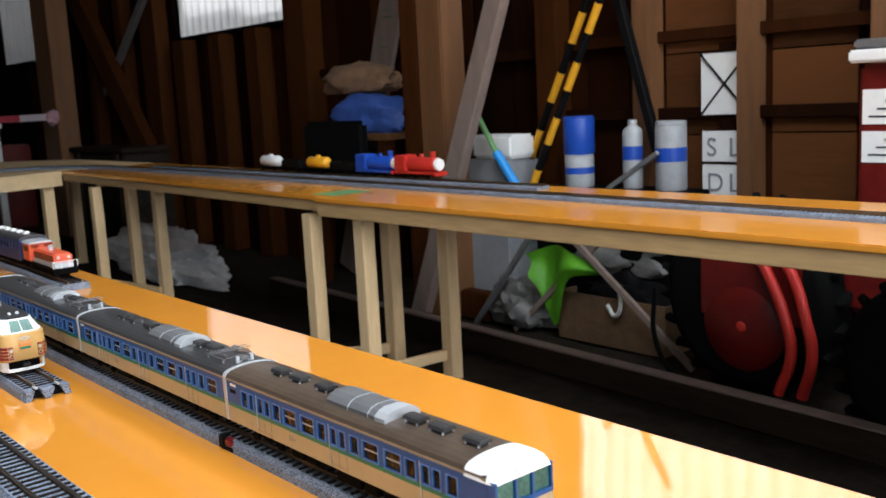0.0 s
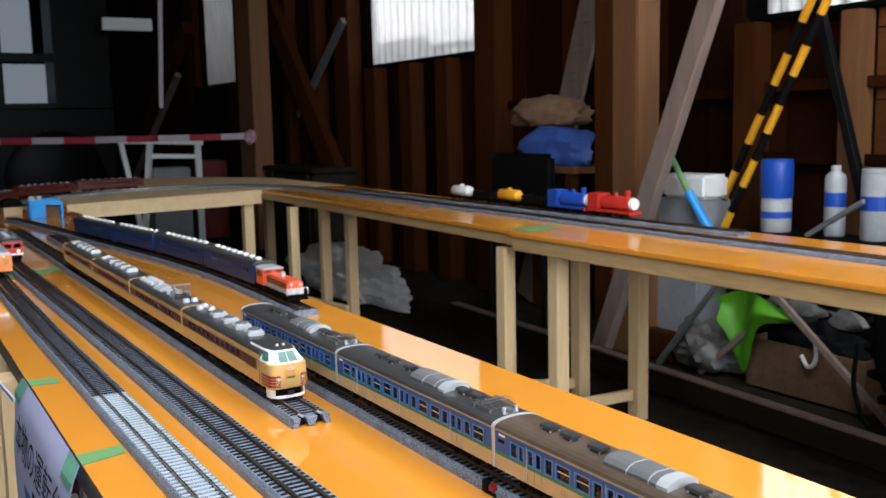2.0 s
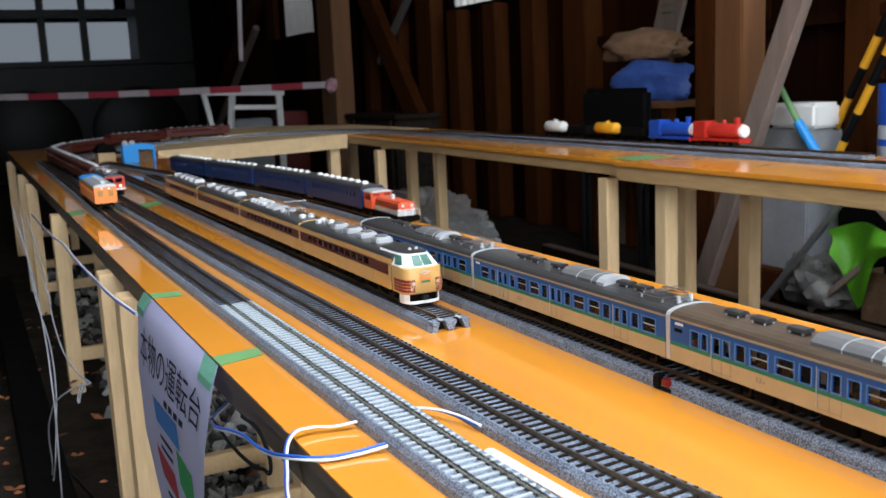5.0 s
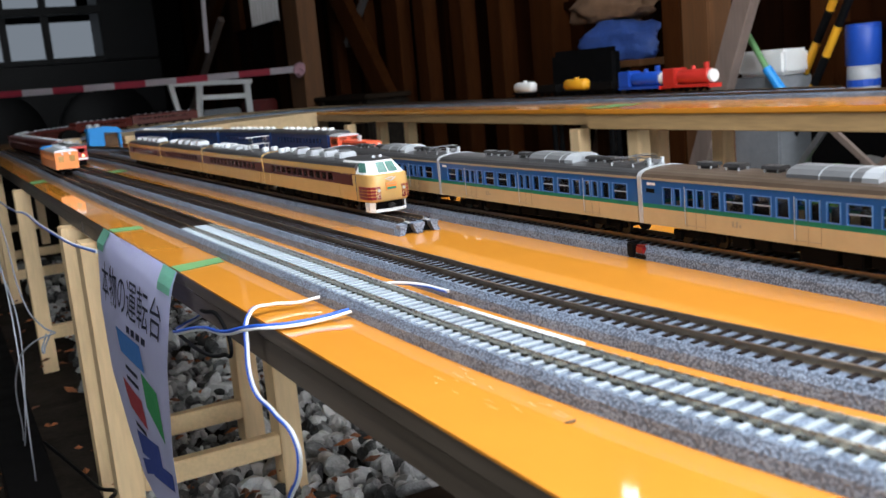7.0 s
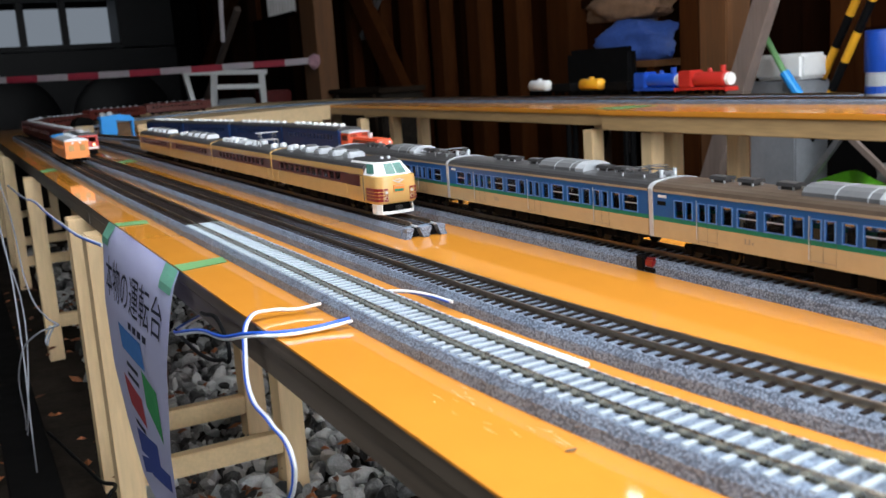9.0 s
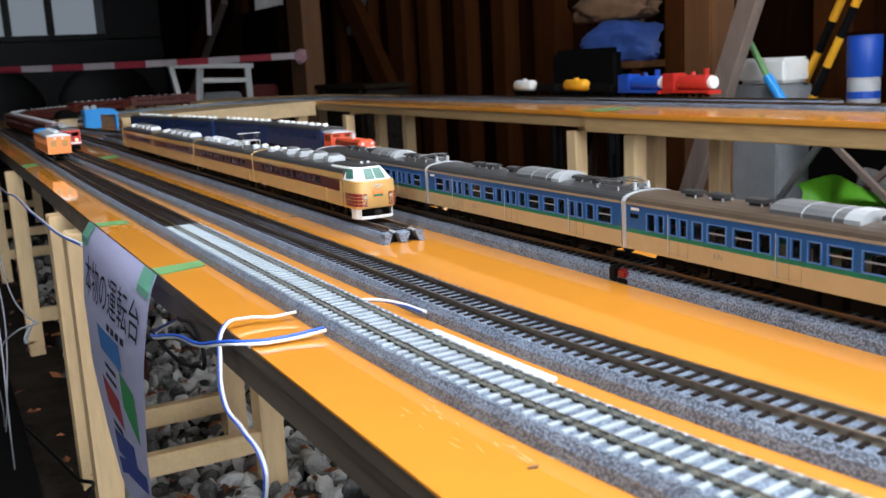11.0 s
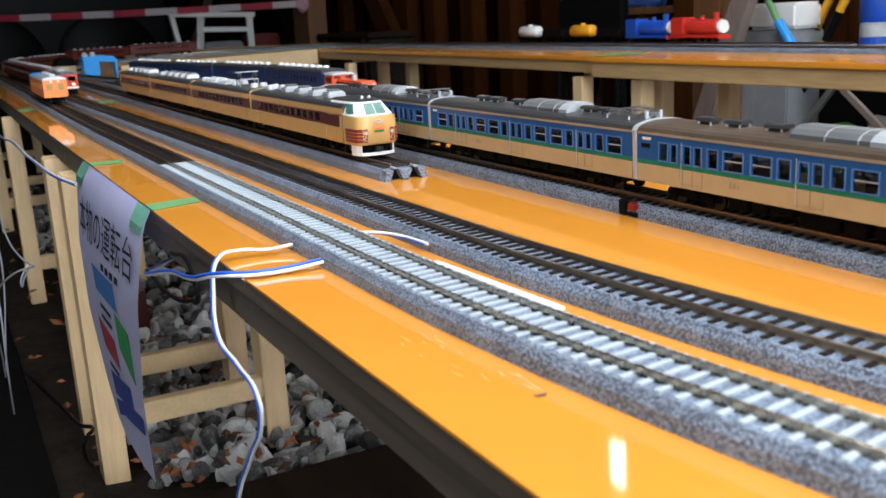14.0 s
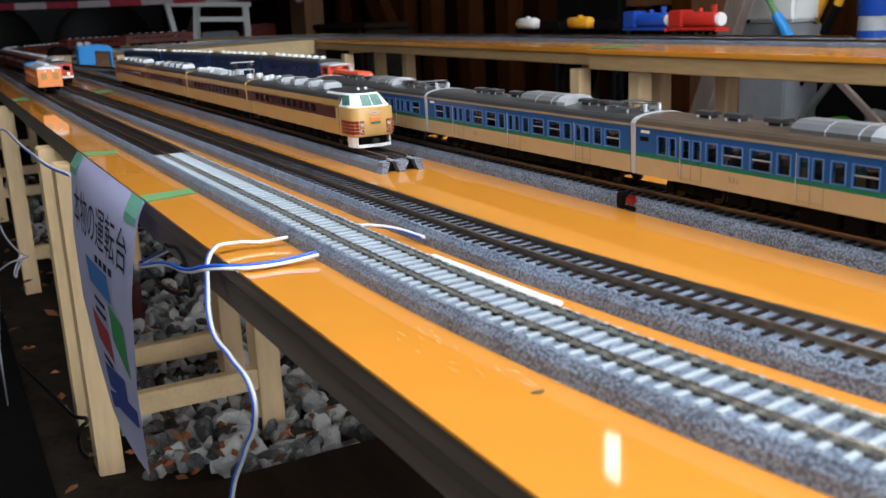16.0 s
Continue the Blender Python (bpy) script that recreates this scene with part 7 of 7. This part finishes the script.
def black_locomotive():
    """The flank of a full-size black steam locomotive: tender side, ribs, footplate and cab opening."""
    t = thing("steam_locomotive", "sooty black full-size steam locomotive in the dark", "locomotive", (0, 0, 0))
    bm = bmesh.new()
    box(bm, -1.95, 1.10, 6.30, 6.70, 0.03, 0.76, 0.01)
    part("frame", bm, M["loco"], t, "black lower frame")
    bm = bmesh.new()
    box(bm, 0.74, 1.10, 6.32, 6.70, 0.77, 2.3, 0.01)
    part("cab_side", bm, M["loco"], t, "black cab side")
    for z, h in ((0.765, 0.035), (1.075, 0.05)):
        bm = bmesh.new()
        box(bm, -1.95, 0.74, 6.27, 6.36, z, z + h, 0.006)
        part("rail", bm, M["loco"], t, "black horizontal rail")
    for x in (-0.18, 0.145, 0.40):
        for z0, z1 in ((0.801, 1.074), (1.126, 2.0)):
            bm = bmesh.new()
            box(bm, x - 0.022, x + 0.022, 6.285, 6.34, z0, z1, 0.004)
            part("stanchion", bm, M["loco"], t, "black upright")
    for x in (-1.6, -0.8, 0.0, 0.7):
        bm = bmesh.new()
        lathe(bm, [(0.02, -0.02), (0.28, -0.015), (0.32, 0.0), (0.32, 0.03)], 30, Matrix.Translation((x, 6.27, 0.30)) @ Matrix.Rotation(math.pi / 2, 4, "X") @ Matrix.Rotation(math.pi, 4, "X"))
        part("wheel", bm, M["loco"], t, "black spoked wheel", True)
    bm = bmesh.new()
    box(bm, 1.0, 1.32, 6.00, 6.03, 1.262, 1.342, 0.004)
    part("plate", bm, M["white"], t, "plain white plate")


M["loco"] = mat("sooty_black_enamel", (0.0025, 0.0025, 0.003), 0.4, vary=0.4, scale=6, bump=0.1, spec=0.08)
black_locomotive()
bm = bmesh.new()
rod(bm, (1.346, 6.0, 0.757), (1.42, 6.0, 2.4), 0.016, 12)
tagged(mesh_ob("drain_pipe", bm, M["tape_white"]), "pale plastic pipe hanging from the ceiling", "pipe")


def folding_stand():
    """Thin crossed bars of a folded stand under the far table."""
    t = thing("folded_stand", "pale crossed bars of a folded stand on the floor", "stand")
    for a, b, material, label in (((1.36, 1.29, G), (1.36, 1.02, 0.300), "metal", "grey steel bar"), ((1.36, 0.62, G), (1.36, 1.02, 0.290), "beam", "pale bar"),
                                  ((1.375, 1.16, G), (1.375, 0.80, 0.300), "beam", "pale bar")):
        bm = bmesh.new()
        bar(bm, a, b, 0.011, 0.014, 0.001)
        part("stand_bar", bm, M[material], t, label)


folding_stand()


def scratches():
    """Fine scratches in the orange coating beside the siding; their glint is painted pale."""
    r = random.Random(21)
    verts, faces = [], []
    for k in range(26):
        u = r.random()
        x, y = -0.2068 + 0.006 * u + r.gauss(0, 0.0055), -0.096 - 0.081 * u
        n, w = r.uniform(0.002, 0.011), r.uniform(0.00010, 0.00028)
        a = math.radians(r.uniform(-14, 10))
        dx, dy = math.sin(a) * n / 2, math.cos(a) * n / 2
        b0 = len(verts)
        z = T + 0.00025 + 0.00004 * r.random()
        verts += [(x - dx, y - dy, z), (x + w, y, z), (x + dx, y + dy, z), (x - w, y, z)]
        faces.append([b0, b0 + 1, b0 + 2, b0 + 3])
    me = bpy.data.meshes.new("scratch_mark")
    me.from_pydata(verts, [], faces)
    me.materials.append(M["scratch"])
    tagged(new("scratch_mark", me), "fine scratches in the orange coating, paled for their glint", "scratch", "", "stuff")


M["scratch"] = mat("scratch_glint", (0.86, 0.58, 0.28), 0.25, vary=0.2, scale=200, spec=0.8)
scratches()
